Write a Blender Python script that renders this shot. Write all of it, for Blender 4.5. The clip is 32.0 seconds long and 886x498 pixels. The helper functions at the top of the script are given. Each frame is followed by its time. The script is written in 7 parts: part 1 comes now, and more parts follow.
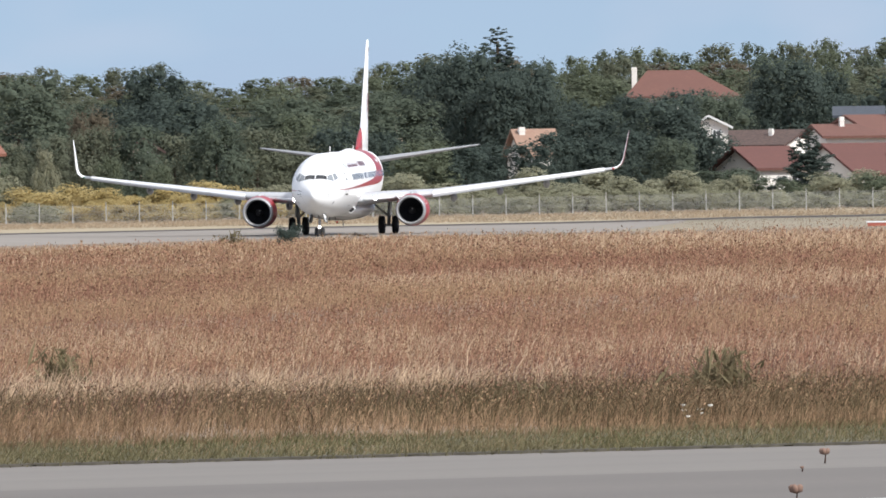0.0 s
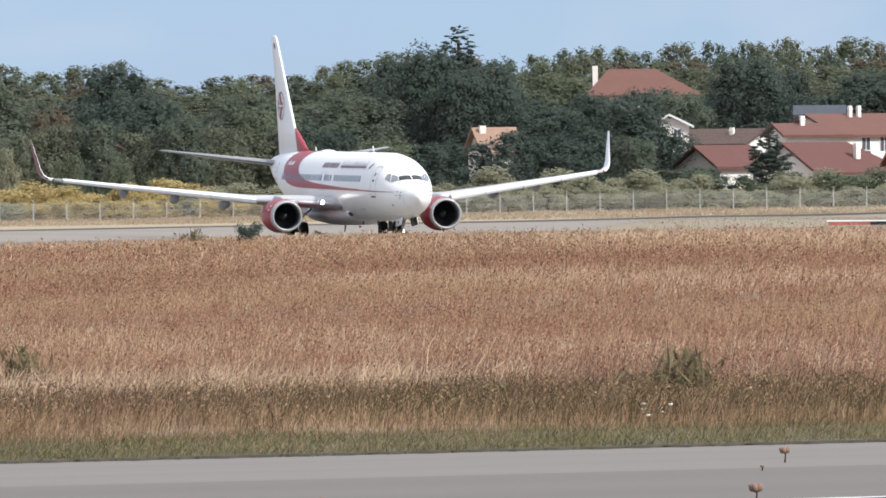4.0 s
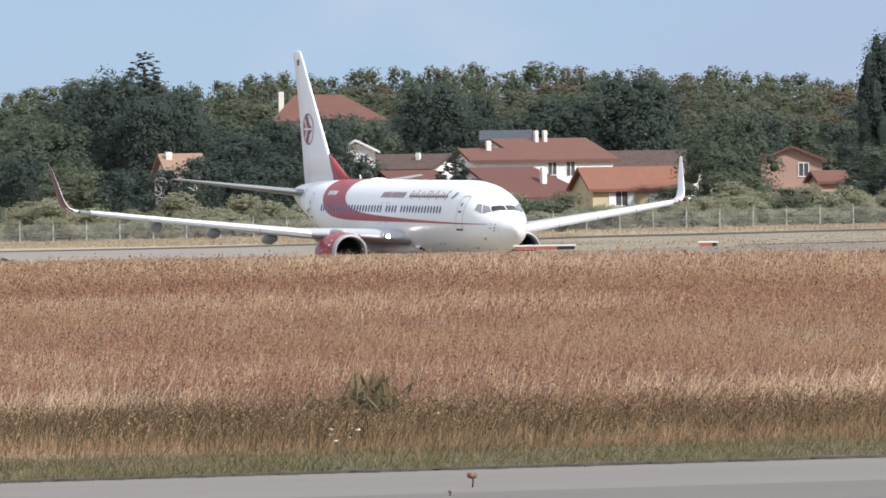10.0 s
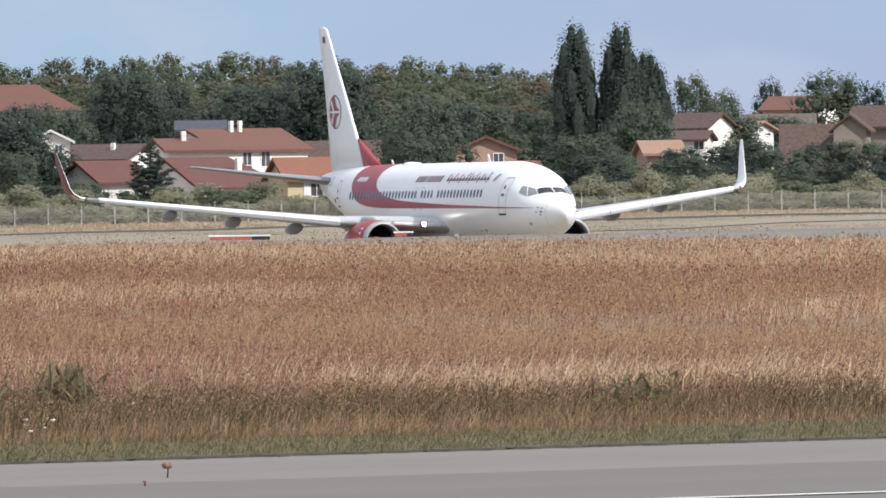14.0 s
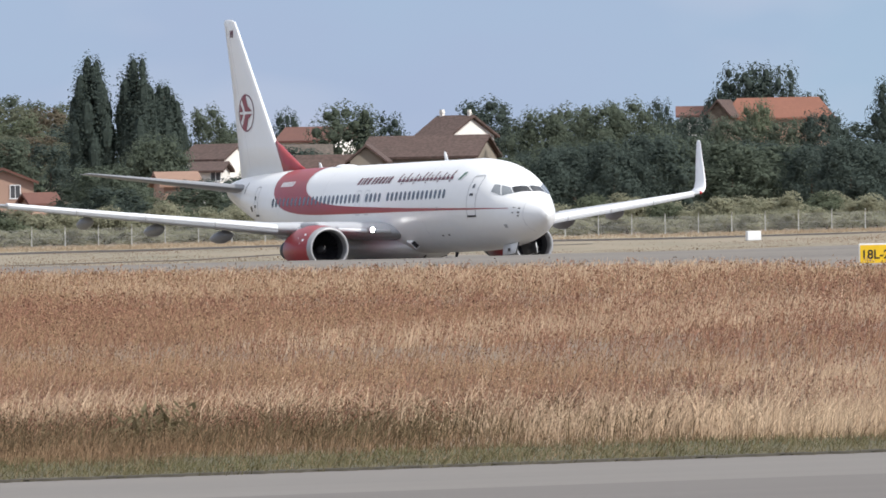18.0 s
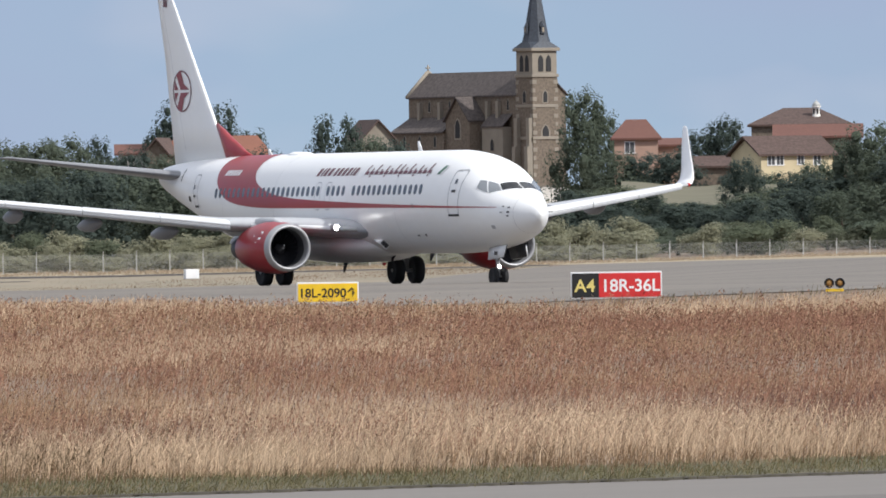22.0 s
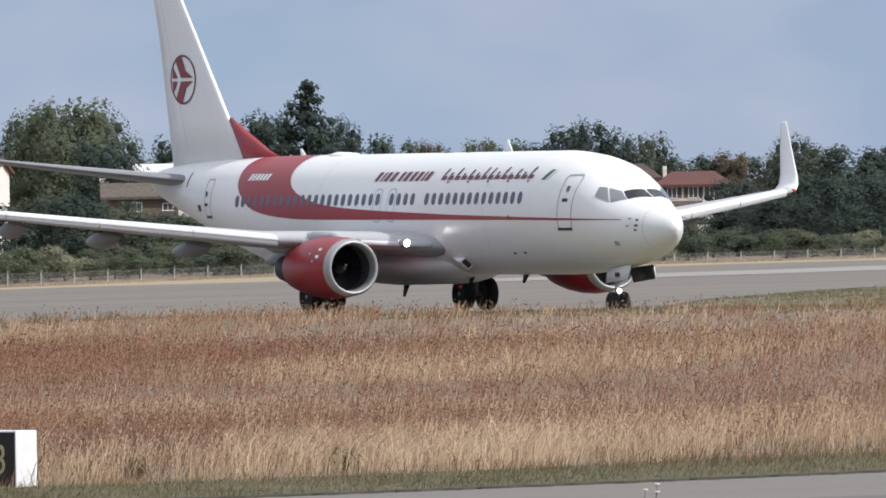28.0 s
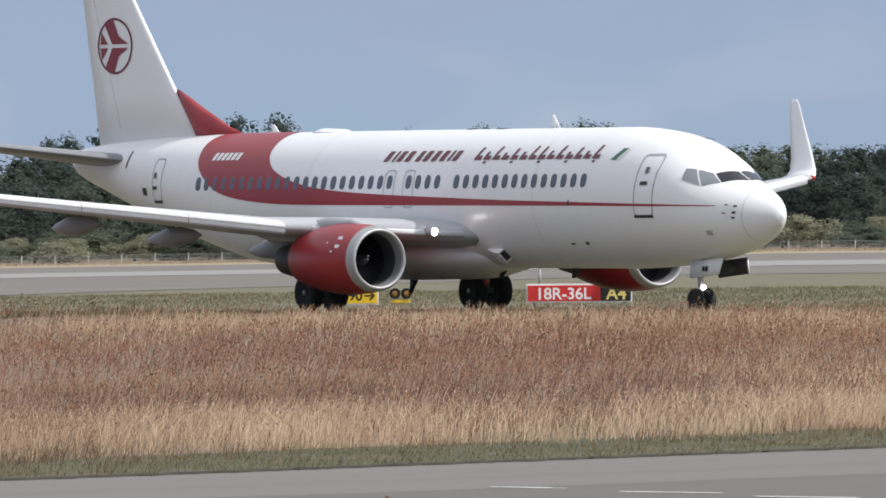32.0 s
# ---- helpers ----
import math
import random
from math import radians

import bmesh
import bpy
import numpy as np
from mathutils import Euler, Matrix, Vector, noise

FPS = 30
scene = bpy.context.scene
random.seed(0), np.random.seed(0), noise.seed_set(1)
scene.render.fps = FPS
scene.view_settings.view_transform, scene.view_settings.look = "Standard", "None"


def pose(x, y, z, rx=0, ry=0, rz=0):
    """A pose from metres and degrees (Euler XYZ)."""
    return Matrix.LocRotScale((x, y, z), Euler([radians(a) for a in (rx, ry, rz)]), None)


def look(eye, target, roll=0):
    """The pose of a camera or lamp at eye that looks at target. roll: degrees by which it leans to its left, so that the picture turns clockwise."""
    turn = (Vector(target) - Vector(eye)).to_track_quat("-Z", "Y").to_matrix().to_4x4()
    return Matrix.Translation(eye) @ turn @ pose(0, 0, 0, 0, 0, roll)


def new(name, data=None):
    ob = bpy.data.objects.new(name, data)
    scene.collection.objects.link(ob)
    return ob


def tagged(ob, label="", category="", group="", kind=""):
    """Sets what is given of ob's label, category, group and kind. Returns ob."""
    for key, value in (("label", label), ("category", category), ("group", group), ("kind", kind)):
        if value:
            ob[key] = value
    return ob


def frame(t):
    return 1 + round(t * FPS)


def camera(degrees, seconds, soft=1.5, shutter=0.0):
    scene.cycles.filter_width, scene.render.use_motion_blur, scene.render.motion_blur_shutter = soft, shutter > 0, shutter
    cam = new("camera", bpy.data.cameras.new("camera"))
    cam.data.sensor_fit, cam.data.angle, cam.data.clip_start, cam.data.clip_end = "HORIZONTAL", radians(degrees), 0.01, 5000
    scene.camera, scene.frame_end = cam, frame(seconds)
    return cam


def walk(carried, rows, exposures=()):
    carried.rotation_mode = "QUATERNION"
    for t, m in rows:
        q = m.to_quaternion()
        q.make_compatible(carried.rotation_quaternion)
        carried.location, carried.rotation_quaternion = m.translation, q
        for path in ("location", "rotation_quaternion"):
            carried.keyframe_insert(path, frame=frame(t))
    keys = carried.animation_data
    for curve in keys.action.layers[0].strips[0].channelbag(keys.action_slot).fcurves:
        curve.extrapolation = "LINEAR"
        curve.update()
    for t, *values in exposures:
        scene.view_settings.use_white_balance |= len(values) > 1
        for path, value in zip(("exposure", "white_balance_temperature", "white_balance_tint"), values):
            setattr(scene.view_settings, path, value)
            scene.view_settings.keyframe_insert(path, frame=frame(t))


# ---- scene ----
# ---- camera and its walk ----
cam = camera(4.2642, 32.0, soft=1.7)


def shot(pan, tilt, lean):
    """The camera on its tripod, turned by degrees to the right, up and over."""
    return pose(0, 0, 4.10, 90 + tilt, 0, -pan) @ pose(0, 0, 0, 0, 0, lean)


walk(cam, [
    (0, shot(-2.6150, -0.5256, -0.750)), (0.5, shot(-2.6056, -0.5259, -0.705)), (1, shot(-2.5579, -0.5570, -0.719)),
    (1.5, shot(-2.6133, -0.5272, -0.675)), (2, shot(-2.6563, -0.4906, -0.726)), (2.5, shot(-2.6260, -0.4812, -0.711)),
    (3, shot(-2.5716, -0.4622, -0.761)), (3.5, shot(-2.4886, -0.5450, -0.687)), (5.5, shot(-2.2758, -0.4748, -0.679)),
    (6, shot(-2.1633, -0.4737, -0.755)), (6.5, shot(-2.0641, -0.5210, -0.764)), (7, shot(-1.9855, -0.5319, -0.785)),
    (7.5, shot(-1.8220, -0.5837, -0.778)), (8, shot(-1.6565, -0.5835, -0.815)), (8.5, shot(-1.4878, -0.6135, -0.846)),
    (9, shot(-1.2683, -0.6347, -0.900)), (9.5, shot(-1.0710, -0.5982, -0.802)), (10, shot(-0.9152, -0.4312, -0.854)),
    (10.5, shot(-0.7924, -0.3952, -0.772)), (11, shot(-0.6036, -0.3938, -0.691)), (11.5, shot(-0.4700, -0.4425, -0.696)),
    (12, shot(-0.3016, -0.4731, -0.784)), (12.5, shot(-0.1644, -0.4598, -0.844)), (13, shot(0.0000, -0.4025, -0.906)),
    (13.5, shot(0.1872, -0.4232, -0.813)), (14, shot(0.5525, -0.4998, -0.836)), (14.5, shot(0.7697, -0.5437, -0.972)),
    (16.5, shot(1.9739, -0.3581, -1.006)), (17, shot(2.3221, -0.4125, -0.918)), (17.5, shot(2.5763, -0.3702, -1.032)),
    (18, shot(2.8797, -0.3879, -1.061)), (18.5, shot(3.0702, -0.3887, -1.052)), (19, shot(3.3244, -0.3778, -1.067)),
    (19.5, shot(3.6579, -0.3856, -1.131)), (20, shot(4.0660, -0.2790, -1.126)), (20.5, shot(4.4446, -0.2715, -1.018)),
    (21, shot(4.7777, -0.2835, -0.843)), (21.5, shot(5.1926, -0.2954, -0.902)), (22, shot(5.5878, -0.2475, -0.792)),
    (22.5, shot(6.0787, -0.2136, -0.739)), (23, shot(6.5423, -0.2396, -0.965)), (23.5, shot(6.8375, -0.2759, -1.076)),
    (24, shot(7.1482, -0.3240, -1.010)), (24.5, shot(7.4346, -0.2598, -1.150)), (25, shot(7.7288, -0.1698, -1.261)),
    (25.5, shot(8.0341, -0.1317, -1.273)), (27.5, shot(9.6671, -0.1543, -1.275)), (28, shot(10.2208, -0.1445, -0.930)),
    (28.5, shot(10.6882, -0.1541, -1.030)), (29, shot(11.0834, -0.1041, -0.922)), (29.5, shot(11.5475, -0.1701, -0.830)),
    (30, shot(12.0012, -0.1830, -0.739)), (30.5, shot(12.6045, -0.2612, -0.461)), (31, shot(13.1798, -0.2691, -0.467)),
    (31.5, shot(13.7197, -0.1477, -0.463)), (32, shot(14.3255, -0.1547, -0.391)),
], exposures=[(0, 0.29, 6360, 10), (2, 0.36, 6360, 10), (5, 0.37, 6360, 10), (9, 0.34, 6360, 10), (14, 0.27, 6360, 10), (17, 0.23, 6360, 10), (23, 0.12, 6360, 10), (28, 0.06, 6360, 10), (32, 0.03, 6360, 10)])

# ---- world, sun, exposure ----
SUN_AZ, SUN_EL = 128.0, 40.0  # degrees to the right of the first view's axis, and up
sun_dir = Vector((math.sin(radians(SUN_AZ)) * math.cos(radians(SUN_EL)), math.cos(radians(SUN_AZ)) * math.cos(radians(SUN_EL)), math.sin(radians(SUN_EL))))
world = bpy.data.worlds.new("sky")
scene.world = world
world.use_nodes = True
wn, wl = world.node_tree.nodes, world.node_tree.links
sky = wn.new("ShaderNodeTexSky")
sky.sky_type, sky.sun_disc = "NISHITA", False
sky.sun_elevation, sky.sun_rotation = radians(SUN_EL), radians(SUN_AZ)
sky.air_density, sky.dust_density, sky.ozone_density = 1.0, 0.0, 2.6
coord, lift, unit = wn.new("ShaderNodeTexCoord"), wn.new("ShaderNodeVectorMath"), wn.new("ShaderNodeVectorMath")
lift.operation, unit.operation = "ADD", "NORMALIZE"
lift.inputs[1].default_value = (0, 0, 0.1)
wl.new(coord.outputs["Generated"], lift.inputs[0])
wl.new(lift.outputs[0], unit.inputs[0])
wl.new(unit.outputs[0], sky.inputs["Vector"])
# thin high cloud all over the sky
cloud, thin, veil = wn.new("ShaderNodeTexNoise"), wn.new("ShaderNodeMapRange"), wn.new("ShaderNodeMix")
cloud.inputs["Scale"].default_value, cloud.inputs["Detail"].default_value = 14, 5
stretch = wn.new("ShaderNodeMapping")
stretch.inputs["Scale"].default_value = (1, 1, 2.2)
wl.new(coord.outputs["Generated"], stretch.inputs["Vector"])
wl.new(stretch.outputs[0], cloud.inputs["Vector"])
thin.inputs["From Min"].default_value, thin.inputs["From Max"].default_value = 0.42, 0.7
thin.inputs["To Min"].default_value, thin.inputs["To Max"].default_value = 0.45, 0.95
wl.new(cloud.outputs["Fac"], thin.inputs["Value"])
veil.data_type = "RGBA"
# the veil is thin and blue-grey low down, white and bright overhead
height, bright, tint = wn.new("ShaderNodeSeparateXYZ"), wn.new("ShaderNodeMapRange"), wn.new("ShaderNodeMix")
wl.new(coord.outputs["Generated"], height.inputs[0])
bright.interpolation_type = "SMOOTHSTEP"
bright.inputs["From Min"].default_value, bright.inputs["From Max"].default_value = 0.04, 0.75
wl.new(height.outputs["Z"], bright.inputs["Value"])
tint.data_type = "RGBA"
tint.inputs["A"].default_value, tint.inputs["B"].default_value = (4.0, 4.62, 6.4, 1), (15.5, 15.5, 15.5, 1)
wl.new(bright.outputs[0], tint.inputs["Factor"])
wl.new(tint.outputs["Result"], veil.inputs["B"])
wl.new(thin.outputs[0], veil.inputs["Factor"])
wl.new(sky.outputs[0], veil.inputs["A"])
# a few whiter drifts
drift, share, white = wn.new("ShaderNodeTexNoise"), wn.new("ShaderNodeMapRange"), wn.new("ShaderNodeMix")
drift.inputs["Scale"].default_value, drift.inputs["Detail"].default_value = 30, 3
wl.new(stretch.outputs[0], drift.inputs["Vector"])
share.inputs["From Min"].default_value, share.inputs["From Max"].default_value, share.inputs["To Max"].default_value = 0.5, 0.75, 0.55
wl.new(drift.outputs["Fac"], share.inputs["Value"])
white.data_type = "RGBA"
white.inputs["B"].default_value = (6.0, 6.2, 7.2, 1)
wl.new(share.outputs[0], white.inputs["Factor"])
wl.new(veil.outputs["Result"], white.inputs["A"])
wl.new(white.outputs["Result"], wn["Background"].inputs[0])
wn["Background"].inputs[1].default_value = 0.088
sun = new("sun", bpy.data.lights.new("sun", "SUN"))
sun.data.energy, sun.data.angle, sun.data.color = 3.9, radians(1.2), (1.0, 0.965, 0.91)
sun.matrix_world = look(sun_dir * 300, (0, 0, 0))

# ---- materials ----
def mat(name, color, rough=0.7, metal=0.0, dark=None, scale=4.0, bump=0.0, amount=0.5, scale2=None, color2=None, island=0.0, spec=0.5, thin=0.0, grain=None):
    """A surface with grain: colour, a darker or other colour by noise at two scales, a little relief."""
    m = bpy.data.materials.new(name)
    m.use_nodes = True
    n, l = m.node_tree.nodes, m.node_tree.links
    b = n["Principled BSDF"]
    b.inputs["Roughness"].default_value, b.inputs["Metallic"].default_value = rough, metal
    b.inputs["Specular IOR Level"].default_value = spec
    dark = dark or [c * 0.75 for c in color]
    geo = n.new("ShaderNodeTexCoord")
    big = n.new("ShaderNodeTexNoise")
    big.inputs["Scale"].default_value, big.inputs["Detail"].default_value = scale, 6
    if grain:  # long streaks: their direction in degrees, scale along and across
        streak = n.new("ShaderNodeMapping")
        streak.vector_type = "TEXTURE"
        streak.inputs["Rotation"].default_value = (0, 0, radians(grain[0]))
        streak.inputs["Scale"].default_value = (1 / grain[1], 1 / grain[2], 1)
        l.new(geo.outputs["Object"], streak.inputs["Vector"])
        l.new(streak.outputs[0], big.inputs["Vector"])
    else:
        l.new(geo.outputs["Object"], big.inputs["Vector"])
    ramp = n.new("ShaderNodeMapRange")
    ramp.inputs["From Min"].default_value, ramp.inputs["From Max"].default_value = 0.35, 0.65
    l.new(big.outputs["Fac"], ramp.inputs["Value"])
    mix = n.new("ShaderNodeMix")
    mix.data_type = "RGBA"
    mix.inputs["A"].default_value, mix.inputs["B"].default_value = (*color, 1), (*[c * (1 - amount) + d * amount for c, d in zip(color, dark)], 1)
    l.new(ramp.outputs[0], mix.inputs["Factor"])
    out = mix.outputs["Result"]
    if scale2:
        fine = n.new("ShaderNodeTexNoise")
        fine.inputs["Scale"].default_value, fine.inputs["Detail"].default_value = scale2, 4
        l.new(geo.outputs["Object"], fine.inputs["Vector"])
        r2 = n.new("ShaderNodeMapRange")
        r2.inputs["From Min"].default_value, r2.inputs["From Max"].default_value = 0.4, 0.62
        l.new(fine.outputs["Fac"], r2.inputs["Value"])
        mix2 = n.new("ShaderNodeMix")
        mix2.data_type = "RGBA"
        mix2.inputs["B"].default_value = (*(color2 or [c * 0.6 for c in color]), 1)
        l.new(r2.outputs[0], mix2.inputs["Factor"])
        l.new(out, mix2.inputs["A"])
        out = mix2.outputs["Result"]
    if island:
        info = n.new("ShaderNodeNewGeometry")
        v = n.new("ShaderNodeMapRange")
        v.inputs["To Min"].default_value, v.inputs["To Max"].default_value = 1 - island, 1 + island
        l.new(info.outputs["Random Per Island"], v.inputs["Value"])
        hsv = n.new("ShaderNodeHueSaturation")
        l.new(v.outputs[0], hsv.inputs["Value"])
        l.new(out, hsv.inputs["Color"])
        out = hsv.outputs["Color"]
    l.new(out, b.inputs["Base Color"])
    if bump:
        bp = n.new("ShaderNodeBump")
        bp.inputs["Strength"].default_value = bump
        bp.inputs["Distance"].default_value = 0.05
        l.new((fine if scale2 else big).outputs["Fac"], bp.inputs["Height"])
        l.new(bp.outputs[0], b.inputs["Normal"])
    if thin:  # leaves and blades let light through
        through_leaf, both = n.new("ShaderNodeBsdfTranslucent"), n.new("ShaderNodeMixShader")
        both.inputs[0].default_value = thin
        l.new(out, through_leaf.inputs["Color"])
        l.new(b.outputs[0], both.inputs[1])
        l.new(through_leaf.outputs[0], both.inputs[2])
        l.new(both.outputs[0], n["Material Output"].inputs["Surface"])
    return m


def glow(name, color, strength):
    m = mat(name, color)
    b = m.node_tree.nodes["Principled BSDF"]
    b.inputs["Emission Color"].default_value, b.inputs["Emission Strength"].default_value = (*color, 1), strength
    return m


# dry turf darkened to hold the shade among the meadow's stalks
M_ground = mat("dry_turf_shaded", (0.185, 0.128, 0.086), 0.95, dark=(0.135, 0.096, 0.064), scale=0.06, scale2=1.2, color2=(0.2, 0.148, 0.1), amount=0.9)
M_shoulder = mat("asphalt_shoulder", (0.184, 0.167, 0.149), 0.9, dark=(0.153, 0.138, 0.125), scale=1, scale2=6, color2=(0.169, 0.153, 0.137), amount=0.9, grain=(29.7, 0.03, 0.4))
M_asphalt = mat("asphalt", (0.147, 0.131, 0.117), 0.9, dark=(0.117, 0.104, 0.094), scale=1, scale2=6, color2=(0.133, 0.119, 0.107), amount=0.9, grain=(29.7, 0.02, 0.3))
M_asphalt_b = mat("runway_asphalt", (0.198, 0.173, 0.145), 0.85, dark=(0.100, 0.089, 0.078), scale=1, scale2=3, color2=(0.179, 0.157, 0.133), amount=0.9, grain=(20, 0.006, 0.14))
M_concrete = mat("concrete", (0.306, 0.290, 0.266), 0.85, dark=(0.225, 0.215, 0.198), scale=1, scale2=2, color2=(0.281, 0.268, 0.25), amount=0.8, grain=(-73, 0.008, 0.15))
M_old_concrete = mat("worn_concrete", (0.253, 0.224, 0.193), 0.85, dark=(0.167, 0.148, 0.128), scale=1, scale2=2, color2=(0.228, 0.202, 0.175), amount=0.8, grain=(-73, 0.008, 0.15))
M_line = mat("white_line", (0.7, 0.7, 0.68), 0.7, scale=1.0)
M_white = mat("white_paint", (0.86, 0.865, 0.865), 0.32, dark=(0.82, 0.825, 0.825), scale=0.5, scale2=2.5, color2=(0.84, 0.845, 0.845))
M_red = mat("red_paint", (0.33, 0.018, 0.028), 0.34, dark=(0.27, 0.016, 0.024), scale=0.8, scale2=3.0, color2=(0.29, 0.02, 0.026))
M_grey = mat("grey_paint", (0.42, 0.43, 0.45), 0.4, scale=0.8)
M_dark = mat("dark_metal", (0.05, 0.05, 0.055), 0.5, metal=0.4, scale=3)
M_tyre = mat("rubber", (0.02, 0.02, 0.021), 0.8, scale=6)
M_glass = mat("cockpit_glass", (0.015, 0.017, 0.02), 0.1, scale=2, spec=0.45)
M_pane = mat("house_pane", (0.09, 0.09, 0.095), 0.2, scale=2)
M_window = mat("cabin_window", (0.10, 0.12, 0.15), 0.15, scale=2)
M_leaf = mat("leaves", (0.13, 0.155, 0.114), 0.8, dark=(0.108, 0.132, 0.097), scale=0.25, amount=0.9, island=0.07, spec=0.1, thin=0.5)
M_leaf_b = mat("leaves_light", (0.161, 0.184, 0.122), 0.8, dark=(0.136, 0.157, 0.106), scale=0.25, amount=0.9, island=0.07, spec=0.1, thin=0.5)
M_leaf_c = mat("leaves_dark", (0.089, 0.114, 0.097), 0.8, dark=(0.074, 0.097, 0.084), scale=0.25, amount=0.9, island=0.07, spec=0.1, thin=0.5)
M_leaf_d = mat("leaves_brown", (0.176, 0.147, 0.105), 0.8, dark=(0.142, 0.124, 0.090), scale=0.25, amount=0.9, island=0.07, spec=0.1, thin=0.5)
M_bush = mat("scrub_leaves", (0.34, 0.335, 0.235), 0.85, dark=(0.26, 0.262, 0.18), scale=0.4, amount=0.9, island=0.16, spec=0.1, thin=0.5)
M_bush_y = mat("scrub_yellow", (0.52, 0.41, 0.19), 0.85, dark=(0.4, 0.34, 0.17), scale=0.4, amount=0.9, island=0.16, spec=0.1, thin=0.5)
M_bark = mat("bark", (0.09, 0.07, 0.05), 0.9, scale=3)
M_wall = mat("render_wall", (0.79, 0.76, 0.71), 0.9, dark=(0.68, 0.64, 0.575), scale=0.4)
M_wall_p = mat("pink_wall", (0.42, 0.275, 0.21), 0.9, scale=0.4)
M_wall_y = mat("cream_wall", (0.6, 0.5, 0.32), 0.9, scale=0.4)
M_roof = mat("roof_tile", (0.152, 0.07, 0.053), 0.9, dark=(0.115, 0.055, 0.044), scale=0.5, scale2=3, color2=(0.132, 0.06, 0.047))
M_roof_s = mat("roof_tile_faded", (0.31, 0.20, 0.145), 0.9, dark=(0.24, 0.155, 0.115), scale=0.5, scale2=3, color2=(0.27, 0.165, 0.12))
M_roof_g = mat("roof_tile_grey", (0.14, 0.112, 0.092), 0.9, dark=(0.11, 0.088, 0.072), scale=0.5, scale2=3)
M_roof_n = mat("roof_tile_orange", (0.235, 0.10, 0.066), 0.9, dark=(0.19, 0.082, 0.055), scale=0.5, scale2=3, color2=(0.205, 0.088, 0.058))
M_roof_b = mat("roof_tile_deep", (0.125, 0.052, 0.043), 0.9, dark=(0.098, 0.043, 0.036), scale=0.5, scale2=3, color2=(0.11, 0.047, 0.04))
M_roof_d = mat("roof_tile_dark", (0.105, 0.068, 0.057), 0.9, dark=(0.085, 0.051, 0.043), scale=0.5, scale2=3)
M_stone = mat("church_stone", (0.142, 0.112, 0.086), 0.95, dark=(0.10, 0.078, 0.062), scale=0.35, scale2=2.5, color2=(0.185, 0.15, 0.115))
M_stone_p = mat("pale_stone", (0.27, 0.236, 0.192), 0.95, scale=0.5)
M_slate = mat("slate", (0.052, 0.062, 0.08), 0.6, scale=0.6, scale2=3)
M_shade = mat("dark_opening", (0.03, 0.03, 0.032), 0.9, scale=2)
M_post = mat("galvanised_post", (0.42, 0.42, 0.4), 0.6, scale=1)
M_wire = mat("fence_wire", (0.38, 0.38, 0.365), 0.6, scale=1)
M_yellow = mat("sign_yellow", (0.85, 0.55, 0.02), 0.5, scale=2)
M_black = mat("sign_black", (0.015, 0.015, 0.015), 0.5, scale=2)
M_signred = mat("sign_red", (0.62, 0.03, 0.03), 0.5, scale=2)
M_lettering = mat("sign_white", (0.85, 0.85, 0.85), 0.5, scale=2)
M_letter_y = mat("sign_letter_yellow", (0.75, 0.62, 0.2), 0.5, scale=2)
M_light = glow("lamp_lit", (1.0, 0.97, 0.92), 30)
M_taxi = glow("taxi_lamp_lit", (1.0, 0.97, 0.92), 6)
M_bronze = mat("bronze_lens", (0.5, 0.27, 0.09), 0.25, metal=0.6, scale=6)
# leaf colour paled to carry the haze over the far hill
M_leaf_e = mat("leaves_haze_pale", (0.175, 0.188, 0.132), 0.8, dark=(0.145, 0.158, 0.112), scale=0.25, amount=0.9, island=0.07, spec=0.1, thin=0.5)
M_beacon = mat("beacon_red", (0.5, 0.03, 0.03), 0.2, scale=4)
M_title_b = mat("mark_red", (0.235, 0.014, 0.03), 0.35, scale=1)
M_title = mat("title_red", (0.13, 0.012, 0.03), 0.35, scale=1)
M_green = mat("flag_green", (0.03, 0.14, 0.08), 0.4, scale=1)
M_flagwhite = mat("plain_white", (0.8, 0.8, 0.8), 0.4, scale=1)
M_wing = mat("wing_grey", (0.46, 0.47, 0.49), 0.4, dark=(0.40, 0.41, 0.43), scale=0.6, scale2=2.5, color2=(0.43, 0.44, 0.46))
M_slat = mat("slat_paint", (0.74, 0.75, 0.76), 0.38, dark=(0.68, 0.69, 0.70), scale=0.8, scale2=3, color2=(0.71, 0.72, 0.73))
# grey darkened to stand for the shade under the wing
M_fairing = mat("fairing_shaded_grey", (0.26, 0.265, 0.28), 0.45, scale=1)
M_lip = mat("intake_metal", (0.42, 0.42, 0.43), 0.5, metal=0.55, dark=(0.34, 0.34, 0.35), scale=3)
M_duct = mat("duct_grey", (0.06, 0.06, 0.066), 0.5, scale=2)
M_fan = mat("fan_blade", (0.03, 0.03, 0.036), 0.45, metal=0.5, scale=2)
M_metal_g = mat("gear_metal", (0.4, 0.4, 0.41), 0.45, metal=0.3, scale=3)
M_hub = mat("wheel_hub", (0.38, 0.38, 0.38), 0.5, metal=0.3, scale=3)
M_glass_b = mat("cockpit_side_glass", (0.22, 0.24, 0.26), 0.1, scale=2, spec=0.8)
M_whiteroof = mat("metal_roof", (0.7, 0.7, 0.69), 0.5, scale=0.5)
M_roof_c = mat("church_tile", (0.105, 0.086, 0.08), 0.9, dark=(0.08, 0.066, 0.062), scale=0.4, scale2=2)
M_far_straw = mat("dry_verge", (0.352, 0.286, 0.193), 0.95, dark=(0.281, 0.231, 0.152), scale=0.04, scale2=0.5, color2=(0.319, 0.264, 0.171), amount=0.9)
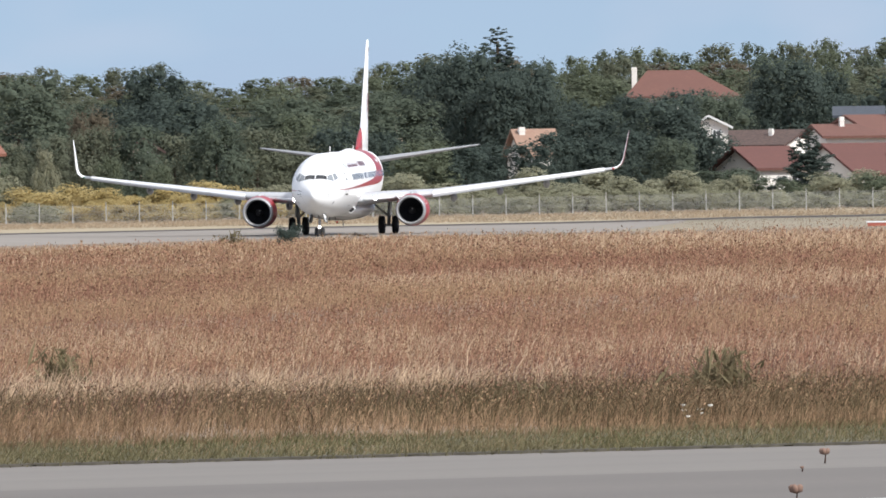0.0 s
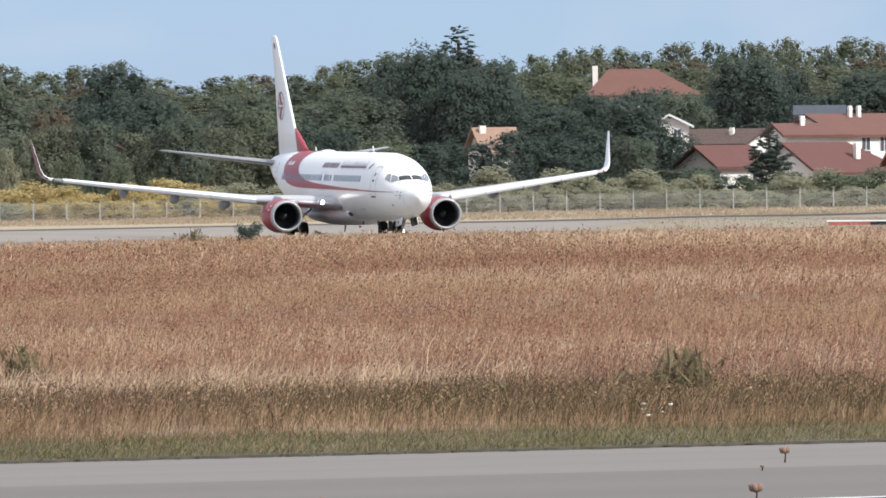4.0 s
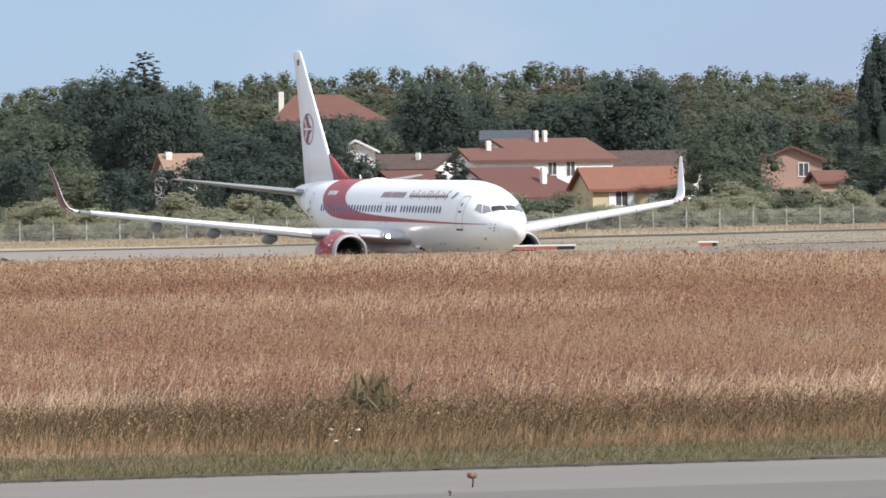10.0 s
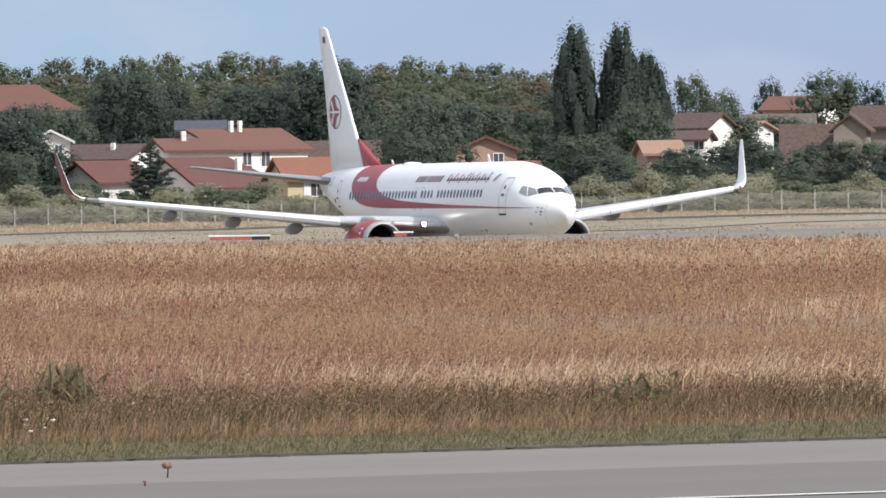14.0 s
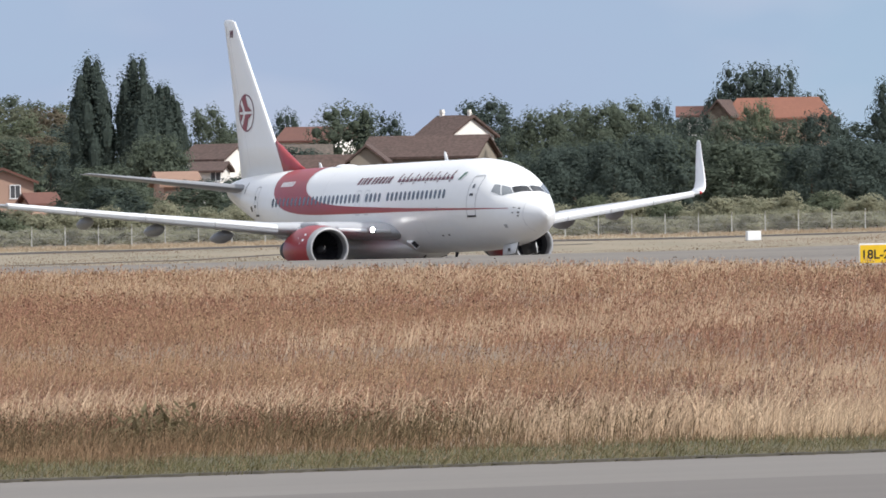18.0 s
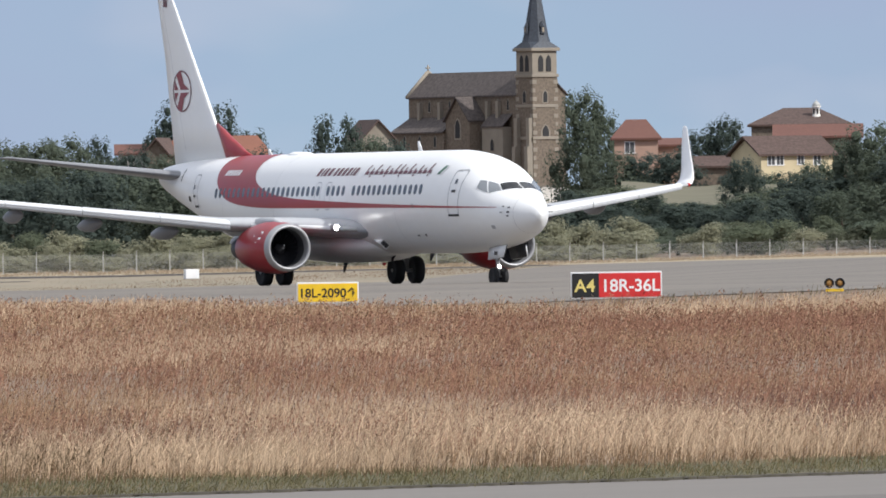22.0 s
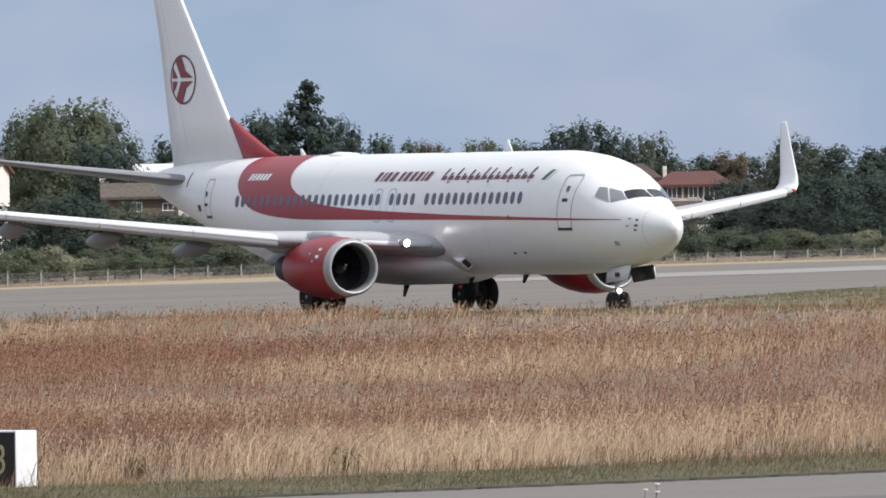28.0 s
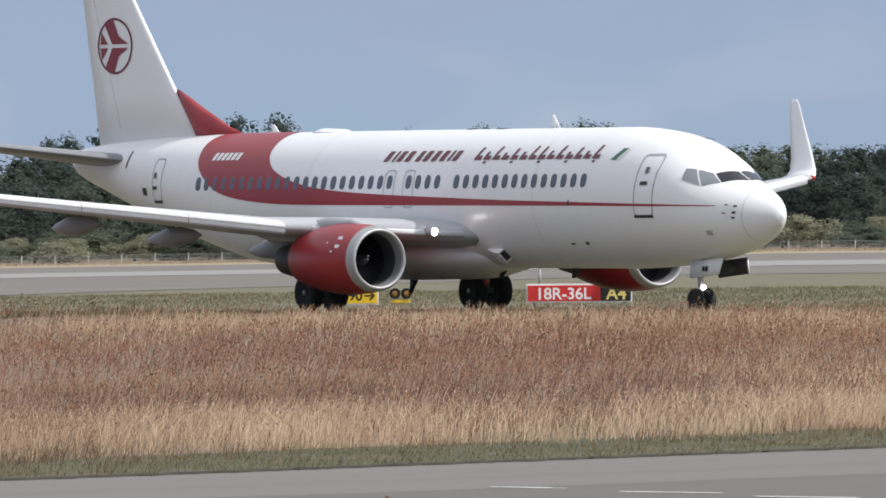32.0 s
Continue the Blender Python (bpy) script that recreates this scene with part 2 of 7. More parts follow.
M_far_green = mat("half_green_turf", (0.265, 0.218, 0.152), 0.95, dark=(0.16, 0.148, 0.1), scale=1, scale2=0.15, color2=(0.25, 0.208, 0.148), amount=0.9, grain=(0, 0.10, 0.012))
M_straw = mat("straw", (0.4, 0.27, 0.167), 0.9, dark=(0.315, 0.203, 0.122), scale=0.15, amount=0.9, island=0.3, spec=0.1, thin=0.25)
M_sorrel = mat("sorrel", (0.295, 0.16, 0.106), 0.9, dark=(0.228, 0.12, 0.084), scale=0.12, amount=0.9, island=0.35, spec=0.1, thin=0.2)
M_seed = mat("seed_head", (0.07, 0.034, 0.022), 0.9, scale=0.3, island=0.3, spec=0.1)
M_bent = mat("brown_bents", (0.221, 0.143, 0.087), 0.9, dark=(0.156, 0.103, 0.061), scale=0.2, amount=0.9, island=0.3, spec=0.1, thin=0.25)
M_stalk = mat("shade_dark_stalk", (0.15, 0.095, 0.078), 0.9, dark=(0.11, 0.068, 0.058), scale=0.2, amount=0.9, island=0.3, spec=0.1)
M_far_grass = mat("fence_straw", (0.385, 0.299, 0.209), 0.9, dark=(0.297, 0.231, 0.160), scale=0.05, amount=0.9, island=0.25, spec=0.1, thin=0.25)
M_pale = mat("pale_straw", (0.62, 0.465, 0.32), 0.9, dark=(0.47, 0.342, 0.23), scale=0.2, amount=0.9, island=0.25, spec=0.1, thin=0.25)
M_weed = mat("weed_green", (0.096, 0.076, 0.041), 0.9, dark=(0.134, 0.091, 0.055), scale=0.2, amount=0.9, island=0.35, spec=0.1)
M_verge = mat("verge_green", (0.130, 0.121, 0.060), 0.9, dark=(0.178, 0.149, 0.086), scale=0.35, amount=0.9, island=0.35, spec=0.06, thin=0.2)
M_clump = mat("clump_green", (0.175, 0.15, 0.085), 0.85, dark=(0.21, 0.165, 0.1), scale=1.5, amount=0.9, island=0.3, spec=0.1, thin=0.4)
M_petal = mat("white_petals", (0.75, 0.74, 0.68), 0.8, scale=3)
M_letter_dim = mat("sign_letter_dull", (0.42, 0.40, 0.22), 0.6, scale=2)
M_faded = mat("faded_red", (0.42, 0.12, 0.08), 0.7, scale=2)
M_thistle = mat("dry_thistle", (0.225, 0.14, 0.105), 0.9, scale=8)
# turf colour darkened in place of shade at the foot of the blades
M_verge_turf = mat("verge_turf", (0.085, 0.08, 0.04), 0.95, dark=(0.13, 0.1, 0.06), scale=0.3, scale2=3, color2=(0.065, 0.065, 0.03), amount=0.9)
M_soil_shaded = mat("turf_soil_shaded", (0.065, 0.055, 0.038), 0.95, dark=(0.04, 0.034, 0.025), scale=0.8, scale2=6, amount=0.9)
M_tar = mat("old_tar", (0.07, 0.056, 0.047), 0.9, dark=(0.05, 0.042, 0.036), scale=0.2, scale2=2)
M_mown_turf = mat("mown_turf", (0.15, 0.138, 0.083), 0.95, dark=(0.115, 0.112, 0.062), scale=1, scale2=0.4, color2=(0.165, 0.142, 0.09), amount=0.9, grain=(0, 0.2, 0.03))
M_pasture = mat("pasture", (0.15, 0.138, 0.088), 0.95, dark=(0.11, 0.108, 0.066), scale=0.05, scale2=0.4, color2=(0.135, 0.122, 0.08), amount=0.9)
M_mown = mat("mown_grass", (0.15, 0.145, 0.08), 0.9, dark=(0.2, 0.172, 0.105), scale=0.12, amount=0.9, island=0.2, spec=0.06, thin=0.2)
# the underside's shade is put into this grey
M_tail_shaded = mat("tailplane_shaded_grey", (0.27, 0.275, 0.29), 0.4, dark=(0.22, 0.225, 0.24), scale=0.6, scale2=2.5, color2=(0.25, 0.255, 0.27))


# ---- the lie of the land ----
EYE = 4.1
AZ = [-8, -5, -3, -1.3, 0, 2, 4, 6, 8, 10, 12, 14, 16]
EDGE_R = [460, 450, 450, 425, 412, 408, 405, 412, 400, 385, 362, 338, 330]
EDGE_Z = [-4.4, -4.24, -3.95, -3.63, -3.60, -3.57, -3.62, -3.76, -3.56, -3.32, -3.0, -2.78, -2.7]
CREST_R = [470, 468, 466, 440, 445, 447, 447, 450, 430, 402, 376, 352, 346]
CREST_Z = [-4.2, -4.05, -3.75, -3.45, -3.45, -3.39, -3.38, -3.36, -3.35, -3.15, -2.95, -2.75, -2.7]
Z475 = [-4.2, -4.05, -3.8, -3.9, -3.85, -3.65, -3.55, -3.4, -3.37, -3.2, -3.08, -2.95, -2.9]
Z530 = [-4.7, -4.6, -4.5, -5.2, -5.3, -5.15, -5.0, -4.1, -3.4, -3.22, -3.12, -3.05, -3.0]
Z590 = [-5.5, -5.4, -5.4, -6.1, -6.28, -6.2, -5.9, -4.6, -3.5, -3.27, -3.2, -3.12, -3.05]
Z680 = [-5.8, -5.8, -6.05, -6.3, -6.3, -6.2, -6.0, -4.8, -3.75, -3.35, -3.27, -3.2, -3.1]
Z750 = [-5.9, -5.95, -5.94, -6.1, -6.25, -6.1, -5.95, -5.1, -4.2, -3.6, -3.35, -3.25, -3.05]
Z1500 = [1, 1, 1, 1, 0.8, -4, -4, -3.8, -3.4, -2.6, -2.1, -1.8, -1.2]
Z1950 = [5.8, 5.8, 5.8, 6, 5.6, -1.6, -1.6, -1.3, -0.9, -0.1, 0.4, 0.7, 1.2]
Z1000 = [-6.9, -6.75, -6.55, -6.35, -6.2, -5.95, -5.95, -5.65, -5.2, -4.35, -3.9, -3.6, -3.0]
PX = [-40.9, -37.7, -28.0, -15.6, 2.1, 8.7, 17.8, 24.9, 34.3, 38.9, 43.3, 47.7, 56.7, 67.8, 78.3, 86.4]
PY = [751.0, 718.1, 682.7, 645.8, 593.5, 573.0, 544.7, 524.1, 496.9, 483.3, 469.7, 456.1, 428.8, 394.5, 361.2, 335.0]
PZ = [-1.84, -1.87, -2.13, -2.21, -2.18, -1.99, -1.46, -0.9, -0.05, 0.34, 0.65, 0.78, 0.72, 0.93, 1.17, 1.35]


def land(x, y):
    """Height of the ground at x, y (arrays or numbers)."""
    x, y = np.asarray(x, float), np.asarray(y, float)
    r = np.hypot(x, y)
    az = np.degrees(np.arctan2(x, y))
    g = [np.interp(az, AZ, k) for k in (EDGE_R, EDGE_Z, CREST_R, CREST_Z, Z475, Z530, Z590, Z680, Z750, Z1000, Z1500, Z1950)]
    near = -4.1 + 0 * r
    rs = [0 * r, 0 * r + 176, g[0], g[2], 0 * r + 475, 0 * r + 530, 0 * r + 590, 0 * r + 680, 0 * r + 750, 0 * r + 1000, 0 * r + 1300, 0 * r + 1500, 0 * r + 1950, 0 * r + 5000]
    zs = [near, near, g[1], g[3], g[4], g[5], g[6], g[7], g[8], g[9], g[9] + 1.5, g[10], g[11], g[11]]
    z = near.copy()
    for k in range(len(rs) - 1):
        w = np.clip((r - rs[k]) / np.maximum(rs[k + 1] - rs[k], 1e-6), 0, 1)
        z = np.where(r >= rs[k], zs[k] + (zs[k + 1] - zs[k]) * w, z)
    z = z + EYE
    # the taxiway under the aeroplane runs even
    s = np.clip(y, PY[-1], PY[0])
    px, pz = np.interp(s, PY[::-1], PX[::-1]), np.interp(s, PY[::-1], PZ[::-1])
    d = np.abs(x - px) * 0.95
    w = np.clip(1 - (d - 7) / 16, 0, 1) * np.clip((y - 325) / 10, 0, 1) * np.clip((790 - y) / 30, 0, 1)
    return z + (w * w * (3 - 2 * w)) * (pz - z)


def at(az, r, slope=None):
    """A place by bearing in degrees and distance; slope: its height by thousandths of the distance from eye level."""
    x, y = r * math.sin(radians(az)), r * math.cos(radians(az))
    return Vector((x, y, float(land(x, y)) if slope is None else EYE + r * slope / 1000))


def grid_mesh(name, xs, ys, zs):
    """A sheet from 2D arrays."""
    n, m = xs.shape
    me = bpy.data.meshes.new(name)
    k = np.arange(n * m).reshape(n, m)
    quads = np.stack([k[:-1, :-1], k[1:, :-1], k[1:, 1:], k[:-1, 1:]], -1).reshape(-1, 4)
    numpy_mesh(me, np.stack([xs, ys, zs], -1).reshape(-1, 3), quads)
    return me


def numpy_mesh(me, verts, polys, smooth=True):
    n, k = polys.shape
    me.vertices.add(len(verts))
    me.vertices.foreach_set("co", np.ascontiguousarray(verts, dtype=np.float32).ravel())
    me.loops.add(n * k)
    me.loops.foreach_set("vertex_index", polys.astype(np.int32).ravel())
    me.polygons.add(n)
    me.polygons.foreach_set("loop_start", np.arange(0, n * k, k, dtype=np.int32))
    me.polygons.foreach_set("use_smooth", np.full(n, smooth))
    me.update()


def strip(name, a0, a1, na, near, far, nr, lift, material):
    """A paved sheet draped on the land between two curves near(az) and far(az) of distance."""
    a = np.linspace(a0, a1, na)[:, None]
    k = np.linspace(0, 1, nr)[None, :]
    r = near(a) + (far(a) - near(a)) * k
    x, y = r * np.sin(np.radians(a)), r * np.cos(np.radians(a))
    me = grid_mesh(name, x, y, land(x, y) + lift)
    me.materials.append(material)
    return tagged(new(name, me), kind="structure")


rad = np.concatenate([np.linspace(0.0, 150, 12), np.linspace(160, 480, 130), np.linspace(485, 760, 80), np.linspace(770, 1100, 30), np.linspace(1150, 4800, 30)])
azs = np.concatenate([np.linspace(-180, -12, 30), np.linspace(-10, 22, 240), np.linspace(24, 180, 30)])
aa, rr = np.meshgrid(np.radians(azs), rad, indexing="ij")
gx, gy = rr * np.sin(aa), rr * np.cos(aa)
gz = land(gx, gy)
me = grid_mesh("ground", gx, gy, gz)
me.materials.append(M_ground)
tagged(new("ground", me), "dry grassland of an airfield in late summer", "ground", kind="structure")


def line_r(c, slope):
    """Distance along a bearing to the straight line y = c + slope x."""
    return lambda a: c / (np.cos(np.radians(a)) - slope * np.sin(np.radians(a)))


tagged(strip("road_near", -9, 20, 120, line_r(90, 0.57), line_r(146.5, 0.57), 8, 0.03, M_asphalt), "grey asphalt taxiway beside the mown verge", "taxiway")
tagged(strip("road_shoulder", -9, 20, 120, line_r(146.4, 0.57), line_r(157.5, 0.57), 4, 0.022, M_shoulder), "paler asphalt shoulder of the taxiway", "taxiway")
tagged(strip("road_line", -9, 20, 120, line_r(133.0, 0.57), line_r(133.35, 0.57), 2, 0.045, M_line), "white painted taxiway line", "marking")


def interp_r(azk, rk):
    return lambda a: np.interp(a, azk, rk)


RUNWAY_FAR = interp_r([-1.5, -0.4, 0, 0.4, 1.2, 2.0, 2.9, 4.0, 4.8, 5.4, 6.2, 6.9, 7.7, 8.4, 9.0, 9.8, 10.5, 11.3, 12.3, 14.5, 20], [420, 420, 438, 452, 470, 800, 819, 806, 795, 762, 936, 926, 858, 843, 779, 690, 780, 865, 890, 915, 920])
RUNWAY_NEAR = interp_r([-0.4, 0, 2, 4, 6, 8, 10, 11, 12.2, 14.1, 15.3, 20], [418, 412, 408, 405, 411, 400, 385, 388, 480, 545, 610, 620])
tagged(strip("runway", -0.4, 20, 200, RUNWAY_NEAR, RUNWAY_FAR, 90, 0.03, M_asphalt_b), "worn grey runway pavement with tyre marks", "runway")
tagged(strip("runway_shoulder", 10.2, 18, 70, interp_r([10.2, 11.3, 11.8, 12.3, 14.1, 18], [600, 621, 634, 656, 690, 735]), interp_r([10.2, 11.3, 11.8, 12.3, 14.1, 18], [632, 672, 690, 724, 760, 800]), 10, 0.045, M_concrete), "pale concrete strip along the runway", "runway")
ROAD = interp_r([-9, -4.8, -3.7, -2.5, -2.0, -1.5, -1.2, -0.6, -0.2, 0.4, 1.1, 1.4, 2.2, 6.2], [812, 820, 842, 858, 868, 884, 900, 902, 920, 926, 934, 930, 946, 938])
tagged(strip("taxiway_far", -9, -1.45, 100, interp_r([-9, -3, -2.2, -1.45], [560, 570, 640, 862]), lambda a: ROAD(a) - 3, 30, 0.03, M_old_concrete), "pale concrete taxiway", "taxiway")
tagged(strip("road_perimeter", -9, 6.1, 90, ROAD, lambda a: ROAD(a) + 19, 3, 0.03, M_tar), "narrow dark perimeter road before the fence", "road")
tagged(strip("fence_verge", -9, 18, 200, lambda a: np.where(a < 6.1, ROAD(a) + 21, np.interp(a, [6.1, 6.2, 6.9, 7.7, 8.4, 9.0, 9.8, 10.5, 11.3, 12.3, 14.5, 18], [955, 941, 931, 863, 848, 784, 695, 785, 870, 895, 920, 925])), interp_r([-9, 18], [1012, 1012]), 24, 0.02, M_far_straw), "pale dry straw strip along the fence", "grass")
tagged(strip("field_verge", -9, 1.61, 220, lambda a: np.minimum(np.interp(a, [-9, -3.05, -3.0, -0.5, 0, 0.4, 1.2, 1.61], [845, 852, 480, 470, 456, 456, 474, 640]), ROAD(a) - 2.5), lambda a: ROAD(a) - 2, 40, 0.016, M_far_green), "half green dry turf beside the taxiway", "grass")
tagged(strip("runway_verge", 1.6, 6.1, 60, lambda a: RUNWAY_FAR(a) + 2, lambda a: ROAD(a) - 2, 20, 0.016, M_far_green), "half green dry turf beside the runway", "grass")
tagged(strip("mown_strip", 9.6, 18, 60, interp_r([9.6, 10, 12, 14, 16, 18], [386, 380, 358, 334, 326, 326]), lambda a: RUNWAY_NEAR(a) - 1, 40, 0.016, M_mown_turf), "half green mown turf between meadow and runway", "grass")
tagged(strip("verge", -9, 18, 120, line_r(157.6, 0.57), line_r(167, 0.57), 6, 0.04, M_verge_turf), "mown green verge beside the taxiway", "grass")
# cut turf edge: soil with the edge's shadow put into its dark colour
a = np.radians(np.linspace(-9, 18, 900))[:, None]
c = 157.45 + 0.12 * np.sin(np.degrees(a) * 31) + 0.08 * np.sin(np.degrees(a) * 97 + 1) + 0.06 * np.sin(np.degrees(a) * 223) + np.array([[0.0, 0.03, 0.4]])
r = c / (np.cos(a) - 0.57 * np.sin(a))
me = grid_mesh("turf_edge", r * np.sin(a), r * np.cos(a), land(r * np.sin(a), r * np.cos(a)) + np.array([[0.02, 0.05, 0.055]]))
me.materials.append(M_soil_shaded)
tagged(new("turf_edge", me), "soil lip where the verge meets the pavement, darkened for its shadow", "verge", kind="structure")
tagged(strip("track", 0.5, 3.6, 40, interp_r([0.5, 1.08, 1.67, 2.2, 3.6], [812, 817, 824, 862, 900]), interp_r([0.5, 1.08, 1.67, 2.2, 3.6], [818, 824, 832, 871, 906]), 2, 0.035, M_tar), "narrow tarred track across the turf", "track")
marking = new("road_marking")
tagged(marking, "dashed white line across the taxiway shoulder", "marking", kind="structure")
dash = grid_mesh("dash", np.array([[-0.52, 0.55], [-0.55, 0.52]]) + np.zeros((2, 2)), np.array([[1.1, -0.54], [0.62, -1.02]]), np.zeros((2, 2)))
dash.materials.append(M_line)
for k in range(-1, 6):
    o = new("dash", dash)
    o.parent = marking
    o.location = (42.5 + 0.95 * k, 183.4 - 3.88 * k, 0.05)


# ---- building blocks ----
def part(name, bm, material, parent, label="", smooth=True):
    """Links a bmesh as one mesh under a thing or a part."""
    me = bpy.data.meshes.new(name)
    bm.normal_update()
    bm.to_mesh(me)
    bm.free()
    me.materials.append(material)
    if smooth:
        me.polygons.foreach_set("use_smooth", np.full(len(me.polygons), True))
    ob = new(name, me)
    ob.parent = parent
    return tagged(ob, label)


def shared(name, me, parent, m):
    ob = new(name, me)
    ob.parent = parent
    ob.matrix_basis = m
    return ob


def empty(name, m, label, category, group=""):
    ob = new(name)
    ob.matrix_basis = m
    return tagged(ob, label, category, group)


def box(bm, x0, x1, y0, y1, z0, z1, bevel=0.0):
    vs = [bm.verts.new((x, y, z)) for x in (x0, x1) for y in (y0, y1) for z in (z0, z1)]
    fs = [bm.faces.new([vs[i] for i in f]) for f in ((0, 1, 3, 2), (4, 6, 7, 5), (0, 4, 5, 1), (2, 3, 7, 6), (0, 2, 6, 4), (1, 5, 7, 3))]
    if bevel:
        bmesh.ops.bevel(bm, geom=list({e for f in fs for e in f.edges}), offset=bevel, segments=2, affect="EDGES", profile=0.6)
    return bm


def rings(bm, loops, close=True, caps=True):
    """Joins loops of points (lists of equal length) to a skin."""
    vv = [[bm.verts.new(p) for p in loop] for loop in loops]
    n = len(vv[0])
    for a, b in zip(vv, vv[1:]):
        for i in range(n if close else n - 1):
            j = (i + 1) % n
            bm.faces.new((a[i], a[j], b[j], b[i]))
    if caps and close:
        bm.faces.new(vv[0][::-1])
        bm.faces.new(vv[-1])
    return bm


def lathe(bm, prof, axis="x", seg=28, centre=(0, 0, 0), flat=0.0, caps=True):
    """Turns a profile of (along, radius) round an axis."""
    loops = []
    for a, r in prof:
        loop = []
        for i in range(seg):
            t = 2 * math.pi * i / seg
            u, w = r * math.cos(t), r * math.sin(t)
            if flat and w < 0:
                w *= 1 - flat
            p = {"x": (a, u, w), "y": (u, a, w), "z": (u, w, a)}[axis]
            loop.append([p[k] + centre[k] for k in range(3)])
        loops.append(loop)
    return rings(bm, loops, caps=caps)


def tube(bm, a, b, r0, r1=None, seg=10):
    a, b = Vector(a), Vector(b)
    q = (b - a).to_track_quat("Z", "Y").to_matrix()
    r1 = r0 if r1 is None else r1
    return rings(bm, [[p + q @ Vector((r * math.cos(2 * math.pi * i / seg), r * math.sin(2 * math.pi * i / seg), 0)) for i in range(seg)] for p, r in ((a, r0), (b, r1))])


def hermite(x, xs, ys):
    """A smooth curve through knots."""
    xs, ys, x = np.asarray(xs, float), np.asarray(ys, float), np.asarray(x, float)
    d = np.diff(ys) / np.diff(xs)
    m = np.concatenate([[d[0]], np.where(d[1:] * d[:-1] > 0, 2 * d[1:] * d[:-1] / np.where(d[1:] + d[:-1] == 0, 1, d[1:] + d[:-1]), 0), [d[-1]]])
    k = np.clip(np.searchsorted(xs, x) - 1, 0, len(xs) - 2)
    h = xs[k + 1] - xs[k]
    t = np.clip((x - xs[k]) / h, 0, 1)
    return (2 * t**3 - 3 * t**2 + 1) * ys[k] + (t**3 - 2 * t**2 + t) * h * m[k] + (3 * t**2 - 2 * t**3) * ys[k + 1] + (t**3 - t**2) * h * m[k + 1]


# ---- the airliner: s is metres aft of the nose, y to its left, z above the ground ----
ORIGIN = 16.0
FS = [0, 0.12, 0.4, 0.9, 1.6, 2.3, 3.1, 4.2, 5.6, 7.2, 23.5, 26.5, 29.5, 32.5, 35.5, 37.6, 38.1]
FTOP = [2.74, 2.98, 3.21, 3.46, 3.72, 4.04, 4.50, 4.93, 5.17, 5.28, 5.29, 5.29, 5.26, 5.19, 5.06, 4.86, 4.72]
FBOT = [2.70, 2.50, 2.29, 2.04, 1.80, 1.64, 1.50, 1.37, 1.29, 1.25, 1.25, 1.38, 1.92, 2.66, 3.45, 4.08, 4.40]
FHW = [0.02, 0.17, 0.38, 0.70, 1.03, 1.28, 1.53, 1.71, 1.82, 1.88, 1.88, 1.85, 1.66, 1.30, 0.82, 0.38, 0.16]


def section(s):
    return float(hermite(s, FS, FTOP)), float(hermite(s, FS, FBOT)), float(hermite(s, FS, FHW))


def skin(s, z, side=-1, out=0.0):
    """A point on the fuselage at s and height z."""
    t, b, w = section(s)
    c, h = (t + b) / 2, (t - b) / 2
    k = max(-1.0, min(1.0, (z - c) / h))
    return Vector((ORIGIN - s, side * (w * math.sqrt(max(0.0, 1 - k * k)) + out), z + out * k))


def ribbon(bm, lower, upper, n=8, side=-1, out=0.012):
    """A painted band on the fuselage between two runs of (s, z)."""
    rows = [[bm.verts.new(skin(a[0] + (b[0] - a[0]) * k / n, a[1] + (b[1] - a[1]) * k / n, side, out)) for k in range(n + 1)] for a, b in zip(lower, upper)]
    for a, b in zip(rows, rows[1:]):
        for k in range(n):
            f = (a[k], b[k], b[k + 1], a[k + 1])
            bm.faces.new(f if side > 0 else f[::-1])
    return bm


def rounded(s0, s1, z0, z1, r, n=4):
    pts = []
    for cs, cz, a0 in ((s1 - r, z1 - r, 0), (s0 + r, z1 - r, 90), (s0 + r, z0 + r, 180), (s1 - r, z0 + r, 270)):
        for k in range(n + 1):
            a = radians(a0 + 90 * k / n)
            pts.append((cs + r * math.cos(a), cz + r * math.sin(a)))
    return pts


def outline(bm, s0, s1, z0, z1, r, w, side):
    a, b = rounded(s0, s1, z0, z1, r), rounded(s0 + w, s1 - w, z0 + w, z1 - w, max(0.02, r - w))
    dense = lambda p: [(p[i][0] + (p[(i + 1) % len(p)][0] - p[i][0]) * k / 4, p[i][1] + (p[(i + 1) % len(p)][1] - p[i][1]) * k / 4) for i in range(len(p)) for k in range(4)]
    a, b = dense(a), dense(b)
    return ribbon(bm, a + a[:1], b + b[:1], 1, side, 0.010)


def panel(bm, corners, side, out=0.014, n=5):
    """A four-cornered patch on the fuselage; corners as (s, z): low front, low back, high back, high front."""
    c = [Vector(p) for p in corners]
    lower = [tuple(c[0].lerp(c[1], k / n)) for k in range(n + 1)]
    upper = [tuple(c[3].lerp(c[2], k / n)) for k in range(n + 1)]
    return ribbon(bm, lower, upper, n, side, out)


